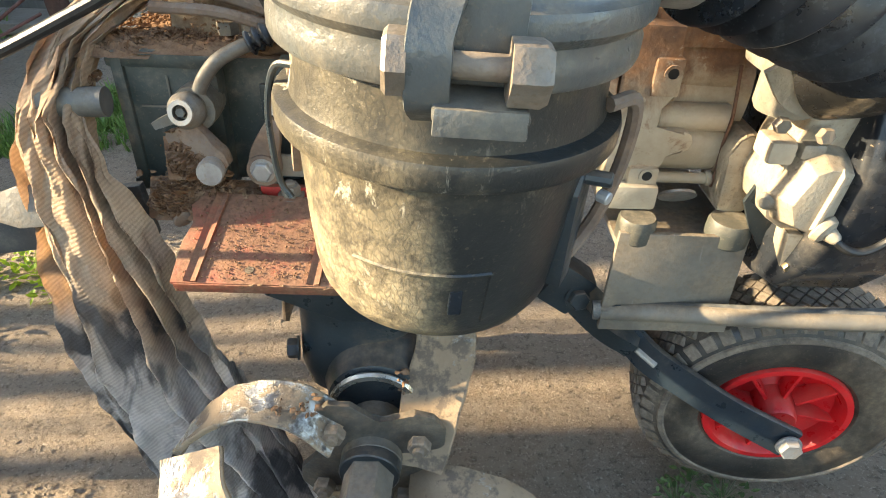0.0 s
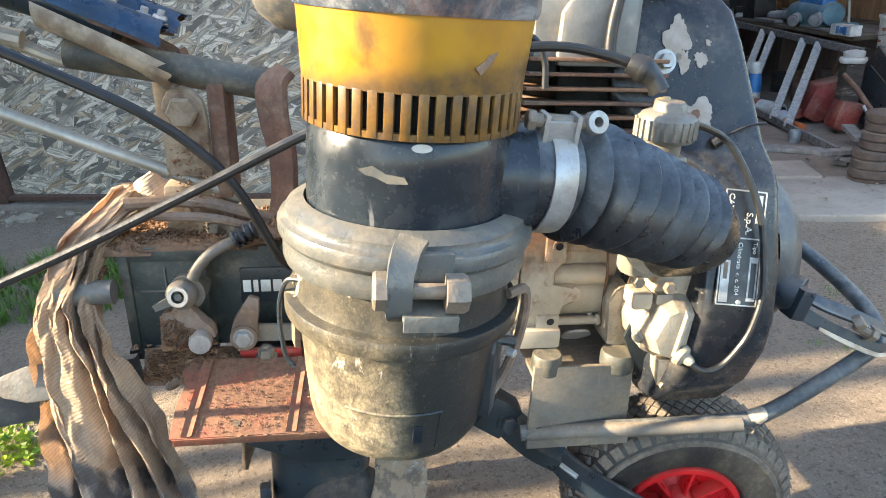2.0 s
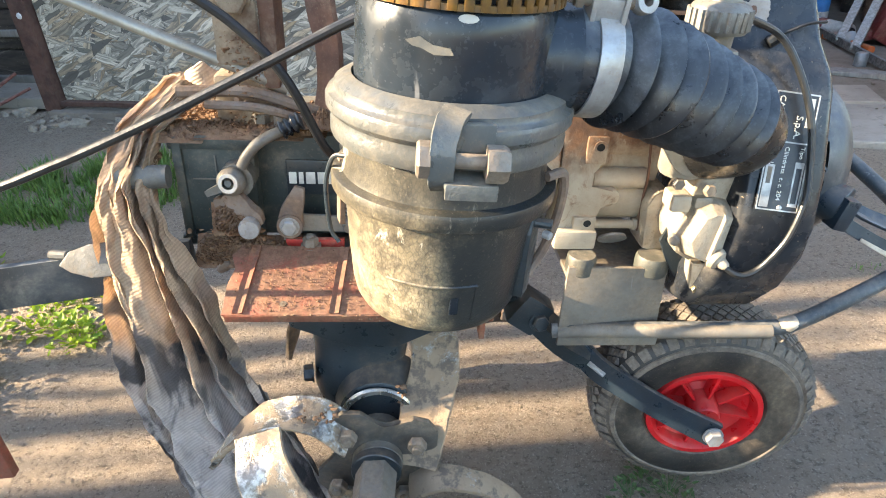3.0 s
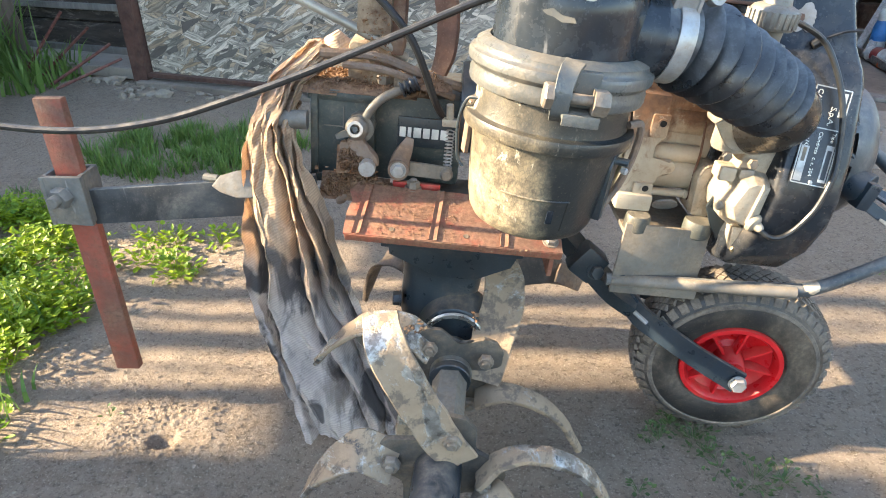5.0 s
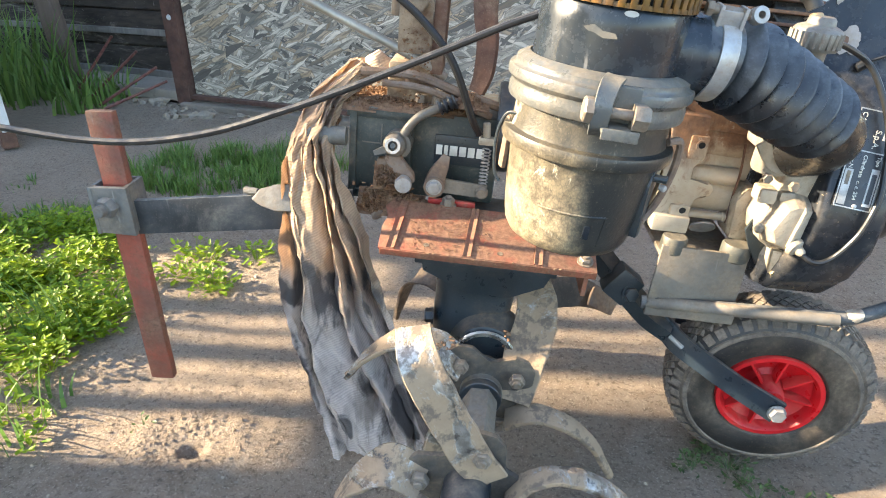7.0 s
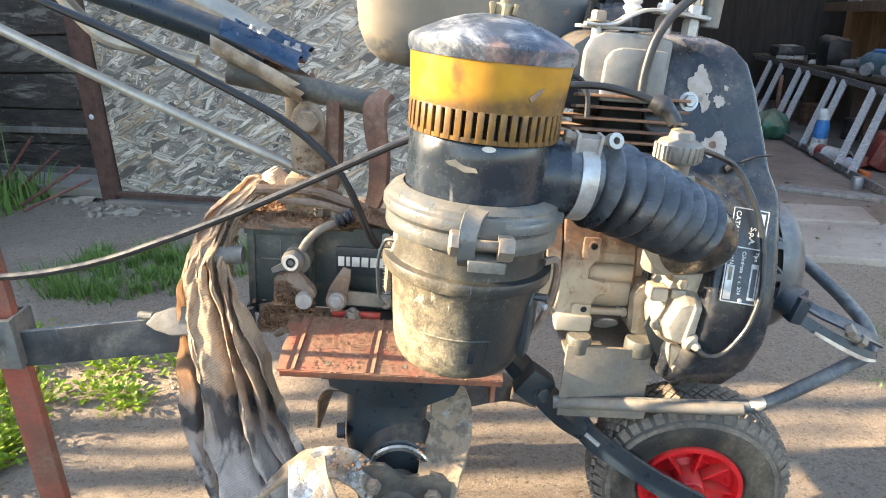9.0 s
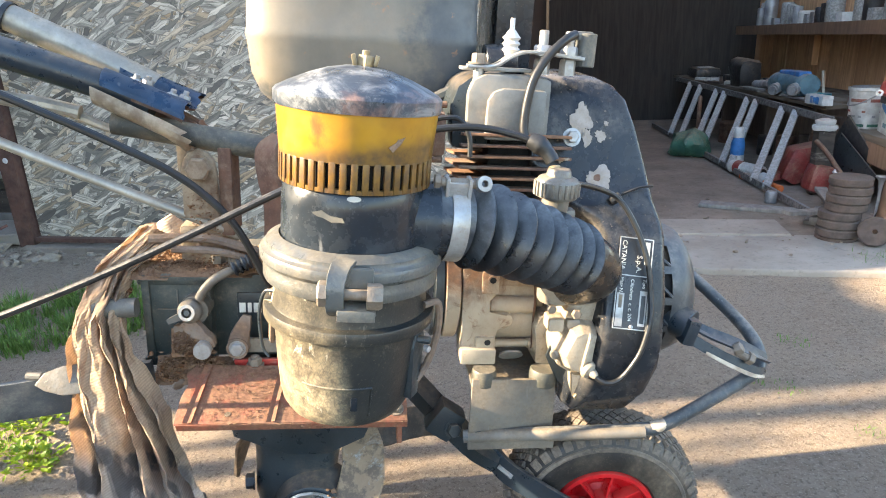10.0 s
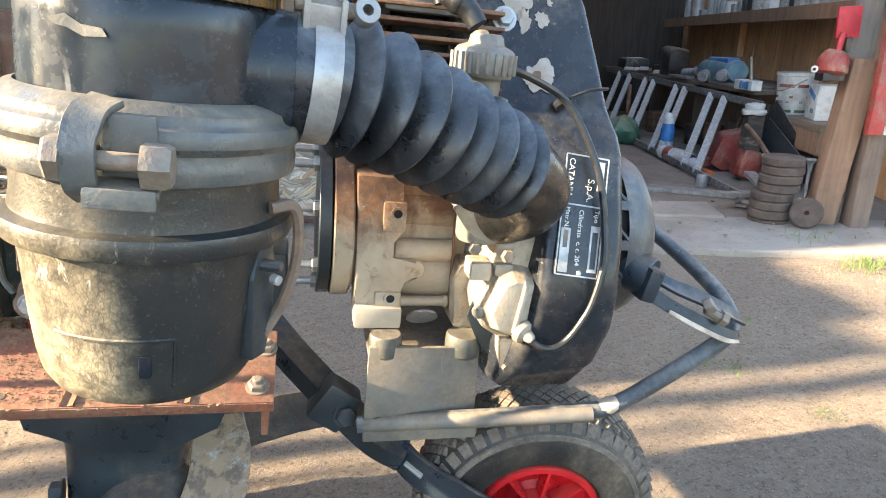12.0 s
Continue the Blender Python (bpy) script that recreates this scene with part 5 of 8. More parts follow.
part("inner_flange", prism([(0.300, 0.400), (0.312, 0.376), (0.330, 0.350), (0.340, 0.350), (0.345, 0.430), (0.310, 0.430)], 0.004, front(0.474), 0.001), LEG, cov)
part("cover_bridge", box((0.3012, 0.462, 0.4532), (0.019, 0.026, 0.017), 0.003), ALU, cov)
part("cover_bridge", box((0.3215, 0.456, 0.4560), (0.017, 0.018, 0.012), 0.003), CARBM, cov)
nip = part("cable_nipple", join(lathe([(0, 0), (0.011, 0), (0.0118, 0.002), (0.0105, 0.006), (0.006, 0.008), (0.0045, 0.014), (0.0028, 0.016), (0, 0.016)], (0.3405, 0.436, 0.4035), (0.5, -0.85, -0.3), 24)), ALUCLEAN, T, "pale cable grommet on the cowl")
part("throttle_wire", tube([(0.346, 0.4255, 0.399), (0.356, 0.4205, 0.3935), (0.367, 0.4195, 0.393), (0.378, 0.4195, 0.400), (0.388, 0.4185, 0.416), (0.397, 0.4185, 0.438), (0.404, 0.424, 0.470), (0.405, 0.435, 0.50), (0.400, 0.444, 0.535), (0.390, 0.455, 0.566), (0.374, 0.464, 0.594), (0.360, 0.467, 0.608), (0.343, 0.462, 0.616), (0.318, 0.448, 0.624), (0.300, 0.436, 0.628)], 0.0032, 10), CABLE, nip, "thin black throttle cable")

# carburettor under the hose
carb = part("carburettor", join(lathe([(0, 0), (0.019, 0), (0.021, 0.004), (0.021, 0.026), (0.017, 0.030), (0, 0.030)], (0.301, 0.470, 0.478), (0, 0, 1), 28), box((0.302, 0.478, 0.520), (0.05, 0.05, 0.034), 0.006), rod((0.300, 0.46, 0.50), (0.326, 0.452, 0.488), 0.008, 14),
            ribbon([(0.276, 0.452, 0.514), (0.292, 0.450, 0.494), (0.312, 0.450, 0.487), (0.330, 0.452, 0.486)], [0.014, 0.014, 0.013, 0.012], [(0.4, 0, 1)], 0.006)), CARBM, T, "grey cast carburettor with levers")
part("carb_screw", hexhead((0.293, 0.452, 0.475), (0, -1, 0), 0.006, 0.006), BOLT, carb)
part("carb_screw", hexhead((0.322, 0.446, 0.470), (0, -1, 0.2), 0.006, 0.006), BOLT, carb)

# knurled filler cap and plug lead
filler = part("filler_cap", lathe([(0, -0.012), (0.014, -0.012), (0.014, 0), (0.021, 0), (0.022, 0.002), (0.022, 0.016), (0.020, 0.019), (0.013, 0.022), (0.012, 0.027), (0.010, 0.029), (0, 0.029)], (0.2685, 0.400, 0.622), (0.02, -0.05, 1), 40), DULLALU, T, "knurled aluminium filler cap")
b = rod((0, 0, -0.0072), (0, 0, 0.0072), 0.0019, 6)
b.transform(MT.to_3x3().to_4x4())
pieces("knurl", b, [Matrix.Translation(MT @ Vector((0.2685 + 0.0222 * math.cos(2 * math.pi * k / 22), 0.400 + 0.0222 * math.sin(2 * math.pi * k / 22), 0.6307))) for k in range(22)], DULLALU, filler)
part("filler_neck", join(rod((0.270, 0.402, 0.575), (0.269, 0.401, 0.612), 0.013, 20), box((0.281, 0.408, 0.588), (0.022, 0.020, 0.040), 0.005)), DULLALU, filler)
plug = part("plug_boot", join(tube([(0.240, 0.420, 0.676), (0.250, 0.416, 0.672), (0.259, 0.412, 0.664), (0.264, 0.409, 0.656)], lambda f: 0.0075 + 0.0022 * math.sin(min(1, f * 1.6) * 3.14), 16), lathe([(0.0098, 0), (0.0105, 0.003), (0.0098, 0.006)], (0.2475, 0.417, 0.673), (1, -0.4, -0.5), 16)), CABLE, T, "black rubber spark plug boot")
part("plug_terminal", rod((0.266, 0.408, 0.652), (0.267, 0.405, 0.643), 0.0062, 12), BRASS, plug)
part("plug_lead", tube([(0.09, 0.43, 0.668), (0.14, 0.425, 0.682), (0.185, 0.424, 0.686), (0.222, 0.422, 0.681), (0.243, 0.419, 0.675)], 0.0038, 10), CABLE, plug, "black ignition lead")
part("earth_lead", tube([(0.13, 0.455, 0.684), (0.155, 0.450, 0.692), (0.172, 0.450, 0.690), (0.182, 0.448, 0.674), (0.184, 0.446, 0.652)], 0.0028, 8), CABLE, plug)

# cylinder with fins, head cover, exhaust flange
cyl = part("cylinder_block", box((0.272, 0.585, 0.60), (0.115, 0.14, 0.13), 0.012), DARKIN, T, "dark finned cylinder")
for k in range(7):
    z0 = 0.588 + 0.0125 * k
    part("cooling_fin", box((0.245, 0.560, z0), (0.138 - 0.002 * k, 0.145, 0.0035), 0.001, turn(-6, 0, 0)), RUST if k % 2 else ALU, cyl)
head = part("head_cover", join(prism([(0.186, 0.668), (0.186, 0.716), (0.192, 0.730), (0.206, 0.737), (0.262, 0.737), (0.282, 0.732), (0.282, 0.668)], 0.030, Matrix.Translation((0, 0.500, 0)) @ front(0), 0.006)), GREYHEAD, T, "grey pressed head cover")
part("cover_panel", prism([(0.206, 0.664), (0.208, 0.708), (0.214, 0.718), (0.225, 0.722), (0.275, 0.721), (0.275, 0.664)], 0.012, front(0.491), 0.005), GREYHEAD, head)
part("cover_side", prism([(0.172, 0.650), (0.168, 0.70), (0.176, 0.722), (0.192, 0.734), (0.215, 0.738), (0.215, 0.650)], 0.13, front(0.512), 0.008), LEG, head)
part("exhaust_flange", join(box((0.148, 0.520, 0.668), (0.030, 0.05, 0.050), 0.006), box((0.128, 0.515, 0.655), (0.008, 0.06, 0.075), 0.001), rod((0.125, 0.515, 0.70), (0.165, 0.515, 0.70), 0.004, 10), rod((0.125, 0.50, 0.64), (0.16, 0.50, 0.64), 0.0045, 10)), RUST, T, "rust-brown exhaust flange")

# linkage on the head
lk2 = part("head_bracket", join(ribbon([(0.185, 0.515, 0.744), (0.215, 0.513, 0.745), (0.235, 0.511, 0.757), (0.258, 0.510, 0.762), (0.315, 0.510, 0.757)], [0.022, 0.022, 0.024, 0.026, 0.026], [(0, 1, 0)], 0.004), box((0.22, 0.53, 0.741), (0.08, 0.03, 0.004), 0.001)), ZINC, T, "zinc-plated bracket over the head")
part("bracket_bolt", hexhead((0.198, 0.512, 0.748), (0, 0, 1), 0.0085, 0.010, 0.012), BOLT, lk2)
part("bracket_post", rod((0.198, 0.512, 0.725), (0.198, 0.512, 0.746), 0.006, 12), ZINC, lk2)
part("insulator", lathe([(0.0065, 0)] + [(0.0105 if k % 2 else 0.0075, 0.003 + 0.0032 * k) for k in range(7)] + [(0.005, 0.026), (0.0028, 0.028), (0.0025, 0.040), (0, 0.040)], (0.234, 0.515, 0.757), (0, 0, 1), 20), WHITEP, lk2, "white porcelain insulator")
for x0 in (0.270, 0.300):
    part("long_nut", join(hexhead((x0, 0.511, 0.738), (0, 0, 1), 0.0095, 0.018), hexhead((x0, 0.511, 0.760), (0, 0, 1), 0.0105, 0.010, 0.0145), rod((x0, 0.511, 0.74), (x0, 0.511, 0.786), 0.0055, 12)), ZINC, lk2, "long zinc nut with stud")
part("grey_lever", join(rod((0.322, 0.52, 0.748), (0.322, 0.52, 0.785), 0.012, 16), box((0.318, 0.52, 0.782), (0.020, 0.016, 0.010), 0.003)), BAND, lk2)
part("breather_hose", tube([(0.304, 0.505, 0.783), (0.290, 0.496, 0.776), (0.270, 0.490, 0.757), (0.256, 0.486, 0.733), (0.250, 0.484, 0.705), (0.2485, 0.482, 0.682), (0.250, 0.480, 0.672)], 0.0050, 12), CABLE, lk2, "black rubber hose over the head")

# fan cowl: stations round it as (y, z, left x, right x)
ST = [(0.540, 0.325, 0.325, 0.400), (0.480, 0.330, 0.325, 0.402), (0.446, 0.341, 0.325, 0.404), (0.434, 0.368, 0.337, 0.419), (0.427, 0.405, 0.346, 0.427), (0.425, 0.440, 0.350, 0.427), (0.440, 0.490, 0.353, 0.430), (0.4665, 0.562, 0.353, 0.429),
      (0.474, 0.578, 0.345, 0.426), (0.492, 0.600, 0.300, 0.420), (0.506, 0.640, 0.262, 0.410), (0.519, 0.690, 0.260, 0.394), (0.526, 0.715, 0.262, 0.384), (0.536, 0.730, 0.266, 0.370), (0.552, 0.738, 0.272, 0.352), (0.64, 0.742, 0.272, 0.352),
      (0.70, 0.70, 0.27, 0.38), (0.715, 0.60, 0.30, 0.42), (0.715, 0.47, 0.35, 0.43), (0.69, 0.39, 0.345, 0.42), (0.64, 0.35, 0.34, 0.41), (0.59, 0.335, 0.335, 0.405)]
bm = bmesh.new()
left = [bm.verts.new((a, y, z)) for y, z, a, b in ST]
right = [bm.verts.new((b, y, z)) for y, z, a, b in ST]
cl, cr = bm.verts.new((0.33, 0.58, 0.50)), bm.verts.new((0.43, 0.58, 0.50))
for k in range(len(ST)):
    j = (k + 1) % len(ST)
    bm.faces.new((left[k], left[j], right[j], right[k]))
    bm.faces.new((left[j], left[k], cl))
    bm.faces.new((right[k], right[j], cr))
rims = [e for e in bm.edges if (e.verts[0] in right and e.verts[1] in right) or (e.verts[0] in left and e.verts[1] in left)]
bmesh.ops.bevel(bm, geom=rims, offset=0.009, segments=4, profile=0.5, affect="EDGES")
bmesh.ops.subdivide_edges(bm, edges=[e for e in bm.edges if e.calc_length() > 0.05], cuts=1)
cowl = part("fan_cowl", bm, COWL, T, "chipped black sheet-metal fan cowl", smooth=50)


def on_cowl(x, z, out=0.0006):
    """A frame on the cowl's front: x right, y up along it, z out of it."""
    for (y0, z0, *_), (y1, z1, *_) in zip(ST, ST[1:14]):
        if z0 <= z <= z1:
            f = (z - z0) / (z1 - z0)
            up = Vector((0, y1 - y0, z1 - z0)).normalized()
            outw = Vector((1, 0, 0)).cross(up)
            m = Matrix((Vector((1, 0, 0)), up, outw)).transposed().to_4x4()
            return Matrix.Translation(Vector((x, y0 + f * (y1 - y0), z)) + outw * out) @ m


def chip(x, z, r, seed, sx=1.0, sy=1.0):
    pts = []
    for k in range(44):
        a0 = 2 * math.pi * k / 44
        d = Vector((math.cos(a0), math.sin(a0), 0))
        rr = r * (1 + 0.75 * noise.noise(d * 0.9 + Vector((seed * 5, 0, seed))) + 0.42 * noise.noise(d * 2.4 + Vector((0, seed * 3, seed))) + 0.16 * noise.noise(d * 7 + Vector((seed, seed, 0))))
        rr = max(rr, 0.3 * r)
        pts.append((rr * math.cos(a0) * sx, rr * math.sin(a0) * sy))
    return part("paint_chip", prism(pts, 0.0005, on_cowl(x, z)), CHIPM, cowl, "bare pale patch where the paint has chipped")


chip(0.326, 0.686, 0.0135, 1.3, 0.8, 1.3)
chip(0.334, 0.670, 0.008, 2.4, 0.9, 1.2)
chip(0.349, 0.671, 0.0055, 3.1)
chip(0.357, 0.685, 0.003, 4.7)
chip(0.347, 0.624, 0.0125, 5.2, 1.15, 0.95)
chip(0.304, 0.628, 0.003, 6.6)
chip(0.302, 0.640, 0.002, 7.6)
part("cowl_bolt", join(hexhead(on_cowl(0.315, 0.668, 0.001).translation, on_cowl(0.315, 0.668).to_3x3() @ Vector((0, 0, 1)), 0.0075, 0.006, 0.011)), ZINC, cowl)
part("chip_rust", rough_up(prism(circle(0, 0, 0.0045, 12), 0.0004, on_cowl(0.347, 0.623, 0.0012)), 0.0012, 400), RUST, cowl)
part("cable_tie", join(tube([on_cowl(0.369, 0.600, 0.004).translation, on_cowl(0.380, 0.606, 0.008).translation, on_cowl(0.396, 0.612, 0.010).translation, on_cowl(0.412, 0.614, 0.010).translation], 0.0016, 6), rod(on_cowl(0.363, 0.596, 0.002).translation, on_cowl(0.373, 0.603, 0.009).translation, 0.0055, 10)), CABLE, cowl)

# rating plate on the cowl
LM = on_cowl(0.3865, 0.5085, 0.0012) @ turn(0, 0, -6.0) @ Matrix.Diagonal((1.03, 1.09, 1.0, 1.0))
lab = part("rating_plate", join(prism([(-0.021, -0.050), (0.020, -0.050), (0.021, 0.050), (-0.020, 0.050)], 0.0008, LM, 0.0002)), LABELBLK, cowl, "black and silver engine rating plate", smooth=0)


def flat(x, y, w, h, up=0.0009):
    return box((x, y, up), (w, h, 0.0006), 0.0001)


def on_label(bm):
    bm.transform(LM)
    return bm


part("plate_border", on_label(join(flat(-0.0195, 0, 0.0012, 0.098), flat(0.0195, 0, 0.0012, 0.098), flat(0, 0.0490, 0.039, 0.0012), flat(0, -0.0490, 0.039, 0.0012), flat(0, 0.0085, 0.039, 0.0012))), LABELSIL, lab, smooth=0)
part("silver_field", on_label(flat(-0.0135, -0.029, 0.0085, 0.036)), LABELSIL, lab, "silver field with stamped bars", smooth=0)
part("silver_field", on_label(flat(0.0135, -0.026, 0.0085, 0.038)), LABELSIL, lab, smooth=0)
for x0, y0, w, h in ((0.0135, 0.034, 0.0055, 0.024),):
    part("name_bar", on_label(flat(x0, y0, w, h)), WHITEINK, lab, smooth=0)
part("stamped_bar", on_label(flat(0.0135, -0.027, 0.005, 0.030, 0.0013)), LABELBLK, lab, smooth=0)
part("stamped_bar", on_label(flat(-0.0135, -0.020, 0.004, 0.014, 0.0013)), SHEET, lab, smooth=0)
words("CATANIA", 0.0074, LM @ Matrix.Translation((-0.0165, 0.0460, 0.0011)) @ turn(0, 0, -90), WHITEINK, "lettering", lab)
words("S.p.A.", 0.0085, LM @ Matrix.Translation((0.002, 0.031, 0.0011)) @ turn(0, 0, -90), WHITEINK, "lettering", lab)
words("Cilindrata  c. c. 204", 0.0058, LM @ Matrix.Translation((-0.003, 0.005, 0.0011)) @ turn(0, 0, -90), WHITEINK, "lettering", lab)
words("Matr.N.", 0.0055, LM @ Matrix.Translation((-0.0155, 0.006, 0.0011)) @ turn(0, 0, -90), WHITEINK, "lettering", lab)
words("Tipo", 0.0055, LM @ Matrix.Translation((0.0115, 0.006, 0.0011)) @ turn(0, 0, -90), WHITEINK, "lettering", lab)
part("plate_rivet", lathe([(0, 0), (0.0026, 0), (0.002, 0.0012), (0, 0.0016)], LM @ Vector((0.002, -0.0465, 0.001)), LM.to_3x3() @ Vector((0, 0, 1)), 10), ZINC, lab)

# fan cage at the nose of the engine
FC = (0.420, 0.572, 0.458)
prof = [(0.094, 0), (0.0955, 0.006), (0.0955, 0.014), (0.095, 0.022), (0.0945, 0.030), (0.094, 0.037), (0.091, 0.054), (0.085, 0.068), (0.072, 0.078), (0.055, 0.083), (0.045, 0.084), (0.030, 0.084), (0.0, 0.084)]


def windows(i, k):
    return 1 <= i <= 4 and k % 4 != 0


CAGEM = surf("dusty_cage_paint", (0.050, 0.055, 0.060), 0.4, dust=0.22, patch=20, dustcol=(0.26, 0.24, 0.21), top=0.5)
cage = part("fan_cage", lathe(prof, FC, (1, 0, 0), 60, windows), CAGEM, T, "black ribbed fan cage", smooth=50)
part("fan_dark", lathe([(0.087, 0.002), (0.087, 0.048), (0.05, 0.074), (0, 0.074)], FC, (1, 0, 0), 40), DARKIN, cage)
fr = frame_of(FC, (1, 0, 0))
for k in range(0, 60, 4):
    a0, a1 = 2 * math.pi * (k + 0.8) / 60, 2 * math.pi * (k + 4.0) / 60
    part("cage_strut", rod(fr @ Vector((0.0945 * math.cos(a0), 0.0945 * math.sin(a0), 0.007)), fr @ Vector((0.093 * math.cos(a1), 0.093 * math.sin(a1), 0.037)), 0.0024, 6), CAGEM, cage)

# bumper tube with its bracket
CREAMTAB = surf("cream_worn_or_lit_metal", (0.62, 0.52, 0.38), 0.5, dust=0.18, patch=30, tint=(0.30, 0.22, 0.15), dustcol=(0.32, 0.2, 0.12))
bump = part("bumper_tube", tube([(0.204, 0.483, 0.280), (0.264, 0.474, 0.288), (0.354, 0.455, 0.302), (0.428, 0.444, 0.312), (0.453, 0.443, 0.318), (0.498, 0.446, 0.342), (0.560, 0.456, 0.375), (0.582, 0.464, 0.389), (0.590, 0.490, 0.407), (0.582, 0.535, 0.427), (0.549, 0.620, 0.462), (0.504, 0.710, 0.502), (0.444, 0.790, 0.532)], 0.0085, 16, 5), TUBE, T, "bent bumper tube with worn dark paint")
# Cream sleeve added as the bright spot where sun hits the bend.
part("sunlit_elbow", rough_up(tube([(0.437, 0.443, 0.3143), (0.446, 0.4425, 0.3165), (0.455, 0.4435, 0.3202)], lambda f: 0.0080 + 0.0009 * math.sin(3.14 * f), 16, 4), 0.0006, 200), CREAMTAB, bump, "cream sleeve painting the sunlit spot on the bend")
part("tube_skirt", tube([(0.21, 0.48, 0.281), (0.264, 0.4705, 0.289), (0.354, 0.4505, 0.302), (0.428, 0.439, 0.311)], 0.0080, 16, 4), SHEET, bump)
brk = part("tube_bracket", join(ribbon([(0.484, 0.470, 0.446), (0.505, 0.463, 0.437), (0.535, 0.456, 0.427), (0.562, 0.452, 0.416), (0.586, 0.456, 0.404)], [0.016, 0.018, 0.020, 0.020, 0.014], [(0, 0.85, 0.5)], 0.0035, crown=-0.003),
            rod((0.455, 0.515, 0.448), (0.486, 0.476, 0.440), 0.021, 20), box((0.4790, 0.468, 0.438), (0.016, 0.022, 0.034), 0.003, turn(0, 12, 0))), FORKM, T, "black clamp bracket on the bumper")
part("bracket_cheek", ribbon([(0.486, 0.466, 0.426), (0.512, 0.458, 0.413), (0.540, 0.450, 0.402), (0.566, 0.447, 0.392), (0.582, 0.452, 0.390)], [0.014, 0.014, 0.013, 0.011, 0.008], [(0, 0.35, 1)], 0.0035), FORKM, brk)
part("worn_or_lit_edge", ribbon([(0.500, 0.4545, 0.4135), (0.528, 0.4465, 0.4010), (0.558, 0.4405, 0.3895), (0.576, 0.4420, 0.3865)], [0.004, 0.005, 0.005, 0.003], [(0, 0.5, 1)], 0.0020), CREAMTAB, brk, "edge worn to bare metal")
part("bracket_bolt", join(hexhead((0.535, 0.4485, 0.4210), (0.5, -0.4, 0.6), 0.0082, 0.008), rod((0.535, 0.4485, 0.4190), (0.558, 0.4440, 0.4080), 0.005, 10), hexhead((0.550, 0.4455, 0.4120), (0.9, -0.2, -0.4), 0.0082, 0.008)), BOLT, brk)

# fuel tank
POST = None
bm = bmesh.new()
rings = []
TS = [(0.672, 0.55), (0.678, 0.78), (0.694, 0.90), (0.72, 0.97), (0.762, 1.0), (0.768, 1.012), (0.774, 1.0), (0.83, 0.985), (0.90, 0.96), (0.95, 0.90), (0.975, 0.80), (0.985, 0.6)]
for z0, f in TS:
    ring_ = []
    for k in range(48):
        a0 = 2 * math.pi * k / 48
        ca, sa = math.cos(a0), math.sin(a0)
        ex = 0.42
        ring_.append(bm.verts.new((0.068 + 0.152 * f * math.copysign(abs(ca) ** ex, ca), 0.720 + 0.105 * f * math.copysign(abs(sa) ** ex, sa), z0)))
    rings.append(ring_)
for a_, b_ in zip(rings, rings[1:]):
    for k in range(48):
        bm.faces.new((a_[k], a_[(k + 1) % 48], b_[(k + 1) % 48], b_[k]))
bm.faces.new(rings[0][::-1])
bm.faces.new(rings[-1])
tank = part("fuel_tank", bm, TANK, T, "faded cream fuel tank, darker towards its right end", smooth=40)
part("tank_shield", join(box((0.272, 0.76, 0.86), (0.055, 0.16, 0.27), 0.012), rod((0.225, 0.632, 0.745), (0.265, 0.632, 0.748), 0.024, 20)), COWL, tank, "dark sheet-metal shield beside the tank")
part("tank_strap", tube([(0.13, 0.62, 0.675), (0.16, 0.60, 0.700), (0.21, 0.575, 0.725), (0.24, 0.57, 0.735)], 0.008, 8), LEG, tank)

# handlebar column and bars
def crest(x):
    """Height of the handlebar clamp's near ridge along its length."""
    return 0.7206 - 0.391 * (x + 0.2195)


def wave_plate(profile, x0, x1, thick, ragged, seed, sag=0.0, steps=16):
    """A pressed plate whose section (y, height against the ridge) runs along the clamp; its far end is worn uneven."""
    section = curve_points([(0.0, y, z) for y, z in profile], 5)
    bm = bmesh.new()
    rows_ = []
    for i in range(steps + 1):
        f = i / steps
        row = []
        for k, p in enumerate(section):
            x = x0 + (x1 - x0) * f
            worn = ragged * noise.noise(Vector((k * 0.23, seed, 1.0))) * max(0.0, f - 0.7) / 0.3
            flare = 1 + 0.06 * max(0.0, f - 0.75) / 0.25
            row.append(bm.verts.new((x + worn, p.y, crest(x) + p.z * flare - sag * f)))
        rows_.append(row)
    for u, v in zip(rows_, rows_[1:]):
        for k in range(len(section) - 1):
            bm.faces.new((u[k], u[k + 1], v[k + 1], v[k]))
    bmesh.ops.solidify(bm, geom=bm.faces[:], thickness=thick)
    return bm


UPPER_WAVE = [(0.5425, -0.0185), (0.5450, -0.0110), (0.5530, -0.0030), (0.5650, 0.0), (0.5760, -0.0035), (0.5840, -0.0090), (0.5940, -0.0105), (0.6040, -0.0070), (0.6120, 0.0020), (0.6220, 0.0060), (0.6310, 0.0030), (0.6370, -0.0055)]
LOWER_WAVE = [(0.5385, -0.0225), (0.5365, -0.0300), (0.5385, -0.0380), (0.5460, -0.0435), (0.5600, -0.0445), (0.5740, -0.0380), (0.5840, -0.0260), (0.5940, -0.0210), (0.6040, -0.0240), (0.6140, -0.0330), (0.6260, -0.0340), (0.6360, -0.0270)]


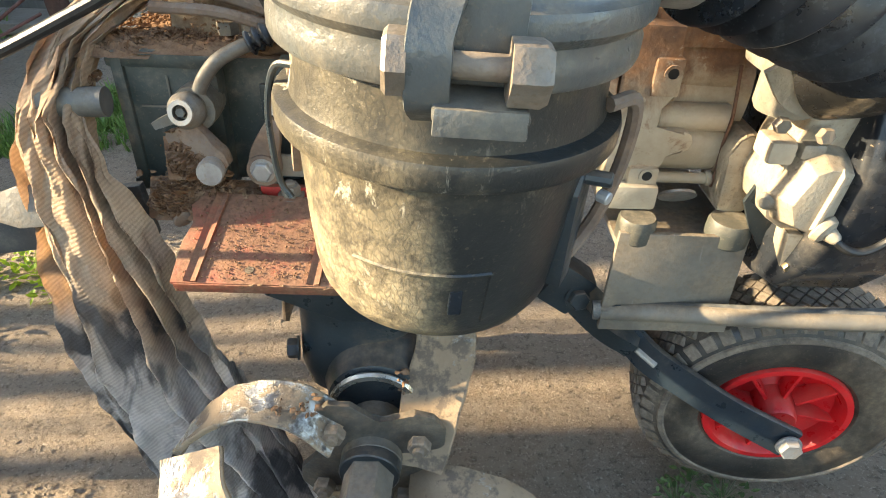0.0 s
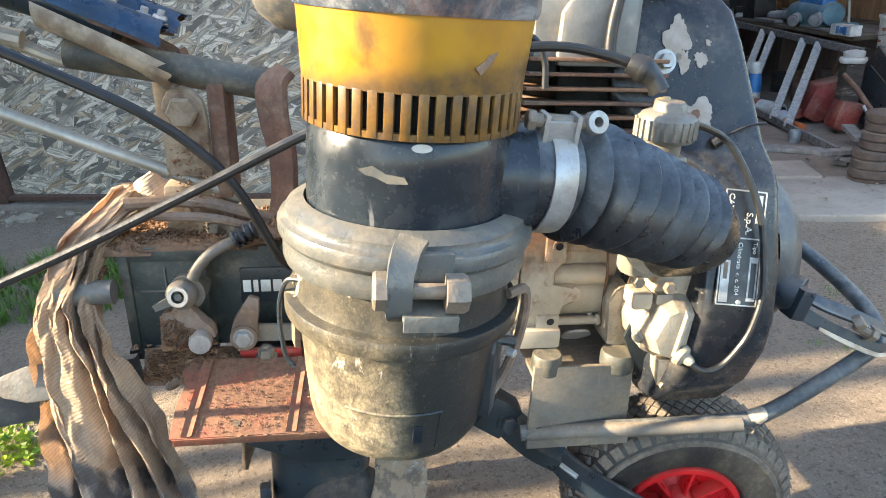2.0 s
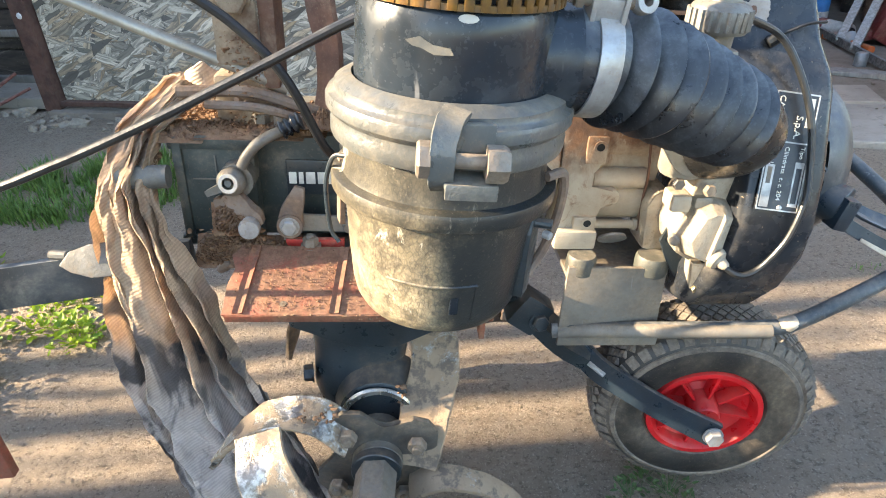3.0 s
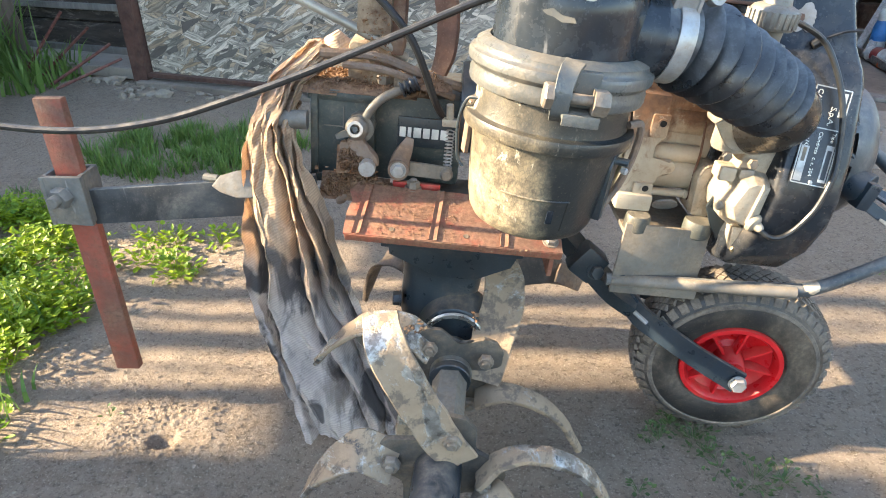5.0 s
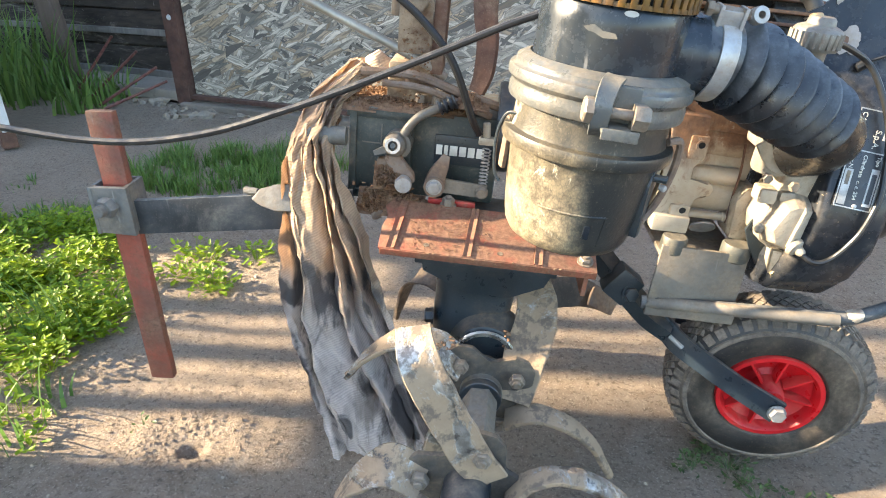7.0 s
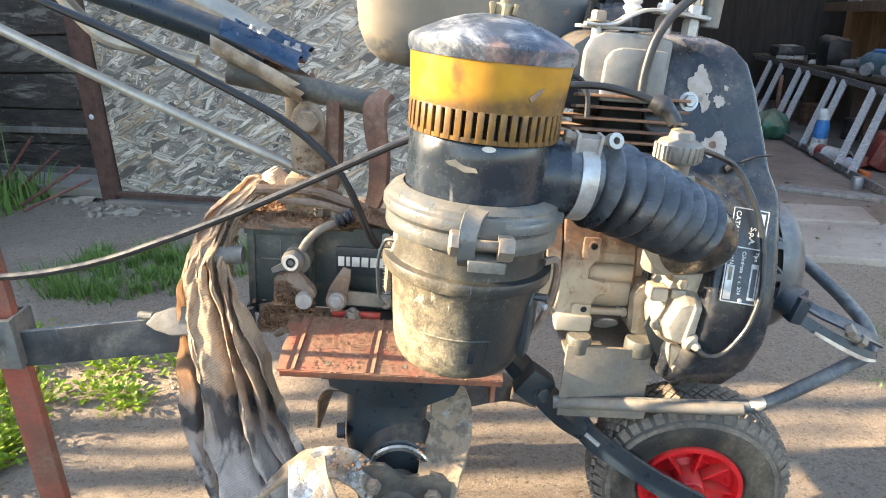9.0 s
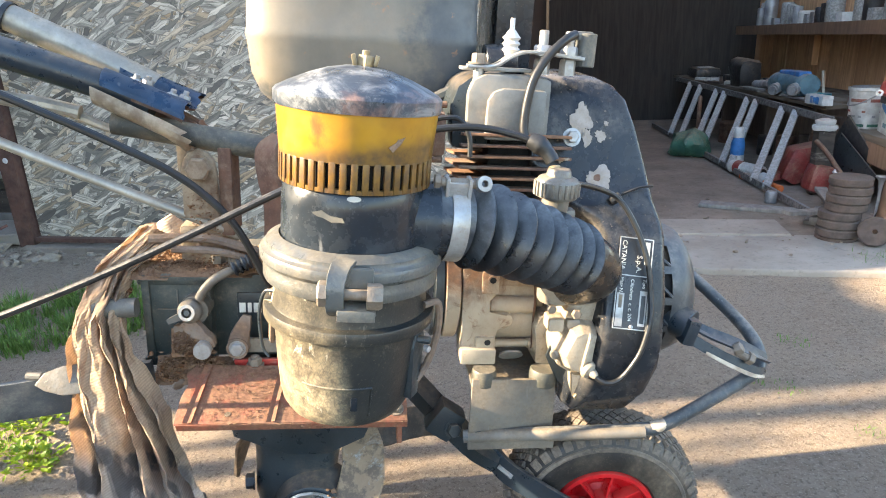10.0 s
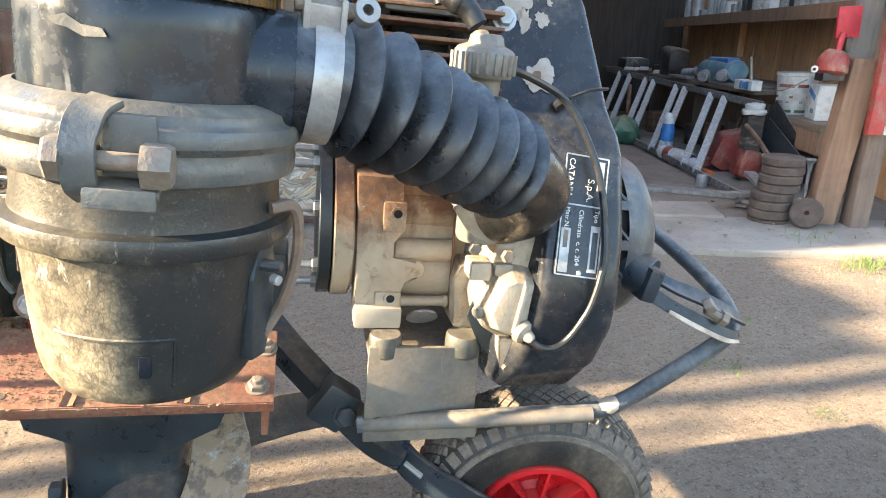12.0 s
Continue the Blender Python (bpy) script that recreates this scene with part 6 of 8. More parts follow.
TAB = surf("caked_beige_casting", (0.30, 0.235, 0.16), 0.8, dust=0.5, patch=30, tint=(0.13, 0.080, 0.048), dustcol=(0.33, 0.25, 0.165), bump=0.8)
BLUEPAINT = surf("scuffed_blue_paint", (0.034, 0.085, 0.170), 0.30, dust=0.12, patch=24, dustcol=(0.42, 0.40, 0.36), top=0.12, scratch=0.3)
col = part("column", rough_up(join(prism([(-0.146, 0.548), (-0.146, 0.605), (-0.143, 0.620), (-0.136, 0.630), (-0.125, 0.634), (-0.114, 0.630), (-0.107, 0.620), (-0.104, 0.605), (-0.103, 0.548)], 0.012, front(0.552), 0.003), box((-0.128, 0.60, 0.50), (0.06, 0.06, 0.07), 0.006)), 0.0014, 80), TAB, T, "earth-caked steering column bracket")
part("rusty_tab", box((-0.096, 0.585, 0.580), (0.016, 0.05, 0.11), 0.003), RUST, col)
part("column_bolt", rough_up(hexhead((-0.1235, 0.551, 0.611), (0, -1, 0), 0.0145, 0.011, 0.0165), 0.0006, 120), TAB, col, "large dusty hexagon bolt")
part("column_post", prism([(-0.162, 0.585), (-0.162, 0.640), (-0.140, 0.642), (-0.140, 0.585)], 0.006, front(0.60), 0.001), SHEET, col)
part("cross_tube", join(lathe([(0, 0), (0.0148, 0), (0.0148, 0.174), (0.0126, 0.174), (0.0126, 0.150), (0, 0.150)], (-0.222, 0.572, 0.6600), (0.985, 0.03, -0.155), 28)), OLIVE, col, "dark dusty cross tube with an open end")
lock = part("lock_arm", ribbon([(-0.030, 0.556, 0.650), (-0.043, 0.550, 0.634), (-0.042, 0.545, 0.605), (-0.036, 0.540, 0.575), (-0.036, 0.537, 0.540), (-0.042, 0.535, 0.515)], [0.026, 0.034, 0.030, 0.028, 0.026, 0.02], [(1, -0.6, 0.3), (1, -0.5, 0.1)], 0.008, 8), RUST, col, "curved rusty locking arm")
part("arm_slot", prism(circle(0, 0, 0.006, 12), 0.001, Matrix.Translation((-0.036, 0.5425, 0.612)) @ turn(0, 0, -28) @ front(0) @ Matrix.Diagonal((0.8, 1.5, 1, 1))), TAB, lock)
part("arm_slot", prism(circle(0, 0, 0.0045, 12), 0.001, Matrix.Translation((-0.032, 0.5375, 0.588)) @ turn(0, 0, -28) @ front(0)), TAB, lock)
bar1 = part("handlebar", tube([(-0.172, 0.564, 0.681), (-0.222, 0.564, 0.701), (-0.379, 0.55, 0.748), (-0.62, 0.54, 0.80), (-0.90, 0.53, 0.86)], 0.0175, 20), FORKM, T, "dark blue handlebar tube")
part("clamp_plate", wave_plate(UPPER_WAVE, -0.222, -0.134, 0.0022, 0.016, 2.0), BLUEPAINT, bar1, "blue pressed upper clamp plate", smooth=60)
part("plate_inside", wave_plate([(y, z - 0.0034) for y, z in UPPER_WAVE], -0.190, -0.1365, 0.0008, 0.016, 2.0), RUST, bar1, "rusty inside of the clamp", smooth=60)
part("clamp_plate", wave_plate(LOWER_WAVE, -0.231, -0.130, 0.0026, 0.014, 6.0, 0.007), CREAMTAB, bar1, "dusty cream lower clamp plate", smooth=60)
part("plate_inside", wave_plate([(y, z + 0.0036) for y, z in LOWER_WAVE[4:]], -0.195, -0.1315, 0.0008, 0.014, 6.0, 0.009), RUST, bar1, "rusty inside of the clamp", smooth=60)
part("rust_flake", rough_up(ribbon([(-0.146, 0.566, crest(-0.146) - 0.044), (-0.138, 0.570, crest(-0.138) - 0.043), (-0.128, 0.580, crest(-0.128) - 0.032), (-0.124, 0.590, crest(-0.124) - 0.024)], [0.016, 0.022, 0.020, 0.010], [(0.3, 1, 0.2)], 0.0016, 6), 0.003, 70), RUST, bar1)
for x0, y0, z0 in ((-0.198, 0.584, -0.0085), (-0.190, 0.600, -0.0075), (-0.158, 0.584, -0.0085), (-0.148, 0.600, -0.0075)):
    part("clamp_screw", join(hexhead((x0, y0, crest(x0) + z0), (0.36, 0, 1), 0.0068, 0.0065, 0.0080), rod((x0, y0, crest(x0) + z0), (x0 + 0.004, y0, crest(x0) + z0 + 0.011), 0.0034, 10)), ZINC, bar1, "pale hexagon nut")
bar2 = part("handlebar", tube([(-0.185, 0.622, 0.697), (-0.244, 0.626, 0.725), (-0.302, 0.630, 0.750), (-0.402, 0.632, 0.791), (-0.62, 0.62, 0.870), (-0.88, 0.60, 0.955)], 0.0165, 20), BARM, T, "dull bright steel handlebar tube")
part("bar_tie", lathe([(0.0172, -0.003), (0.0190, -0.003), (0.0190, 0.003), (0.0172, 0.003), (0.0172, -0.003)], (-0.352, 0.6315, 0.7705), (-1, 0, 0.41), 24), CABLE, bar2)
part("control_rod", tube([(-0.085, 0.575, 0.520), (-0.127, 0.560, 0.545), (-0.25, 0.560, 0.594), (-0.397, 0.56, 0.656), (-0.70, 0.56, 0.79)], 0.0062, 12), BARM, T, "thin bright control rod")
part("control_lever", join(tube([(-0.425, 0.57, 0.752), (-0.38, 0.572, 0.700), (-0.35, 0.575, 0.684), (-0.30, 0.580, 0.676), (-0.262, 0.582, 0.668)], 0.0085, 10), tube([(-0.285, 0.59, 0.672), (-0.25, 0.59, 0.655), (-0.222, 0.59, 0.645)], lambda f: 0.008 - 0.004 * f, 10)), BARM, T, "bent control lever with cream paint")
part("black_cable", tube([(-0.70, 0.49, 0.815), (-0.50, 0.492, 0.765), (-0.360, 0.495, 0.7150), (-0.310, 0.495, 0.6965), (-0.270, 0.495, 0.680), (-0.2215, 0.495, 0.6585), (-0.159, 0.495, 0.6290), (-0.130, 0.497, 0.6110), (-0.110, 0.50, 0.5945), (-0.084, 0.50, 0.5685), (-0.065, 0.502, 0.538), (-0.044, 0.508, 0.489), (-0.033, 0.522, 0.467)], 0.0046, 10, 8), CABLE, T, "black control cable")
part("sagging_cable", tube([(-0.95, 0.44, 0.52), (-0.78, 0.445, 0.455), (-0.598, 0.45, 0.430), (-0.464, 0.45, 0.428), (-0.355, 0.45, 0.450), (-0.261, 0.45, 0.487), (-0.183, 0.45, 0.523), (-0.09, 0.45, 0.570), (-0.020, 0.452, 0.606), (0.012, 0.455, 0.62)], 0.0043, 10, 8), CABLEGREY, T, "worn black bowden cable")
# Round bars standing in for the broken wooden stick across the gearbox.
part("soiled_stick", (tube([(-0.16, 0.545, 0.512), (-0.11, 0.545, 0.510), (-0.07, 0.55, 0.498), (-0.02, 0.56, 0.480)], 0.0045, 8)), SOILED, T, "earth-covered stick across the gearbox")
part("soiled_stick", (tube([(-0.19, 0.56, 0.520), (-0.12, 0.558, 0.522), (-0.06, 0.56, 0.505), (0.0, 0.565, 0.49)], 0.006, 8)), SOILED, T, "earth-covered stick across the gearbox")
part("top_nuts", join(hexhead((-0.088, 0.560, 0.487), (0, 0, 1), 0.010, 0.012, 0.013), hexhead((-0.112, 0.570, 0.487), (0, 0, 1), 0.009, 0.010)), BOLT, T)

# drawbar arm with the red drag stake
arm = part("drawbar", prism([(-0.505, 0.372), (-0.20, 0.396), (-0.20, 0.345), (-0.505, 0.322)], 0.010, front(0.517), 0.0015), ARM, T, "dark flat steel drawbar", lean=False)
part("drawbar_socket", join(prism([(-0.553, 0.396), (-0.500, 0.396), (-0.500, 0.326), (-0.553, 0.330)], 0.008, front(0.502), 0.002), box((-0.551, 0.525, 0.362), (0.006, 0.048, 0.068), 0.002), box((-0.5045, 0.528, 0.362), (0.006, 0.046, 0.068), 0.002), box((-0.527, 0.549, 0.362), (0.05, 0.006, 0.068), 0.002)), SOCKET, arm, lean=False)
part("stake_bolt", join(hexhead((-0.527, 0.502, 0.370), (-0.15, -1, 0.0), 0.0145, 0.014), rod((-0.527, 0.502, 0.370), (-0.5305, 0.478, 0.370), 0.008, 12)), SOCKET, arm, lean=False)
part("toggle", join(prism([(-0.038, -0.001), (-0.026, 0.012), (-0.004, 0.017), (0.020, 0.017), (0.030, 0.006), (0.030, -0.010), (0.018, -0.019), (-0.006, -0.018), (-0.026, -0.010)], 0.007, Matrix.Translation((-0.292, 0.4985, 0.392)) @ turn(-28, -4, 0) @ front(0), 0.002), rod((-0.342, 0.512, 0.395), (-0.322, 0.508, 0.394), 0.0055, 10)), DULLALU, arm, "bright cast toggle pin", lean=False)
st = Matrix.Translation((-0.523, 0.525, 0.07))
part("drag_stake", box((0, 0, 0.212), (0.036, 0.014, 0.424), 0.0025, st), POSTM, T, "red-oxide painted flat steel stake", lean=False)
rng = random.Random(5)
spots = []
for _ in range(4200):
    u, v = rng.random(), rng.random()
    p = Matrix.Translation(BOX_SHIFT) @ MT @ Vector((-0.205 + 0.16 * u, 0.548 + 0.10 * v, 0.488 + 0.007 * noise.noise(Vector((u * 5, v * 4, 2))) + rng.uniform(0, 0.005)))
    spots.append((*p, 0.0005 + 0.0020 * rng.random() ** 4))
for _ in range(900):
    p = Matrix.Translation(BOX_SHIFT) @ MT @ Vector((rng.gauss(-0.140, 0.014), rng.uniform(0.508, 0.53), rng.gauss(0.370, 0.004)))
    spots.append((*p, 0.0006 + 0.0028 * rng.random() ** 4))
for _ in range(1500):
    q = RM @ Vector((rng.uniform(-0.125, 0.0), rng.uniform(-0.045, 0.042), 0.004))
    spots.append((*(MT @ q), 0.0003 + 0.0007 * rng.random() ** 3))
for _ in range(90):
    q = RM @ Vector((rng.uniform(-0.13, 0.128), -0.047, rng.uniform(-0.006, 0.003)))
    spots.append((*(MT @ q), rng.uniform(0.0008, 0.002)))
for _ in range(420):
    p = Matrix.Translation(BOX_SHIFT) @ MT @ Vector((rng.gauss(-0.140, 0.007), rng.uniform(0.510, 0.520), rng.gauss(0.414, 0.009)))
    spots.append((*p, 0.0006 + 0.0024 * rng.random() ** 4))
for _ in range(420):
    p = Matrix.Translation(BOX_SHIFT) @ MT @ Vector((rng.gauss(-0.142, 0.016), rng.uniform(0.508, 0.526), rng.gauss(0.378, 0.009)))
    spots.append((*p, 0.0006 + 0.0036 * rng.random() ** 4))
for _ in range(260):
    p = Matrix.Translation(BOX_SHIFT) @ MT @ Vector((rng.uniform(-0.14, -0.105), rng.uniform(0.545, 0.553), rng.uniform(0.50, 0.59)))
    spots.append((*p, 0.0006 + 0.0024 * rng.random() ** 4))
for _ in range(50):
    p = Matrix.Translation(BOX_SHIFT) @ MT @ Vector((rng.uniform(-0.245, -0.215), rng.uniform(0.53, 0.548), 0.4625 + rng.uniform(0, 0.004)))
    spots.append((*p, rng.uniform(0.0015, 0.004)))
crumbs("caked_earth", spots, T, label="brown crumbly earth caked on the machine")


def heap(at, sx, sy, rise, seed, m):
    """A low crumbly crust of earth over a patch."""
    bm = bmesh.new()
    n_ = 46
    rows_ = []
    for j in range(n_ + 1):
        row = []
        for i in range(n_ + 1):
            u, v = 2 * i / n_ - 1, 2 * j / n_ - 1
            q = Vector((u * 2.2 + seed, v * 2.2, seed))
            edge_ = max(0.0, 1 - (u * u + v * v) ** 1.2 * (1 + 0.5 * noise.noise(q * 1.4)))
            z = rise * edge_ ** 0.6 * (0.7 + 0.6 * noise.noise(q) + 0.5 * noise.noise(q * 4.1) + 0.35 * noise.noise(q * 11)) - 0.002
            row.append(bm.verts.new((u * sx, v * sy, z)))
        rows_.append(row)
    for p, q in zip(rows_, rows_[1:]):
        for i in range(n_):
            bm.faces.new((p[i], p[i + 1], q[i + 1], q[i]))
    bm.transform(Matrix.Translation(at) @ m)
    return bm


POST = Matrix.Translation(BOX_SHIFT)
for at, sx_, sy_, rise_, seed, m_ in (((-0.150, 0.590, 0.486), 0.056, 0.055, 0.010, 1.0, turn()), ((-0.085, 0.585, 0.488), 0.040, 0.045, 0.012, 2.0, turn()), ((-0.135, 0.515, 0.368), 0.040, 0.022, 0.014, 3.0, turn(25, 0, 0)),
                                      ((-0.234, 0.535, 0.460), 0.018, 0.016, 0.010, 5.0, turn()), ((-0.055, 0.560, 0.500), 0.03, 0.03, 0.014, 7.0, turn()), ((-0.130, 0.556, 0.486), 0.062, 0.018, 0.009, 11.0, turn(4, 0, 0)), ((-0.195, 0.556, 0.487), 0.028, 0.026, 0.008, 13.0, turn(8, 0, 0)), ((-0.143, 0.512, 0.406), 0.020, 0.018, 0.016, 17.0, turn(78, 0, 0)), ((-0.162, 0.508, 0.372), 0.020, 0.018, 0.018, 19.0, turn(55, 0, 0)), ((-0.108, 0.512, 0.366), 0.026, 0.018, 0.012, 23.0, turn(30, 0, 0))):
    part("earth_crust", heap(at, sx_, sy_, rise_, seed, m_), SOIL, T, "dry brown earth crust", smooth=20)
POST = None

# ---- cloth hung over the gearbox ----
def rag():
    L = [(0.0, (-0.168, 0.640, 0.520)), (0.05, (-0.205, 0.600, 0.552)), (0.12, (-0.248, 0.555, 0.520)), (0.20, (-0.272, 0.520, 0.470)), (0.34, (-0.298, 0.505, 0.390)), (0.62, (-0.296, 0.492, 0.220)), (0.86, (-0.268, 0.470, 0.080)), (1.0, (-0.238, 0.445, 0.010))]
    R = [(0.0, (-0.140, 0.630, 0.515)), (0.05, (-0.160, 0.595, 0.535)), (0.12, (-0.205, 0.550, 0.508)), (0.20, (-0.214, 0.515, 0.470)), (0.34, (-0.185, 0.490, 0.385)), (0.62, (-0.130, 0.458, 0.225)), (0.86, (-0.066, 0.430, 0.085)), (1.0, (-0.070, 0.425, 0.030))]

    def at(rows, v):
        for (a, p), (b, q) in zip(rows, rows[1:]):
            if v <= b:
                return Vector(p).lerp(Vector(q), (v - a) / (b - a))
        return Vector(rows[-1][1])

    bm = bmesh.new()
    nu, nv = 130, 110
    grid = []
    for j in range(nv + 1):
        v = j / nv
        a, b = at(L, v), at(R, v)
        row = []
        for i in range(nu + 1):
            u = i / nu
            p = a.lerp(b, u)
            wide = 0.35 + min(1.0, v * 1.7)
            q = (u + 0.09 * math.sin(u * 7 + 1)) * 4.1 + 0.30 * math.sin(v * 3.2) + 0.16 * math.sin(v * 8 + u * 5)
            fold = 2.0 * abs(math.sin(math.pi * q)) ** 0.75 - 1.1 + 0.30 * math.sin(math.pi * q * 3.7 + 1) * math.sin(v * 5 + 1)
            deep = 0.0135 * wide * fold * (1 if v < 0.55 else 1 - 0.55 * (v - 0.55) / 0.45)
            p += Vector((0.35 * deep * math.cos(u * 9), -deep * 1.25 - 0.012 * math.sin(u * math.pi), 0.004 * noise.noise(Vector((u * 6, v * 9, 3)))))
            p += noise.noise_vector(Vector((u * 4, v * 6, 1))) * 0.010 + noise.noise_vector(Vector((u * 9, v * 11, 9))) * 0.005 + noise.noise_vector(Vector((u * 20, v * 22, 5))) * 0.0040 + noise.noise_vector(Vector((u * 34, v * 60, 2))) * 0.0016
            if v > 0.92:
                p.z += 0.018 * noise.noise(Vector((u * 4, 0, 7))) + 0.010 * math.sin(u * 9)
            p.z = max(p.z, 0.006)
            row.append(bm.verts.new(p))
        grid.append(row)
    for r0, r1 in zip(grid, grid[1:]):
        for i in range(nu):
            bm.faces.new((r0[i], r0[i + 1], r1[i + 1], r1[i]))
    bmesh.ops.solidify(bm, geom=bm.faces[:], thickness=0.0022)
    knot = rough_up(tube([(-0.160, 0.60, 0.530), (-0.170, 0.600, 0.543), (-0.176, 0.600, 0.551), (-0.180, 0.600, 0.557)], lambda f: 0.0185 - 0.008 * f, 16), 0.003, 70)
    return bm, knot


sheet_, knot_ = rag()
rg = part("rag", rough_up(sheet_, 0.0016, 60), CLOTH, None, "soiled striped cotton rag draped over the gearbox end", 60, lean=False, category="rag")
part("twisted_corner", knot_, CLOTH, rg, smooth=60, lean=False)

# ---- ground ----
def axis(lo, hi, step, far):
    inner = list(np.arange(lo, hi + step / 2, step))
    out, s, a = [], step, hi
    while a < far:
        s *= 1.6
        a += s
        out.append(a)
    low, s, a = [], step, lo
    while a > -far:
        s *= 1.6
        a -= s
        low.append(a)
    return low[::-1] + inner + out


def height(x, y):
    near = 1.0 if -2.6 < x < 3.0 and -0.6 < y < 2.6 else 0.0
    z = near * (0.010 * noise.noise(Vector((x * 2.3, y * 2.3, 0))) + 0.006 * noise.noise(Vector((x * 9, y * 9, 4))) + 0.0028 * noise.noise(Vector((x * 34, y * 34, 8))))
    d = math.hypot(x + 0.46, (y - 0.44) * 1.25)
    z += 0.008 * math.exp(-((d - 0.07) / 0.05) ** 2) - 0.016 * math.exp(-(math.hypot(x + 0.452, (y - 0.438) * 1.5) / 0.020) ** 4)
    a = math.atan2((y - 0.44) * 1.25, x + 0.46)
    if 0.030 < d < 0.130 and 0.5 < (a % 6.283) < 5.6:
        ring_ = (d - 0.030) / 0.0085
        row_ = int(ring_)
        lug = max(0.0, math.sin(math.pi * (ring_ % 1.0))) * max(0.0, math.sin(a * (0.0343 + 0.0085 * row_) / 0.0085 * 3.14 + 1.6 * (row_ % 2)))
        z += 0.0022 * lug ** 0.6 * max(0.0, 0.65 + 0.9 * noise.noise(Vector((x * 20, y * 20, 2)))) * (1.0 if d < 0.10 else (0.130 - d) / 0.03)
    if y > 1.2:
        z -= 0.012 * min(1, (y - 1.2) / 0.3)
    w = math.hypot((x - 0.40) * 0.7, y - 0.50)
    z -= max(0.0, z + 0.002) * math.exp(-(w / 0.10) ** 2)
    return z


xs, ys = axis(-1.5, 2.1, 0.012, 400), axis(0.05, 2.2, 0.012, 400)
xs = sorted({*xs, *np.arange(-0.61, -0.32, 0.0021)})
ys = sorted({*ys, *np.arange(0.32, 0.56, 0.0021)})
verts = [(x, y, height(x, y)) for y in ys for x in xs]
nx = len(xs)
faces = [(j * nx + i, j * nx + i + 1, (j + 1) * nx + i + 1, (j + 1) * nx + i) for j in range(len(ys) - 1) for i in range(nx - 1)]
me = bpy.data.meshes.new("ground")
me.from_pydata(verts, [], faces)
me.materials.append(DIRT)
me.shade_smooth()
tagged(new("ground", me), "bare packed brown earth yard with scattered stones", "ground", kind="structure")
rng = random.Random(11)
spots = []
for k in range(15000):
    x, y = (rng.uniform(-1.0, 0.9), rng.uniform(0.1, 1.1)) if k % 3 else (rng.uniform(-1.4, 2.0), rng.uniform(0.1, 1.75))
    r = 0.0006 + 0.0026 * rng.random() ** 6
    spots.append((x, y, height(x, y) + r * 0.25, r))
crumbs("earth_crumbs", spots, None, DIRT, "small crumbs of earth on the yard")
spots = []
for _ in range(260):
    x, y = rng.uniform(-1.4, 2.0), rng.uniform(0.1, 1.75)
    r = 0.0012 + 0.004 * rng.random() ** 4
    spots.append((x, y, height(x, y) + r * 0.25, r))
crumbs("pebbles", spots, None, STONE, "small pale stones on the yard")
spots = []
for _ in range(180):
    a0, r0 = rng.uniform(0, 6.28), abs(rng.gauss(0.09, 0.04))
    x, y = -0.46 + r0 * math.cos(a0), 0.44 + 0.8 * r0 * math.sin(a0)
    spots.append((x, y, height(x, y) + 0.0005, rng.uniform(0.001, 0.0032)))
crumbs("loose_earth", spots, None, DIRT, "loosened earth round a tyre print")

# ---- building ----
F0, FU, FV = Vector((-1.365, 2.522, 0)), Vector((0.9583, -0.2857, 0)), Vector((0.2857, 0.9583, 0))
FM = Matrix.Translation(F0) @ Matrix((FU, FV, Vector((0, 0, 1)))).transposed().to_4x4()  # along the front, into the building, up


def built(name, bm, material, parent=None, label="", category="", group="", kind="", smooth=0):
    bm.transform(FM)
    return part(name, bm, material, parent, label, smooth, False, category, group, kind)


OPEN0 = 1.98
w = built("wall_front", join(box((OPEN0 / 2, 0.03, 1.30), (OPEN0 - 0.01, 0.03, 2.52), 0.002)), OSB, None, "weathered grey strand-board wall panel", "wall", kind="structure")
built("trim", join(box((-0.045, 0.01, 1.30), (0.075, 0.05, 2.60), 0.003), box((1.0, 0.0, 0.032), (2.0, 0.03, 0.018), 0.002)), TRIMM, None, "rusty angle-iron frame round the board", "frame", kind="structure")
built("rivet", lathe([(0, 0), (0.012, 0), (0.010, 0.003), (0, 0.004)], (-0.045, -0.016, 0.37), (0, -1, 0), 16), WHITEP, None, "pale round rivet on the iron frame", "rivet")
built("sill", rough_up(box((1.0, 0.01, -0.006), (2.1, 0.10, 0.034), 0.006), 0.006, 9), FLOORC, None, "worn concrete sill under the board wall", "sill", kind="structure")
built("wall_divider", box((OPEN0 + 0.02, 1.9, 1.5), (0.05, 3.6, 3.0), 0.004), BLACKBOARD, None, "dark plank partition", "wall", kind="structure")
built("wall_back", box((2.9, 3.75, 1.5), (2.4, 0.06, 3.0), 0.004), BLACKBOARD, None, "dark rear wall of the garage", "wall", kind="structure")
# Unseen ceiling, cut back to the rear so that skylight brightens the garage.
built("ceiling", box((2.9, 3.30, 3.03), (2.4, 0.95, 0.06), 0.004), BLACKBOARD, None, "dark unseen plank ceiling, cut back to admit skylight", "ceiling", kind="structure")
wr = built("wall_right", box((3.80, 2.0, 1.5), (0.04, 3.5, 3.0), 0.004), DARKWOOD, None, "brown plank side wall", "wall", kind="structure")
rng = random.Random(21)
d0 = 0.25
while d0 < 3.7:
    wd = rng.uniform(0.13, 0.21)
    built("plank", box((3.768 + rng.uniform(-0.005, 0.005), d0 + wd / 2, 1.25), (0.022, wd - 0.005, 2.48), 0.002), PLANK, wr)
    d0 += wd
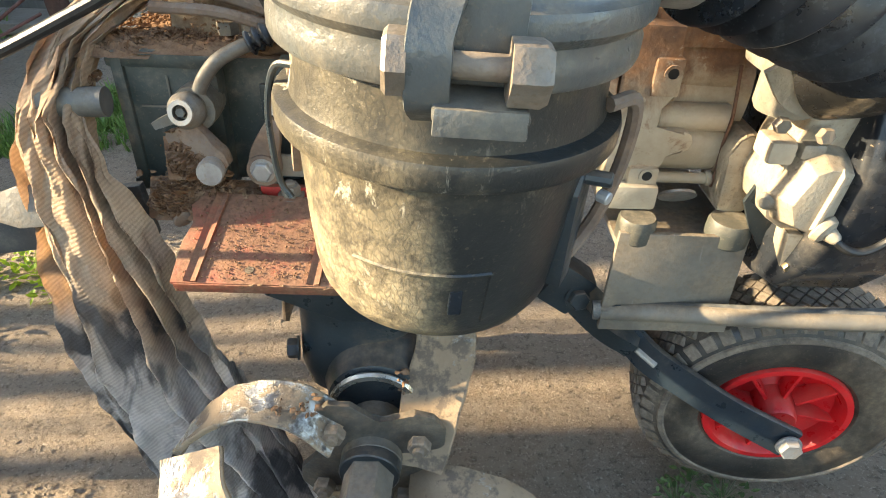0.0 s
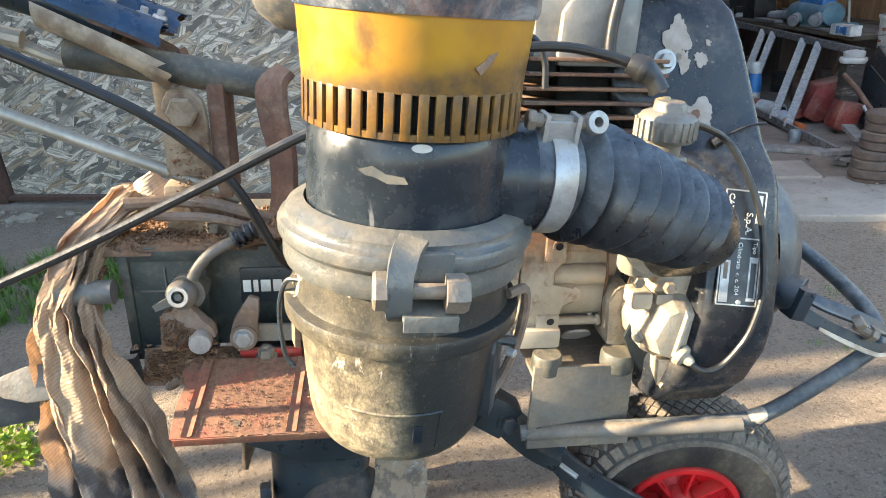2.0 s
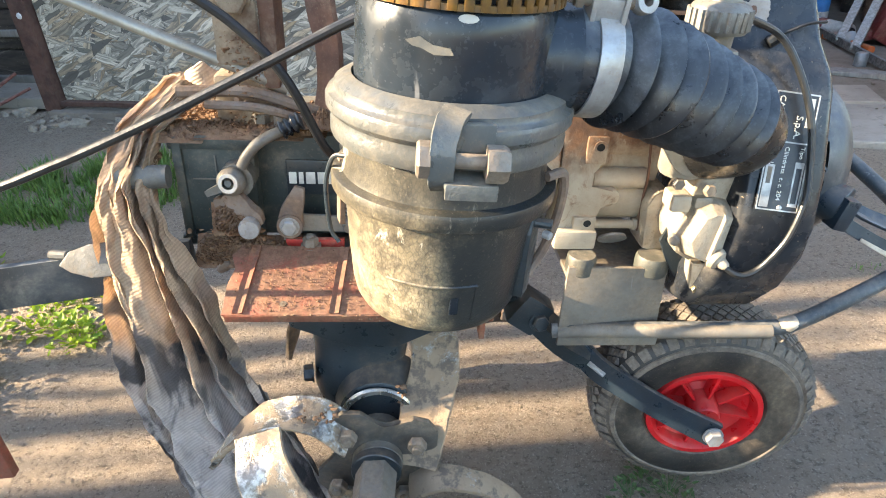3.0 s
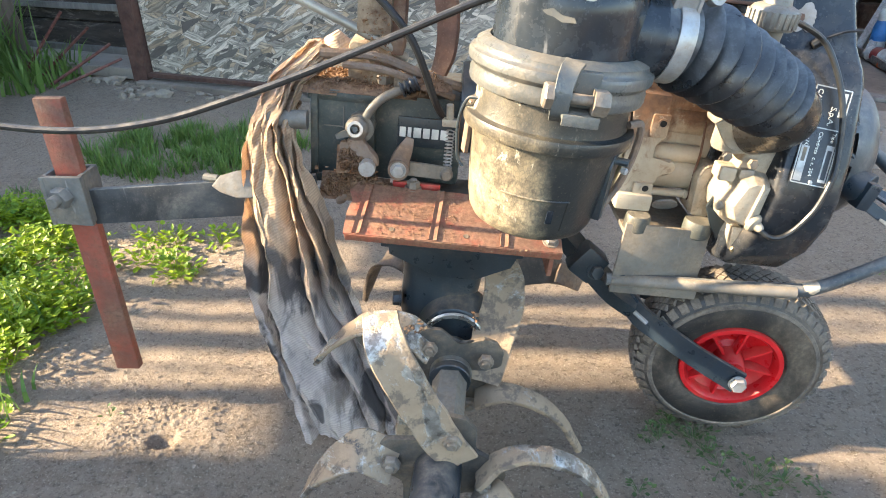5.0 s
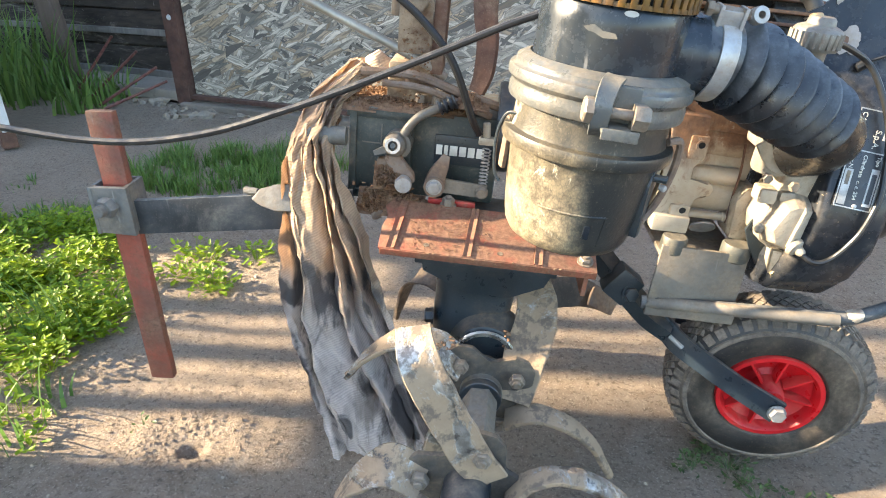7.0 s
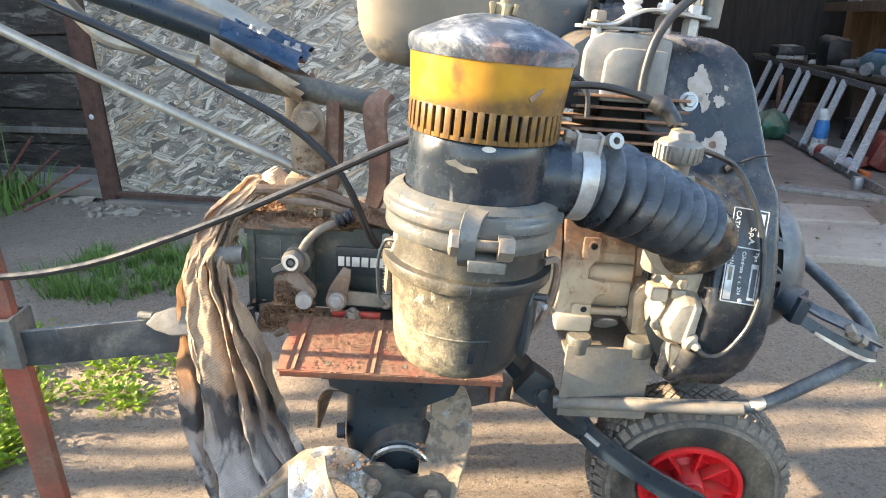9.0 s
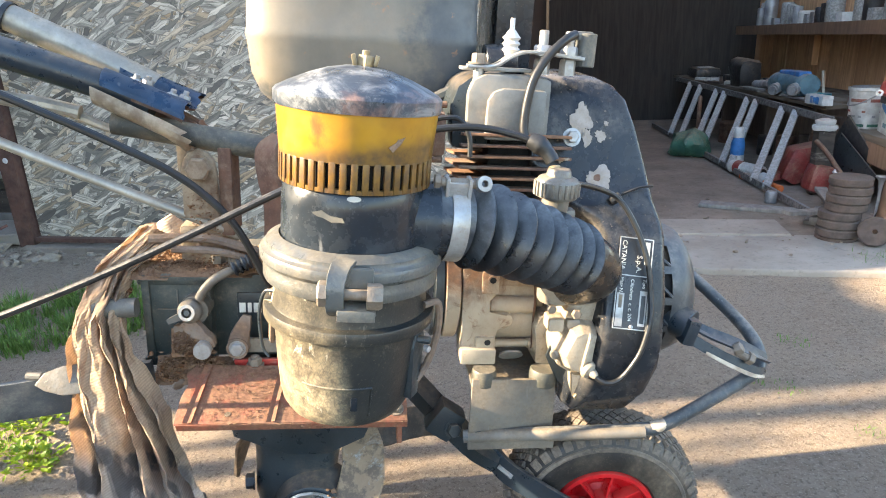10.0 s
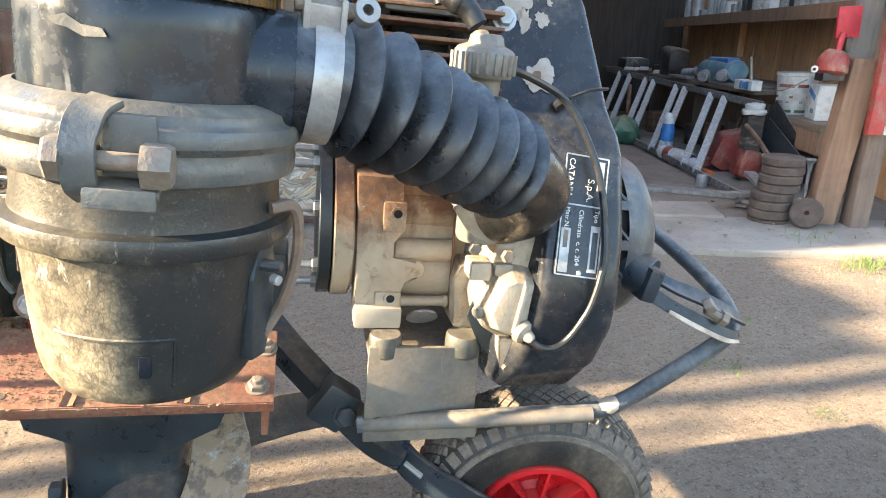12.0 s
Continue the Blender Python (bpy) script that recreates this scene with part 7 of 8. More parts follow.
built("floor", box((2.75, 2.0, -0.006), (2.6, 3.7, 0.03), 0.002), FLOORC, None, "dusty concrete garage floor", "floor", kind="structure")
apron = built("pavement", rough_up(box((2.72, 0.06, -0.004), (2.0, 0.40, 0.034), 0.008), 0.004, 9), APRON, None, "worn concrete apron before the garage", "pavement", kind="structure")
built("raised_slab", rough_up(box((2.55, 0.33, 0.010), (0.95, 0.20, 0.018), 0.005), 0.005, 12), APRON, apron)
# Kept low and clear of the door so that skylight reaches inside.
built("wall_side", box((5.75, 0.06, 0.80), (2.9, 0.10, 1.6), 0.004), GREYWOOD, None, "grey plank wall beyond the garage", "wall", kind="structure")
built("door_post", box((0, 0, 1.2), (0.062, 0.07, 2.5), 0.006, Matrix.Translation((3.442, 0.175, 0))), DARKWOOD, None, "dark brown door post", "post", kind="structure")
dl = built("door_leaf", rough_up(box((3.412, 0.125, 1.43), (0.050, 0.03, 2.2), 0.004), 0.003, 9), REDPOST, None, "faded red steel door edge", "door", kind="structure")
built("peeling_strip", rough_up(box((3.4405, 0.121, 0.66), (0.007, 0.032, 0.66), 0.002), 0.003, 22), WHITEP, dl)
built("door_board", box((0, 0, 0.19), (0.12, 0.022, 0.36), 0.004, Matrix.Translation((3.585, 0.12, 0.010)) @ turn(0, 3, 0)), BEAM, None, "bare board leaning beyond the door edge", "board")
built("prop_post", rough_up(box((0, 0, 0.28), (0.088, 0.06, 0.555), 0.006, Matrix.Translation((3.354, 0.195, 0.008)) @ turn(0, 4.6, 0)), 0.004, 14), BEAM, None, "raw wooden prop leaning at the door post", "post")
built("grey_panel", box((0, 0, 0.83), (0.10, 0.03, 0.54), 0.004, Matrix.Translation((3.402, 0.245, 0.0)) @ turn(0, 2.4, 0)), GREYWOOD, None, "grey weathered board above the prop", "board", kind="structure")
built("floor_plank", rough_up(box((3.05, 0.60, 0.018), (0.55, 0.07, 0.016), 0.003, turn(0, 0, -20)), 0.004, 14), GREYWOOD, None, "grey trodden plank on the garage floor", "plank")
rng = random.Random(5)
spots = []
for _ in range(420):
    q = FM @ Vector((rng.uniform(2.1, 3.5), abs(rng.gauss(0.30, 0.30)), 0.0))
    spots.append((q.x, q.y, 0.0125 if rng.random() < 0.7 else 0.016, 0.0015 + 0.010 * rng.random() ** 5))
crumbs("floor_litter", spots, None, DIRT, "crumbs and litter on the garage floor")
built("rubble", rough_up(join(box((3.66, -0.05, 0.014), (0.16, 0.10, 0.04), 0.012), box((3.78, -0.03, 0.012), (0.12, 0.08, 0.05), 0.012, turn(0, 0, 20))), 0.012, 14), APRON, None, "broken pale concrete lumps by the door", "rubble", smooth=40)

# ---- garage contents ----
bench = root("low_bench", FM @ Vector((3.55, 1.9, 0.0)), "long low bench of rough boards along the wall", "bench")
SKEW = Matrix.Translation((3.40, 0.95, 0.0)) @ turn(0, 0, 6.5)
for k, (c, wd) in enumerate(((0.055, 0.11), (0.175, 0.11), (0.295, 0.10), (0.40, 0.10))):
    b = box((c, 1.40 - 0.02 * k, 0.383 + 0.002 * (k % 2)), (wd - 0.008, 2.55 - 0.30 * k, 0.020), 0.003)
    b.transform(SKEW)
    built("board", b, BOARD, bench)
for d1 in (1.30, 2.1, 3.2):
    built("leg", box((3.52, d1, 0.186), (0.20, 0.05, 0.373), 0.004), DARKWOOD, bench)
shelf = root("wall_shelf", FM @ Vector((3.66, 1.4, 0.745)), "dark wooden wall shelf crowded with cans", "shelf")
built("board", box((3.650, 2.05, 0.745), (0.20, 2.9, 0.028), 0.003), DARKWOOD, shelf)
built("front_lip", box((3.545, 2.05, 0.732), (0.022, 2.9, 0.062), 0.003), SHELFWOOD, shelf)
built("bracket", box((3.725, 0.9, 0.62), (0.04, 0.06, 0.22), 0.003), PLANK, shelf)
built("bracket", box((3.725, 2.3, 0.62), (0.04, 0.06, 0.22), 0.003), PLANK, shelf)


def plain(name, base, rough=0.5, metal=0.0, dust=0.2):
    return surf(name, base, rough, metal, dust, patch=12)


WHITEC, BLUEC, TEAL, REDC, ORANGE, GREENC, BLACKC, GREYC, CREAM, PURPLE = (plain("white_plastic", (0.66, 0.66, 0.62)), plain("blue_plastic", (0.04, 0.20, 0.50)), plain("teal_paint", (0.13, 0.24, 0.29)), plain("red_enamel", (0.26, 0.032, 0.028), dust=0.35),
    plain("orange_plastic", (0.65, 0.13, 0.02)), plain("green_cloth", (0.05, 0.16, 0.11)), plain("black_plastic", (0.03, 0.03, 0.032)), plain("grey_metal", (0.36, 0.37, 0.38), 0.4, 0.4), plain("cream_card", (0.5, 0.46, 0.36)), plain("purple_paint", (0.12, 0.05, 0.2)))
RAILM = surf("dull_ladder_rail", (0.16, 0.15, 0.14), 0.6, 0.0, 0.3, patch=60, tint=(0.07, 0.065, 0.06), dustcol=(0.42, 0.40, 0.36), bump=0.5)
SIGNALRED = plain("signal_red_paint", (0.55, 0.03, 0.045), dust=0.1)
LADDERM = surf("paint_splashed_aluminium", (0.42, 0.42, 0.395), 0.5, 0.1, 0.35, patch=95, tint=(0.22, 0.22, 0.21), dustcol=(0.30, 0.28, 0.25), bump=0.5)


def can(s, d, z, r, h, mat, name="can", label="small tin on the garage shelf", cat="can"):
    t = built(name, lathe([(0, 0), (r * 0.96, 0), (r, h * 0.03), (r, h * 0.94), (r * 0.93, h * 0.97), (r * 0.9, h), (0, h)], (s, d, z), (0, 0, 1), 24), mat, None, label, cat, smooth=40)
    return t


rng = random.Random(8)
tones = [("blue", BLUEC), ("white", WHITEC), ("dark", BLACKC), ("grey", GREYC), ("dark", BLACKC), ("steel", LADDERM), ("grey", GREYC)]
d1 = 0.62
while d1 < 3.2:
    tone, m_ = rng.choice(tones)
    r = rng.uniform(0.025, 0.05)
    h = rng.uniform(0.06, 0.17)
    if rng.random() < 0.6:
        can(3.63 + rng.uniform(-0.03, 0.03), d1 + r, 0.7595, r, h, m_, label=f"{tone} tin standing on the garage shelf")
    else:
        built("small_box", box((3.63, d1 + r, 0.7595 + h * 0.35), (r * 2, r * 1.8, h * 0.7), 0.004), m_, None, f"{tone} carton lying on the garage shelf", "box")
    d1 += 2 * r + rng.uniform(0.004, 0.05)

# ladder lying on its side against the bench
lad = root("ladder", FM @ Vector((3.1, 1.6, 0.0)), "paint-splashed aluminium ladder lying on its side", "ladder")
A0, A1, B0, B1 = Vector((3.17, 0.50, 0.035)), Vector((2.90, 3.20, 0.035)), Vector((3.375, 0.93, 0.342)), Vector((3.095, 3.40, 0.378))


def rail_shape(t):
    return (0.45 * math.copysign(1, math.cos(t + 0.785)), 1.0 * math.copysign(1, math.sin(t + 0.785)))


for p, q in ((A0, A1), (B0, B1)):
    built("rail", rough_up(tube([p, p.lerp(q, 0.33), p.lerp(q, 0.66), q], 0.016, 4, 6, False, rail_shape), 0.003, 10), RAILM, lad)
for d1 in (1.288, 1.441, 1.781, 1.911, 2.292, 2.446, 2.784, 3.025):
    p, q = A0.lerp(A1, (d1 - 0.36 - A0.y) / (A1.y - A0.y)), B0.lerp(B1, (d1 - B0.y) / (B1.y - B0.y))
    built("rung", ribbon([p, p.lerp(q, 0.5), q], [0.036, 0.036, 0.036], [(1, -0.45, 0)], 0.018, 2), LADDERM, lad, smooth=0)

drill = root("angle_drill", FM @ Vector((3.400, 1.580, 0.395)), "grey-blue hand drill lying on the bench", "drill")
built("body", rough_up(join(tube([(3.375, 1.78, 0.455), (3.395, 1.62, 0.462), (3.420, 1.40, 0.462)], lambda f: 0.050 + 0.014 * math.sin(f * 3), 20), box((3.40, 1.58, 0.43), (0.10, 0.28, 0.06), 0.02, turn(0, 0, 6))), 0.006, 14), TEAL, drill, smooth=40)
built("top_cover", rough_up(box((3.395, 1.56, 0.512), (0.07, 0.24, 0.030), 0.012, turn(0, 0, 6)), 0.003, 14), BLUEC, drill, smooth=40)
for a_, b_ in (((3.37, 1.66, 0.440), (3.30, 1.58, 0.428)), ((3.40, 1.47, 0.450), (3.335, 1.39, 0.440))):
    built("stub", join(rod(a_, b_, 0.030, 20), rod(b_, Vector(b_) + (Vector(b_) - Vector(a_)) * 0.12, 0.022, 18)), GREYC, drill, smooth=40)
built("handle", tube([(3.37, 1.76, 0.445), (3.35, 1.95, 0.43), (3.345, 2.08, 0.420)], lambda f: 0.022 + 0.004 * math.sin(40 * f), 16, 24), GREYC, drill, smooth=40)
built("tool_pouch", rough_up(rough_up(box((3.34, 2.32, 0.480), (0.14, 0.26, 0.17), 0.05), 0.03, 9), 0.012, 24), BLACKC, None, "dark slack tool pouch on the bench", "pouch", smooth=60)
built("case", box((3.25, 3.16, 0.435), (0.18, 0.34, 0.08), 0.03), BLACKC, None, "flat black plastic case on the bench", "case", smooth=40)
built("case_sticker", box((3.25, 3.10, 0.4765), (0.10, 0.16, 0.003), 0.001), WHITEC, bpy.data.objects["case"])
built("tape_roll", lathe([(0.02, 0), (0.05, 0), (0.05, 0.035), (0.02, 0.035), (0.02, 0)], (3.435, 1.29, 0.394), (0, 0, 1), 28), plain("turquoise_plastic", (0.02, 0.26, 0.30)), None, "turquoise roll of tape on the bench", "tape", smooth=40)
cart = built("carton", box((3.375, 1.13, 0.415), (0.05, 0.16, 0.045), 0.003, turn(0, 0, 8)), WHITEC, None, "blue and white carton on the bench", "box")
for k in range(4):
    built("print_bar", box((3.3486, 1.075 + 0.036 * k, 0.416), (0.003, 0.022, 0.032 - 0.006 * (k % 2)), 0.0003, turn(0, 0, 8)), BLUEC, cart)
# Support added under the dish, near-black to match the darkness there.
built("bench_block", rough_up(box((3.345, 0.925, 0.15), (0.07, 0.07, 0.30), 0.006), 0.004, 20), SOOT, None, "dark wooden block holding a white dish", "block")
built("white_dish", rough_up(lathe([(0, 0), (0.045, 0), (0.052, 0.012), (0.050, 0.022), (0.036, 0.026), (0.040, 0.032), (0.042, 0.046), (0.03, 0.050), (0, 0.050)], (3.345, 0.925, 0.301), (0, 0, 1), 28), 0.004, 30), WHITEP, None, "flaking white dish with a lid on a block", "dish", smooth=40)

step_ = root("side_shelf", FM @ Vector((3.58, 0.60, 0.0)), "low plank shelf beside the door post", "shelf")
built("board", box((3.60, 0.83, 0.285), (0.26, 0.50, 0.030), 0.003), BOARD, step_)
built("front_board", box((3.480, 0.83, 0.225), (0.022, 0.50, 0.09), 0.003), BEAM, step_)
built("support", box((3.66, 0.85, 0.135), (0.14, 0.30, 0.27), 0.003), DARKWOOD, step_)
BK = Vector((3.540, 1.00, 0.300))
buck = root("bucket", FM @ BK, "white plastic bucket with red and green print", "bucket")
built("body", lathe([(0, 0), (0.070, 0), (0.072, 0.004), (0.084, 0.165), (0.090, 0.167), (0.090, 0.180), (0.084, 0.180), (0.081, 0.166), (0.068, 0.008), (0, 0.008)], BK, (0, 0, 1), 36), WHITEC, buck, smooth=40)
built("bucket_lid", lathe([(0, 0.172), (0.078, 0.172), (0.083, 0.178), (0.080, 0.182), (0.0, 0.178)], BK, (0, 0, 1), 32), GREYC, buck, "grey lid with clutter on it", smooth=40)
built("handle", tube([BK + Vector(q) for q in ((0, -0.088, 0.155), (-0.06, -0.06, 0.115), (-0.083, 0, 0.10), (-0.06, 0.06, 0.115), (0, 0.088, 0.155))], 0.0028, 8), GREYC, buck, smooth=40)
for z0, h0, m_, k0 in ((0.118, 0.014, REDC, 2), (0.072, 0.010, REDC, 1), (0.050, 0.010, GREYC, 3), (0.010, 0.012, GREENC, 4)):
    r_ = 0.0728 + z0 * 0.0745
    built("print_bar", lathe([(r_ + 0.0010, 0), (r_ + 0.0010 + h0 * 0.0745, h0)], BK + Vector((0, 0, z0)), (0, 0, 1), 36, lambda i, k: noise.noise(Vector((k * 0.9, k0 * 3.3, 0.5))) > 0.12), m_, buck, smooth=40)
box2 = built("carton", box((3.590, 0.80, 0.370), (0.13, 0.15, 0.14), 0.003, turn(0, 0, -10)), WHITEC, None, "white carton with blue print beside the bucket", "box")
built("print_bar", box((3.521, 0.805, 0.405), (0.002, 0.10, 0.022), 0.0004, turn(18, 0, -10)), BLUEC, box2)
built("print_bar", box((3.523, 0.79, 0.335), (0.002, 0.05, 0.018), 0.0004, turn(0, 0, -10)), TEAL, box2)

disc = built("weight_disc", lathe([(0, 0), (0.064, 0), (0.069, 0.004), (0.069, 0.026), (0.064, 0.030), (0.02, 0.030), (0.0, 0.030)], (0, 0, 0), (0, 0, 1), 40), DISCIRON, None, "rusty brown iron disc in a stack", "disc", "stacked discs", smooth=40)
disc.location = FM @ Vector((3.175, 0.225, 0.013))
for k in range(1, 8):
    copy_thing(disc, Matrix.Translation(FM @ Vector((3.175 + 0.003 * k + rng.uniform(-0.008, 0.008), 0.225 + rng.uniform(-0.008, 0.008), 0.013 + 0.0305 * k))))
built("loose_disc", lathe([(0.008, 0), (0.048, 0), (0.052, 0.004), (0.052, 0.018), (0.048, 0.022), (0.008, 0.022), (0.008, 0)], (3.258, 0.135, 0.062), (-0.35, -1, 0.25), 36), DISCIRON, None, "rusty round plate leaning on the prop", "disc", smooth=40)
jack = root("trolley_jack", FM @ Vector((3.30, 0.75, 0.0)), "red hydraulic trolley jack on the garage floor", "jack")
built("body", rough_up(prism([(3.235, 0.050), (3.285, 0.185), (3.400, 0.208), (3.412, 0.110), (3.385, 0.040), (3.30, 0.012)], 0.14, front(1.08), 0.014), 0.006, 12), REDC, jack, smooth=50)
built("arm", box((3.215, 1.13, 0.045), (0.10, 0.05, 0.04), 0.012, turn(0, -14, 0)), REDC, jack, smooth=50)
built("wheel", lathe([(0, 0), (0.016, 0.002), (0.024, 0.010), (0.026, 0.024), (0.022, 0.038), (0, 0.042)], (3.165, 1.11, 0.040), (-0.4, -1, 0.5), 24), GREYC, jack, smooth=40)
built("red_canister", rough_up(box((3.338, 0.91, 0.085), (0.10, 0.13, 0.13), 0.03, turn(0, 12, 0)), 0.008, 12), REDC, None, "red metal canister on the garage floor", "canister", smooth=50)
bag = lathe([(0, 0), (0.09, 0.0), (0.125, 0.03), (0.13, 0.07), (0.10, 0.12), (0.05, 0.15), (0, 0.155)], (2.96, 1.95, 0.012), (0, 0, 1), 40)
bmesh.ops.subdivide_edges(bag, edges=bag.edges[:], cuts=1)
built("green_bag", rough_up(rough_up(bag, 0.035, 12), 0.010, 45), GREENC, None, "crumpled green bag beneath the ladder", "bag", smooth=60)
bot = root("spray_bottle", FM @ Vector((3.13, 1.50, 0.012)), "blue spray bottle with white collar", "bottle")
built("body", lathe([(0, 0), (0.034, 0), (0.036, 0.004), (0.036, 0.14), (0.028, 0.17), (0.014, 0.185), (0, 0.185)], (3.13, 1.50, 0.012), (0, 0, 1), 24), BLUEC, bot, smooth=40)
built("collar", lathe([(0, 0), (0.028, 0), (0.028, 0.04), (0.020, 0.055), (0, 0.055)], (3.13, 1.50, 0.186), (0, 0, 1), 18), WHITEC, bot, smooth=40)
built("label", lathe([(0.0366, 0.03), (0.0366, 0.08)], (3.13, 1.50, 0.012), (0, 0, 1), 24), WHITEC, bot, smooth=40)
built("orange_tool", tube([(3.10, 1.25, 0.025), (3.16, 1.08, 0.027), (3.20, 0.95, 0.025)], 0.016, 12), ORANGE, None, "orange-handled tool on the floor", "tool", smooth=40)
roll = built("white_roll", rod((3.09, 1.40, 0.048), (3.18, 1.20, 0.048), 0.036, 20), WHITEC, None, "white and red roll on the garage floor", "roll", smooth=40)
built("red_band", rod((3.105, 1.367, 0.048), (3.125, 1.322, 0.048), 0.0368, 20), REDC, roll, smooth=40)
built("roll_core", rod((3.18, 1.20, 0.048), (3.185, 1.189, 0.048), 0.022, 16), BLACKC, roll, smooth=40)
built("jar", lathe([(0, 0), (0.022, 0), (0.024, 0.003), (0.024, 0.045), (0.02, 0.052), (0, 0.052)], (3.10, 0.75, 0.009), (0, 0, 1), 24), GREYC, None, "small jar on the garage floor", "jar", smooth=40)
tor = root("wheel_hoop", FM @ Vector((3.40, 1.15, 0.0)), "rusty iron hoop standing behind the ladder", "hoop")
built("hoop", tube([(3.42, 1.15 + 0.14 * math.cos(k * 0.3142), 0.165 + 0.14 * math.sin(k * 0.3142)) for k in range(21)], 0.010, 8, 2), RUST, tor, smooth=40)
tor2 = root("wheel_hoop", FM @ Vector((3.2, 2.5, 0.0)), "rusty iron hoop lying behind the ladder", "hoop")
built("hoop", tube([(3.12 + 0.03 * math.cos(k * 0.3142), 2.55 + 0.15 * math.cos(k * 0.3142), 0.165 + 0.14 * math.sin(k * 0.3142)) for k in range(21)], 0.014, 8, 2), RUST, tor2, smooth=40)
for k, (s0, d0, ln, rz) in enumerate(((3.20, 0.50, 0.26, 62), (3.22, 0.44, 0.22, 48), (3.26, 0.40, 0.20, 70), (3.17, 0.40, 0.28, 20), (3.27, 0.62, 0.24, 80))):
    built("wood_scrap", box((s0, d0, 0.020 + 0.014 * k), (ln, 0.045, 0.016), 0.002, turn(0, 3 * (k % 2), rz)), GREYWOOD, None, "grey wood offcut on the garage floor", "offcut", "wood offcuts")
built("steel_sheet", box((3.43, 0.83, 0.13), (0.006, 0.30, 0.20), 0.001, turn(28, 0, 12)), LEG, None, "dark sheet of metal leaning below the bench", "sheet")
built("shovel_shaft", rod((3.33, 0.33, 0.02), (3.45, 0.33, 0.30), 0.010, 10), BLACKC, None, "dark tool shaft leaning at the prop", "tool", smooth=40)
built("tin_funnel", join(lathe([(0, 0), (0.020, 0), (0.022, 0.004), (0.010, 0.02), (0.008, 0.05), (0, 0.05)], (3.40, 0.46, 0.19), (0, 0, -1), 18), rod((3.40, 0.46, 0.01), (3.40, 0.46, 0.16), 0.006, 10)), GREYC, None, "small tin funnel on a rod", "funnel", smooth=40)
# Dark board added to stand in for the darkness beneath the bench.
built("under_bench_board", box((3.52, 2.2, 0.17), (0.02, 2.0, 0.30), 0.003), DARKWOOD, bench)
for k, (s0, d0, r0, h0, m_, nm) in enumerate(((3.42, 1.65, 0.05, 0.16, RUST, "rusty"), (3.40, 1.95, 0.045, 0.12, BLACKC, "dark"), (3.30, 2.45, 0.06, 0.14, RUST, "rusty"), (3.44, 1.40, 0.04, 0.2, DISCIRON, "brown"))):
    can(s0, d0, 0.009, r0, h0, m_, "tin", f"{nm} tin standing beneath the bench", "tin")
for s0, d0, ln, w0, h0, rz, m_, nm in ((3.30, 1.98, 0.26, 0.05, 0.016, 8, GREYWOOD, "grey board scrap"), (3.24, 2.72, 0.16, 0.06, 0.03, -14, GREYC, "grey tin"), (3.20, 2.92, 0.12, 0.05, 0.020, 30, WHITEC, "white packet"), (3.42, 2.05, 0.12, 0.05, 0.06, 5, BLACKC, "dark box"), (3.37, 1.42, 0.34, 0.045, 0.010, 4, GREYWOOD, "grey board scrap"), (3.34, 2.62, 0.14, 0.07, 0.05, 20, BLACKC, "dark box"), (3.28, 2.50, 0.09, 0.04, 0.02, -20, WHITEC, "white packet"), (3.22, 2.60, 0.18, 0.03, 0.014, 15, DISCIRON, "brown wood scrap")):
    built(nm.split()[-1], rough_up(box((s0, d0, 0.395 + h0 / 2), (w0, ln, h0), 0.003, turn(0, 0, rz)), 0.003, 30), m_, None, f"{nm} lying on the garage bench", nm.split()[-1])
built("slim_stick", rod((3.46, 1.31, 0.396), (3.45, 1.34, 0.535), 0.006, 8), CREAM, None, "pale stick leaning on the plank wall", "stick", smooth=40)
built("metal_pipe", rod((3.33, 0.72, 0.16), (3.42, 0.60, 0.03), 0.012, 10), GREYC, None, "grey pipe end among the scrap", "pipe", smooth=40)
built("leaning_sheet", box((3.45, 0.90, 0.20), (0.008, 0.26, 0.22), 0.001, turn(35, 0, 10)), BLACKC, None, "dark sheet leaning beneath the dish", "sheet")
built("handle_hoop", tube([(3.30, 0.88, 0.26), (3.32, 0.80, 0.22), (3.34, 0.70, 0.16), (3.33, 0.56, 0.13), (3.31, 0.46, 0.14)], 0.010, 8), RUST, None, "bent rusty strap over the scrap heap", "strap", smooth=40)
saw = root("red_tool", FM @ Vector((3.31, 0.20, 0.72)), "red hand tool hung from the grey board", "tool")
built("head", box((3.311, 0.205, 0.675), (0.072, 0.012, 0.095), 0.004, turn(0, -3, 0)), SIGNALRED, saw, smooth=40)
built("shaft", tube([(3.297, 0.195, 0.640), (3.287, 0.185, 0.600), (3.276, 0.170, 0.550)], 0.010, 10), SIGNALRED, saw, smooth=40)
built("base", rough_up(lathe([(0, 0), (0.036, 0.0), (0.050, 0.012), (0.048, 0.04), (0.036, 0.066), (0.018, 0.078), (0, 0.08)], (3.268, 0.175, 0.515), (0.1, 0, 1), 28), 0.008, 25), REDC, saw, smooth=40)
built("foot", rough_up(box((3.268, 0.175, 0.507), (0.07, 0.06, 0.028), 0.008), 0.004, 25), BLACKC, saw, smooth=40)
built("knob", lathe([(0.005, 0), (0.011, 0), (0.011, 0.006), (0.005, 0.006)], (3.214, 0.165, 0.532), (-0.5, -1, 0), 16), WHITEC, saw, smooth=40)

# ---- pale rubble before the doorway ----
rng = random.Random(77)
spots = []
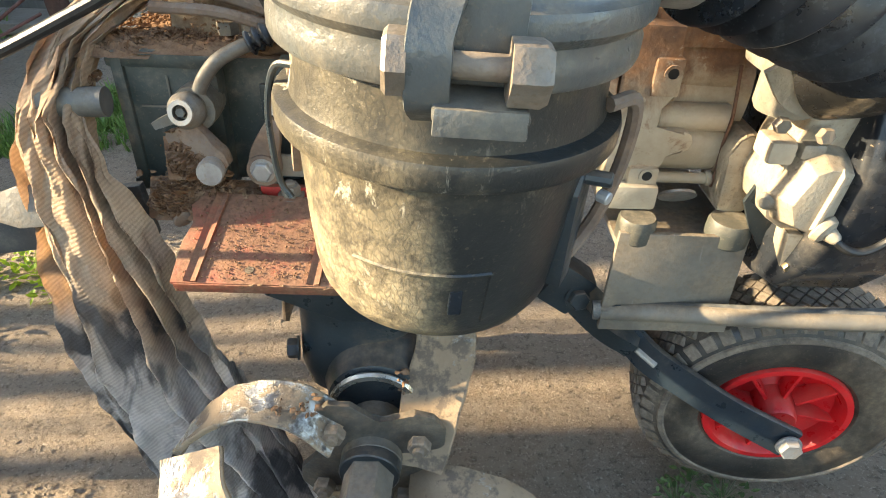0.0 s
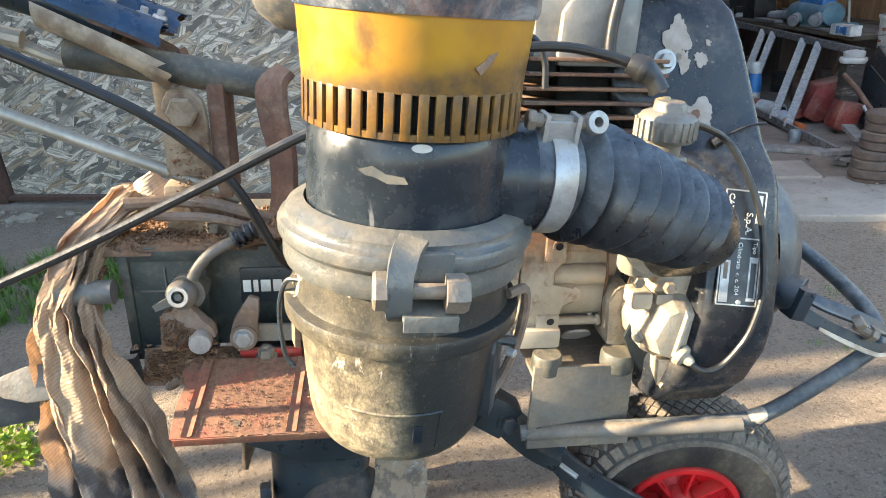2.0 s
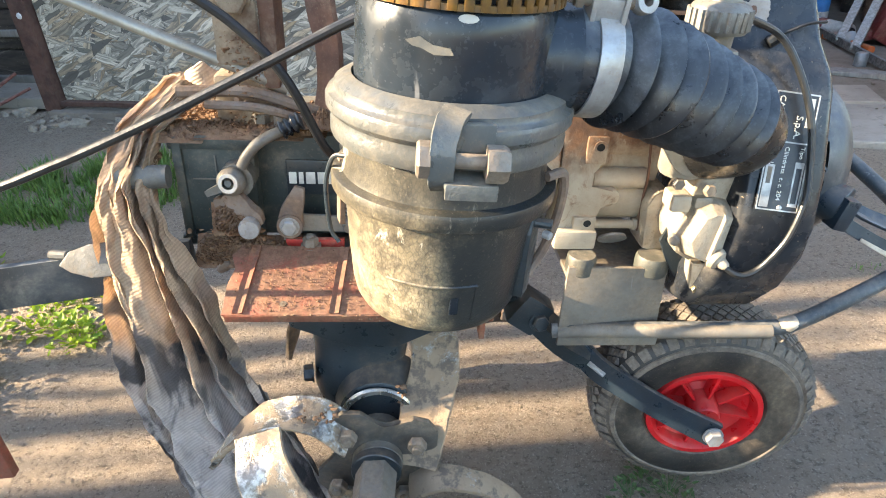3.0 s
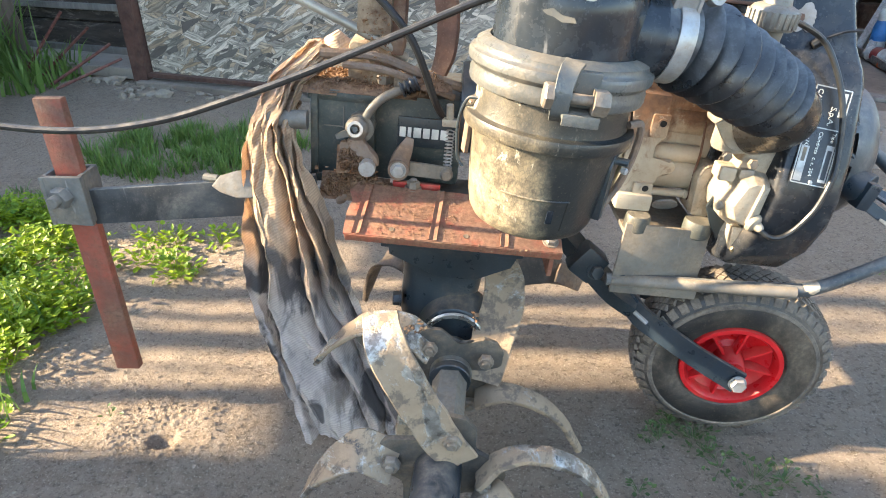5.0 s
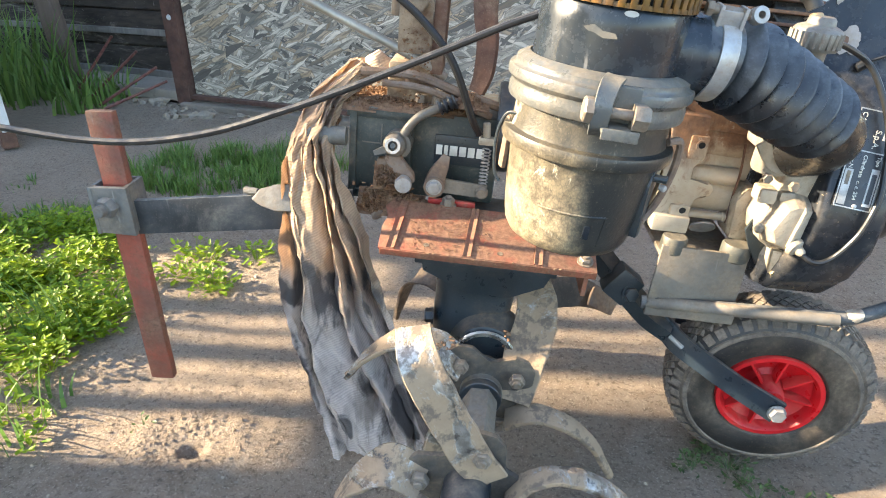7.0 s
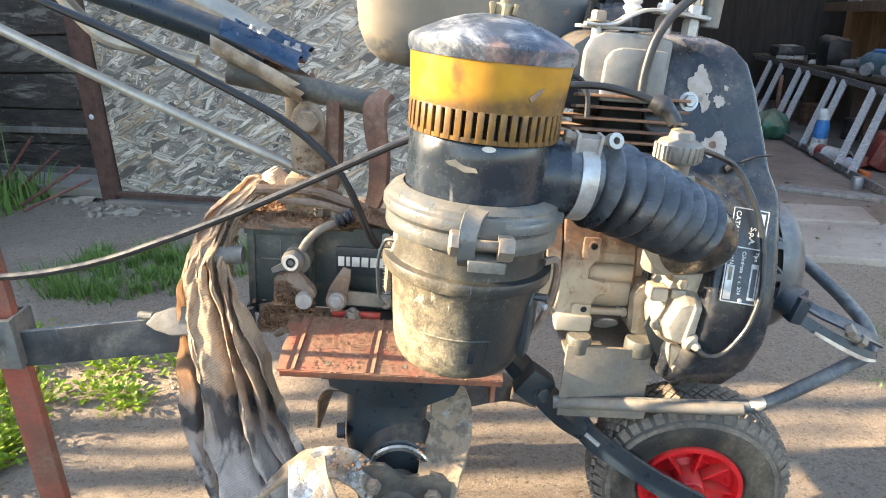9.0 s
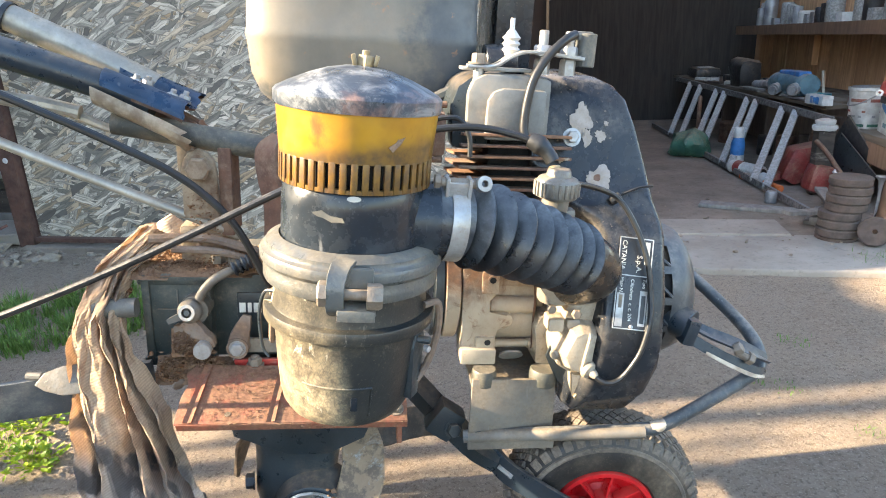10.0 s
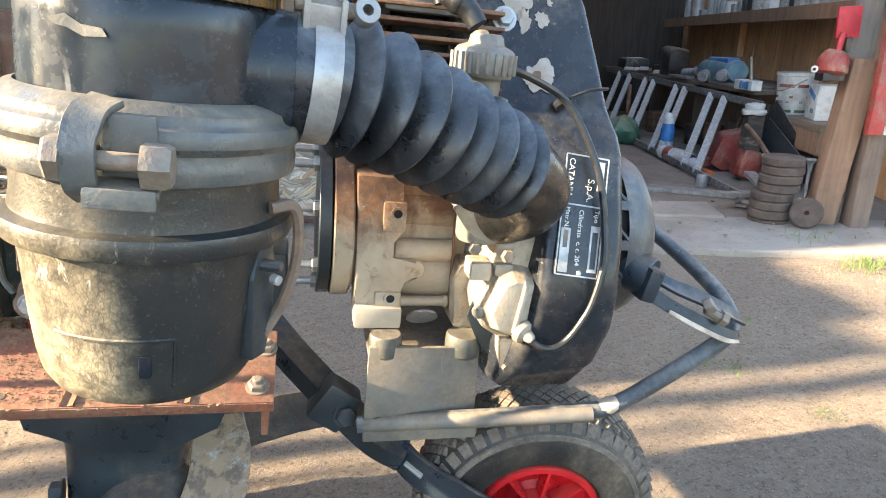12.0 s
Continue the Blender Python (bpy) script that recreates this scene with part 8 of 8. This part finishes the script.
for _ in range(150):
    s0, d0 = rng.gauss(0.02, 0.20), -abs(rng.gauss(0.02, 0.09))
    q = FM @ Vector((s0, d0, 0))
    spots.append((q.x, q.y, height(q.x, q.y) + 0.002, 0.004 + 0.030 * rng.random() ** 4))
crumbs("pale_rubble", spots, None, STONE, "pale broken mortar scattered at the doorway")

# ---- doorway at the left of the board wall ----
dw = built("wall_left", box((-1.1, 0.32, 1.25), (2.0, 0.05, 2.5), 0.003), SOOT, None, "dark recessed plank door", "wall", kind="structure")
for k in range(7):
    built("plank", box((-0.85, 0.28, 0.10 + 0.17 * k), (1.5, 0.02, 0.160), 0.003), SOOT, dw)
built("threshold", rough_up(box((-0.75, 0.16, 0.02), (1.3, 0.30, 0.05), 0.008), 0.010, 7), APRON, None, "broken concrete threshold", "threshold", kind="structure")
for a_, b_ in (((-0.63, -0.09, 0.0), (-0.43, 0.02, 0.270)), ((-0.53, -0.09, 0.0), (-0.30, 0.02, 0.210)), ((-0.375, -0.18, 0.0), (-0.20, 0.02, 0.145)), ((-0.30, -0.225, 0.0), (-0.145, 0.01, 0.088))):
    built("iron_rod", rough_up(rod(a_, b_, 0.0065, 8), 0.0008, 60), RODM, None, "rusty iron rod leaning in the doorway", "rod", "iron rods", smooth=40)
built("leaning_post", rough_up(box((0, 0, 0.62), (0.105, 0.06, 1.24), 0.008, Matrix.Translation((-0.895, 0.08, 0.0)) @ turn(0, -7.5, 0)), 0.004, 16), DARKWOOD, None, "dark grey wooden post leaning in the dark doorway", "post")
built("worn_ledge", rough_up(box((-0.85, 0.262, 0.252), (1.5, 0.024, 0.030), 0.004), 0.004, 14), GREYWOOD, dw)
built("bottom_board", rough_up(box((-0.85, 0.262, 0.045), (1.5, 0.024, 0.055), 0.004), 0.003, 14), GREYWOOD, dw)
pan = root("white_hoarding", (-1.83, 1.93, 0.0), "white painted board panel standing at the doorway", "hoarding")
pm = Matrix.Translation((-1.74, 1.83, 0)) @ turn(0, 0, 138)
b = box((0.35, 0, 0.75), (0.72, 0.03, 1.38), 0.004)
b.transform(pm)
part("board", b, WHITEP, pan, lean=False, smooth=0)
b = join(box((0.02, 0, 0.035), (0.05, 0.05, 0.07), 0.004), box((0.36, 0, 0.035), (0.70, 0.04, 0.05), 0.004))
b.transform(pm)
part("foot_rail", b, RUST, pan, lean=False, smooth=0)

# ---- unseen plank fence, added to shade the yard from the low sun ----
FX = -4.2
fence = root("yard_fence", (FX, 1.0, 0.0), "unseen weathered plank fence whose gaps shape the sunlight on the yard", "fence")
SLOPE = sy / sx                       # how far the light shifts sideways for each metre
gaps = [(-1.35, -1.25), (-0.72, -0.62), (0.415, 0.515), (0.565, 0.600), (0.615, 0.655), (0.72, 0.745), (0.775, 0.805), (0.87, 0.90), (0.93, 1.06)]
edge = -4.0


def fence_top(y):
    """Board heights tuned so sun reaches filter and engine but not the garage."""
    if 0.17 < y < 0.40:
        return 2.13
    if 0.54 < y < 0.78:
        return 2.22
    if -0.3 < y < 1.5:
        return 2.52
    return 4.0 if y > 1.4 else 3.25


for g0, g1 in [*gaps, (5.0, 5.1)]:
    # a gap is named by the stretch of yard that it lights
    a0, b0 = edge, g0
    n_ = max(1, round((b0 - a0) / 0.11))
    for k in range(n_):
        y0, y1 = a0 + (b0 - a0) * k / n_, a0 + (b0 - a0) * (k + 1) / n_
        h = fence_top((y0 + y1) / 2) + 0.08 * noise.noise(Vector((y0 * 7, 0, 0)))
        part("board", box((FX + (k % 2) * 0.012, (y0 + y1) / 2 + SLOPE * (FX + 0.4), h / 2), (0.02, y1 - y0 + 0.001, h), 0.002), GREYWOOD, fence, lean=False, smooth=0)
    edge = g1
# Boards across gaps, added to cut the sun off the ground behind them.
part("fence_rail", box((FX + 0.03, 1.0 + SLOPE * (FX + 0.4), 2.10), (0.02, 0.20, 0.70), 0.003), GREYWOOD, fence, lean=False, smooth=0)
part("fence_rail", box((FX + 0.03, 0.46 + SLOPE * (FX + 0.4), 1.87), (0.02, 0.24, 0.30), 0.003), GREYWOOD, fence, lean=False, smooth=0)
for z0 in (0.5, 1.35):
    part("fence_rail", box((FX - 0.04, 0.5 + SLOPE * FX, z0), (0.04, 9.0, 0.06), 0.003), GREYWOOD, fence, lean=False, smooth=0)


# ---- grass and weeds ----
def blades(name, spots, material, label, parent=None):
    """Grass: bent blades at (x, y, length, width, heading)."""
    rng = random.Random(len(spots))
    verts, faces = [], []
    for x, y, ln, wd, hd in spots:
        z = height(x, y) - 0.003
        dx, dy = math.cos(hd), math.sin(hd)
        bend = rng.uniform(0.3, 1.1)
        o = len(verts)
        for k, f in enumerate((0, 0.35, 0.7, 1.0)):
            out = ln * f * f * 0.6 * bend
            up = ln * f * (1 - 0.35 * f * bend)
            hw = wd * (1 - f) ** 0.6 * 0.5
            verts += [(x + dx * out - dy * hw, y + dy * out + dx * hw, z + up), (x + dx * out + dy * hw, y + dy * out - dx * hw, z + up)]
        faces += [(o + 2 * k, o + 2 * k + 1, o + 2 * k + 3, o + 2 * k + 2) for k in range(3)]
    me = bpy.data.meshes.new(name)
    me.from_pydata(verts, [], faces)
    me.materials.append(material)
    return tagged(new(name, me), label, "grass", kind="stuff")


def leaves(name, plants, label, material=None, size=1.0):
    """Low weeds: rosettes of small pointed leaves at (x, y, radius, height, count)."""
    rng = random.Random(len(plants) + 7)
    verts, faces = [], []
    for x, y, rad, ht, cnt in plants:
        z0 = height(x, y)
        for _ in range(cnt):
            a0 = rng.uniform(0, 6.28)
            rr = rad * math.sqrt(rng.random())
            px, py, pz = x + rr * math.cos(a0), y + rr * math.sin(a0), z0 + ht * (0.15 + 0.85 * rng.random()) * (1 - 0.5 * rr / rad)
            ln, wd = size * rng.uniform(0.020, 0.040), size * rng.uniform(0.013, 0.023)
            h = a0 + rng.uniform(-1.2, 1.2)
            tilt = rng.uniform(-0.35, 0.75)
            d = Vector((math.cos(h) * math.cos(tilt), math.sin(h) * math.cos(tilt), math.sin(tilt)))
            s = Vector((-math.sin(h), math.cos(h), rng.uniform(-0.4, 0.4))).normalized()
            up = s.cross(d) * -1
            p = Vector((px, py, pz))
            o = len(verts)
            verts += [p, p + d * ln * 0.3 + s * wd * 0.42, p + d * ln * 0.65 + s * wd * 0.40, p + d * ln, p + d * ln * 0.65 - s * wd * 0.40, p + d * ln * 0.3 - s * wd * 0.42, p + d * ln * 0.5 - up * wd * 0.16]
            faces += [(o, o + 1, o + 6), (o + 1, o + 2, o + 6), (o + 2, o + 3, o + 6), (o + 3, o + 4, o + 6), (o + 4, o + 5, o + 6), (o + 5, o, o + 6)]
            # stalk
            o = len(verts)
            q = Vector((x + 0.3 * rr * math.cos(a0), y + 0.3 * rr * math.sin(a0), z0))
            verts += [q, q + Vector((0.0012, 0, 0)), p + Vector((0.0006, 0, 0)), p]
            faces.append((o, o + 1, o + 2, o + 3))
    me = bpy.data.meshes.new(name)
    me.from_pydata([tuple(v) for v in verts], [], faces)
    me.materials.append(material or WEED)
    return tagged(new(name, me), label, "weeds", kind="stuff")


rng = random.Random(31)
spots = []
tufts = 0
while tufts < 170:
    x, y = rng.uniform(-1.6, -0.5), rng.uniform(1.15, 2.1)
    wob = 0.9 * noise.noise(Vector((x * 4.5, y * 4.5, 3))) + 0.5 * noise.noise(Vector((x * 12, y * 12, 6)))
    patch = ((x + 0.90) / 0.36) ** 2 + ((y - 1.68) / 0.24) ** 2 < 0.95 + wob
    fringe = x < -0.98 and y < 1.55 and wob > 0.05
    if not (patch or fringe) or (fringe and not patch and rng.random() < 0.5):
        continue
    tufts += 1
    tall = rng.uniform(0.5, 1.25) * (0.6 if fringe and not patch else 1.0)
    for _ in range(rng.randint(14, 40)):
        a0, r0 = rng.uniform(0, 6.28), abs(rng.gauss(0, 0.022))
        spots.append((x + r0 * math.cos(a0), y + r0 * math.sin(a0), tall * rng.uniform(0.025, 0.085), rng.uniform(0.003, 0.006), a0 + rng.uniform(-0.7, 0.7)))
blades("grass", spots, GRASS, "green grass growing before the wall")
spots = []
for _ in range(620):
    s0, d_ = rng.uniform(-1.3, -0.35), rng.uniform(-0.35, 0.05)
    q = FM @ Vector((s0, d_, 0))
    if noise.noise(Vector((q.x * 4, q.y * 4, 9))) < 0.05 and s0 > -0.7:
        continue
    spots.append((q.x, q.y, rng.uniform(0.12, 0.46) * (1.25 if s0 < -0.65 else 0.5), rng.uniform(0.008, 0.018), rng.uniform(0, 6.28)))
blades("tall_grass", spots, GRASS, "tall grass in the dark doorway")
plants = []
while len(plants) < 190:
    x, y = rng.uniform(-1.6, -0.70), rng.uniform(0.60, 1.22)
    edge_ = -0.745 if y < 0.8 else -0.745 - 0.5 * (y - 0.8)
    if x > edge_ + 0.05 * noise.noise(Vector((x * 9, y * 9, 2))) or noise.noise(Vector((x * 6, y * 6, 8))) < -0.25:
        continue
    plants.append((x, y, rng.uniform(0.04, 0.08), rng.uniform(0.03, 0.10), rng.randint(44, 80)))
plants += [(-0.70, 0.965, 0.045, 0.05, 46), (-0.665, 0.94, 0.035, 0.045, 30), (-0.62, 0.905, 0.045, 0.055, 60), (-0.59, 0.92, 0.03, 0.04, 26), (-0.715, 1.05, 0.055, 0.055, 50), (-0.66, 1.03, 0.04, 0.05, 34), (-0.568, 1.05, 0.045, 0.045, 46), (-0.80, 0.57, 0.03, 0.04, 22), (-0.72, 0.47, 0.025, 0.035, 14), (-0.70, 0.43, 0.02, 0.03, 10), (-0.77, 0.50, 0.03, 0.04, 18)]
leaves("weeds", plants, "bright low weeds on the yard's edge", size=0.60)
spots = [(rng.gauss(-0.84, 0.03), rng.gauss(0.70, 0.03), rng.uniform(0.10, 0.22), rng.uniform(0.004, 0.007), rng.uniform(2.6, 5.6)) for _ in range(26)]
spots += [(rng.uniform(-1.10, -0.70), rng.uniform(0.34, 0.56), rng.uniform(0.05, 0.17), rng.uniform(0.004, 0.009), rng.uniform(0, 6.28)) for _ in range(110)]
blades("long_grass", spots, GRASS, "long pale grass blades among the weeds")
plants = [(0.319, 0.494, 0.03, 0.03, 34), (0.342, 0.465, 0.035, 0.03, 40), (0.29, 0.46, 0.03, 0.025, 26), (0.364, 0.41, 0.03, 0.025, 22), (0.404, 0.388, 0.035, 0.03, 34), (0.444, 0.389, 0.03, 0.03, 30), (0.35, 0.435, 0.025, 0.03, 16), (0.235, 0.36, 0.02, 0.02, 12), (0.16, 0.33, 0.02, 0.02, 12), (0.49, 0.37, 0.02, 0.02, 12), (0.40, 0.43, 0.015, 0.015, 8), (-0.55, 0.48, 0.02, 0.02, 6)]
leaves("ground_weeds", plants, "small green weeds under the wheel", DULLWEED, 0.30)
spots = []
for cx_, cy_, n_, ln in ((1.72, 1.60, 90, 0.06), (1.10, 1.12, 40, 0.020), (0.95, 0.92, 34, 0.018), (1.02, 0.76, 30, 0.016), (1.75, 1.38, 160, 0.04), (1.95, 1.45, 200, 0.04), (1.85, 1.22, 110, 0.04)):
    for _ in range(n_):
        spots.append((cx_ + rng.gauss(0, 0.055 if ln > 0.03 else 0.022), cy_ + rng.gauss(0, 0.04 if ln > 0.03 else 0.018), rng.uniform(0.4, 1.2) * ln, rng.uniform(0.002, 0.004), rng.uniform(0, 6.28)))
blades("grass_tufts", spots, GRASS, "sparse grass tufts on the bare yard")
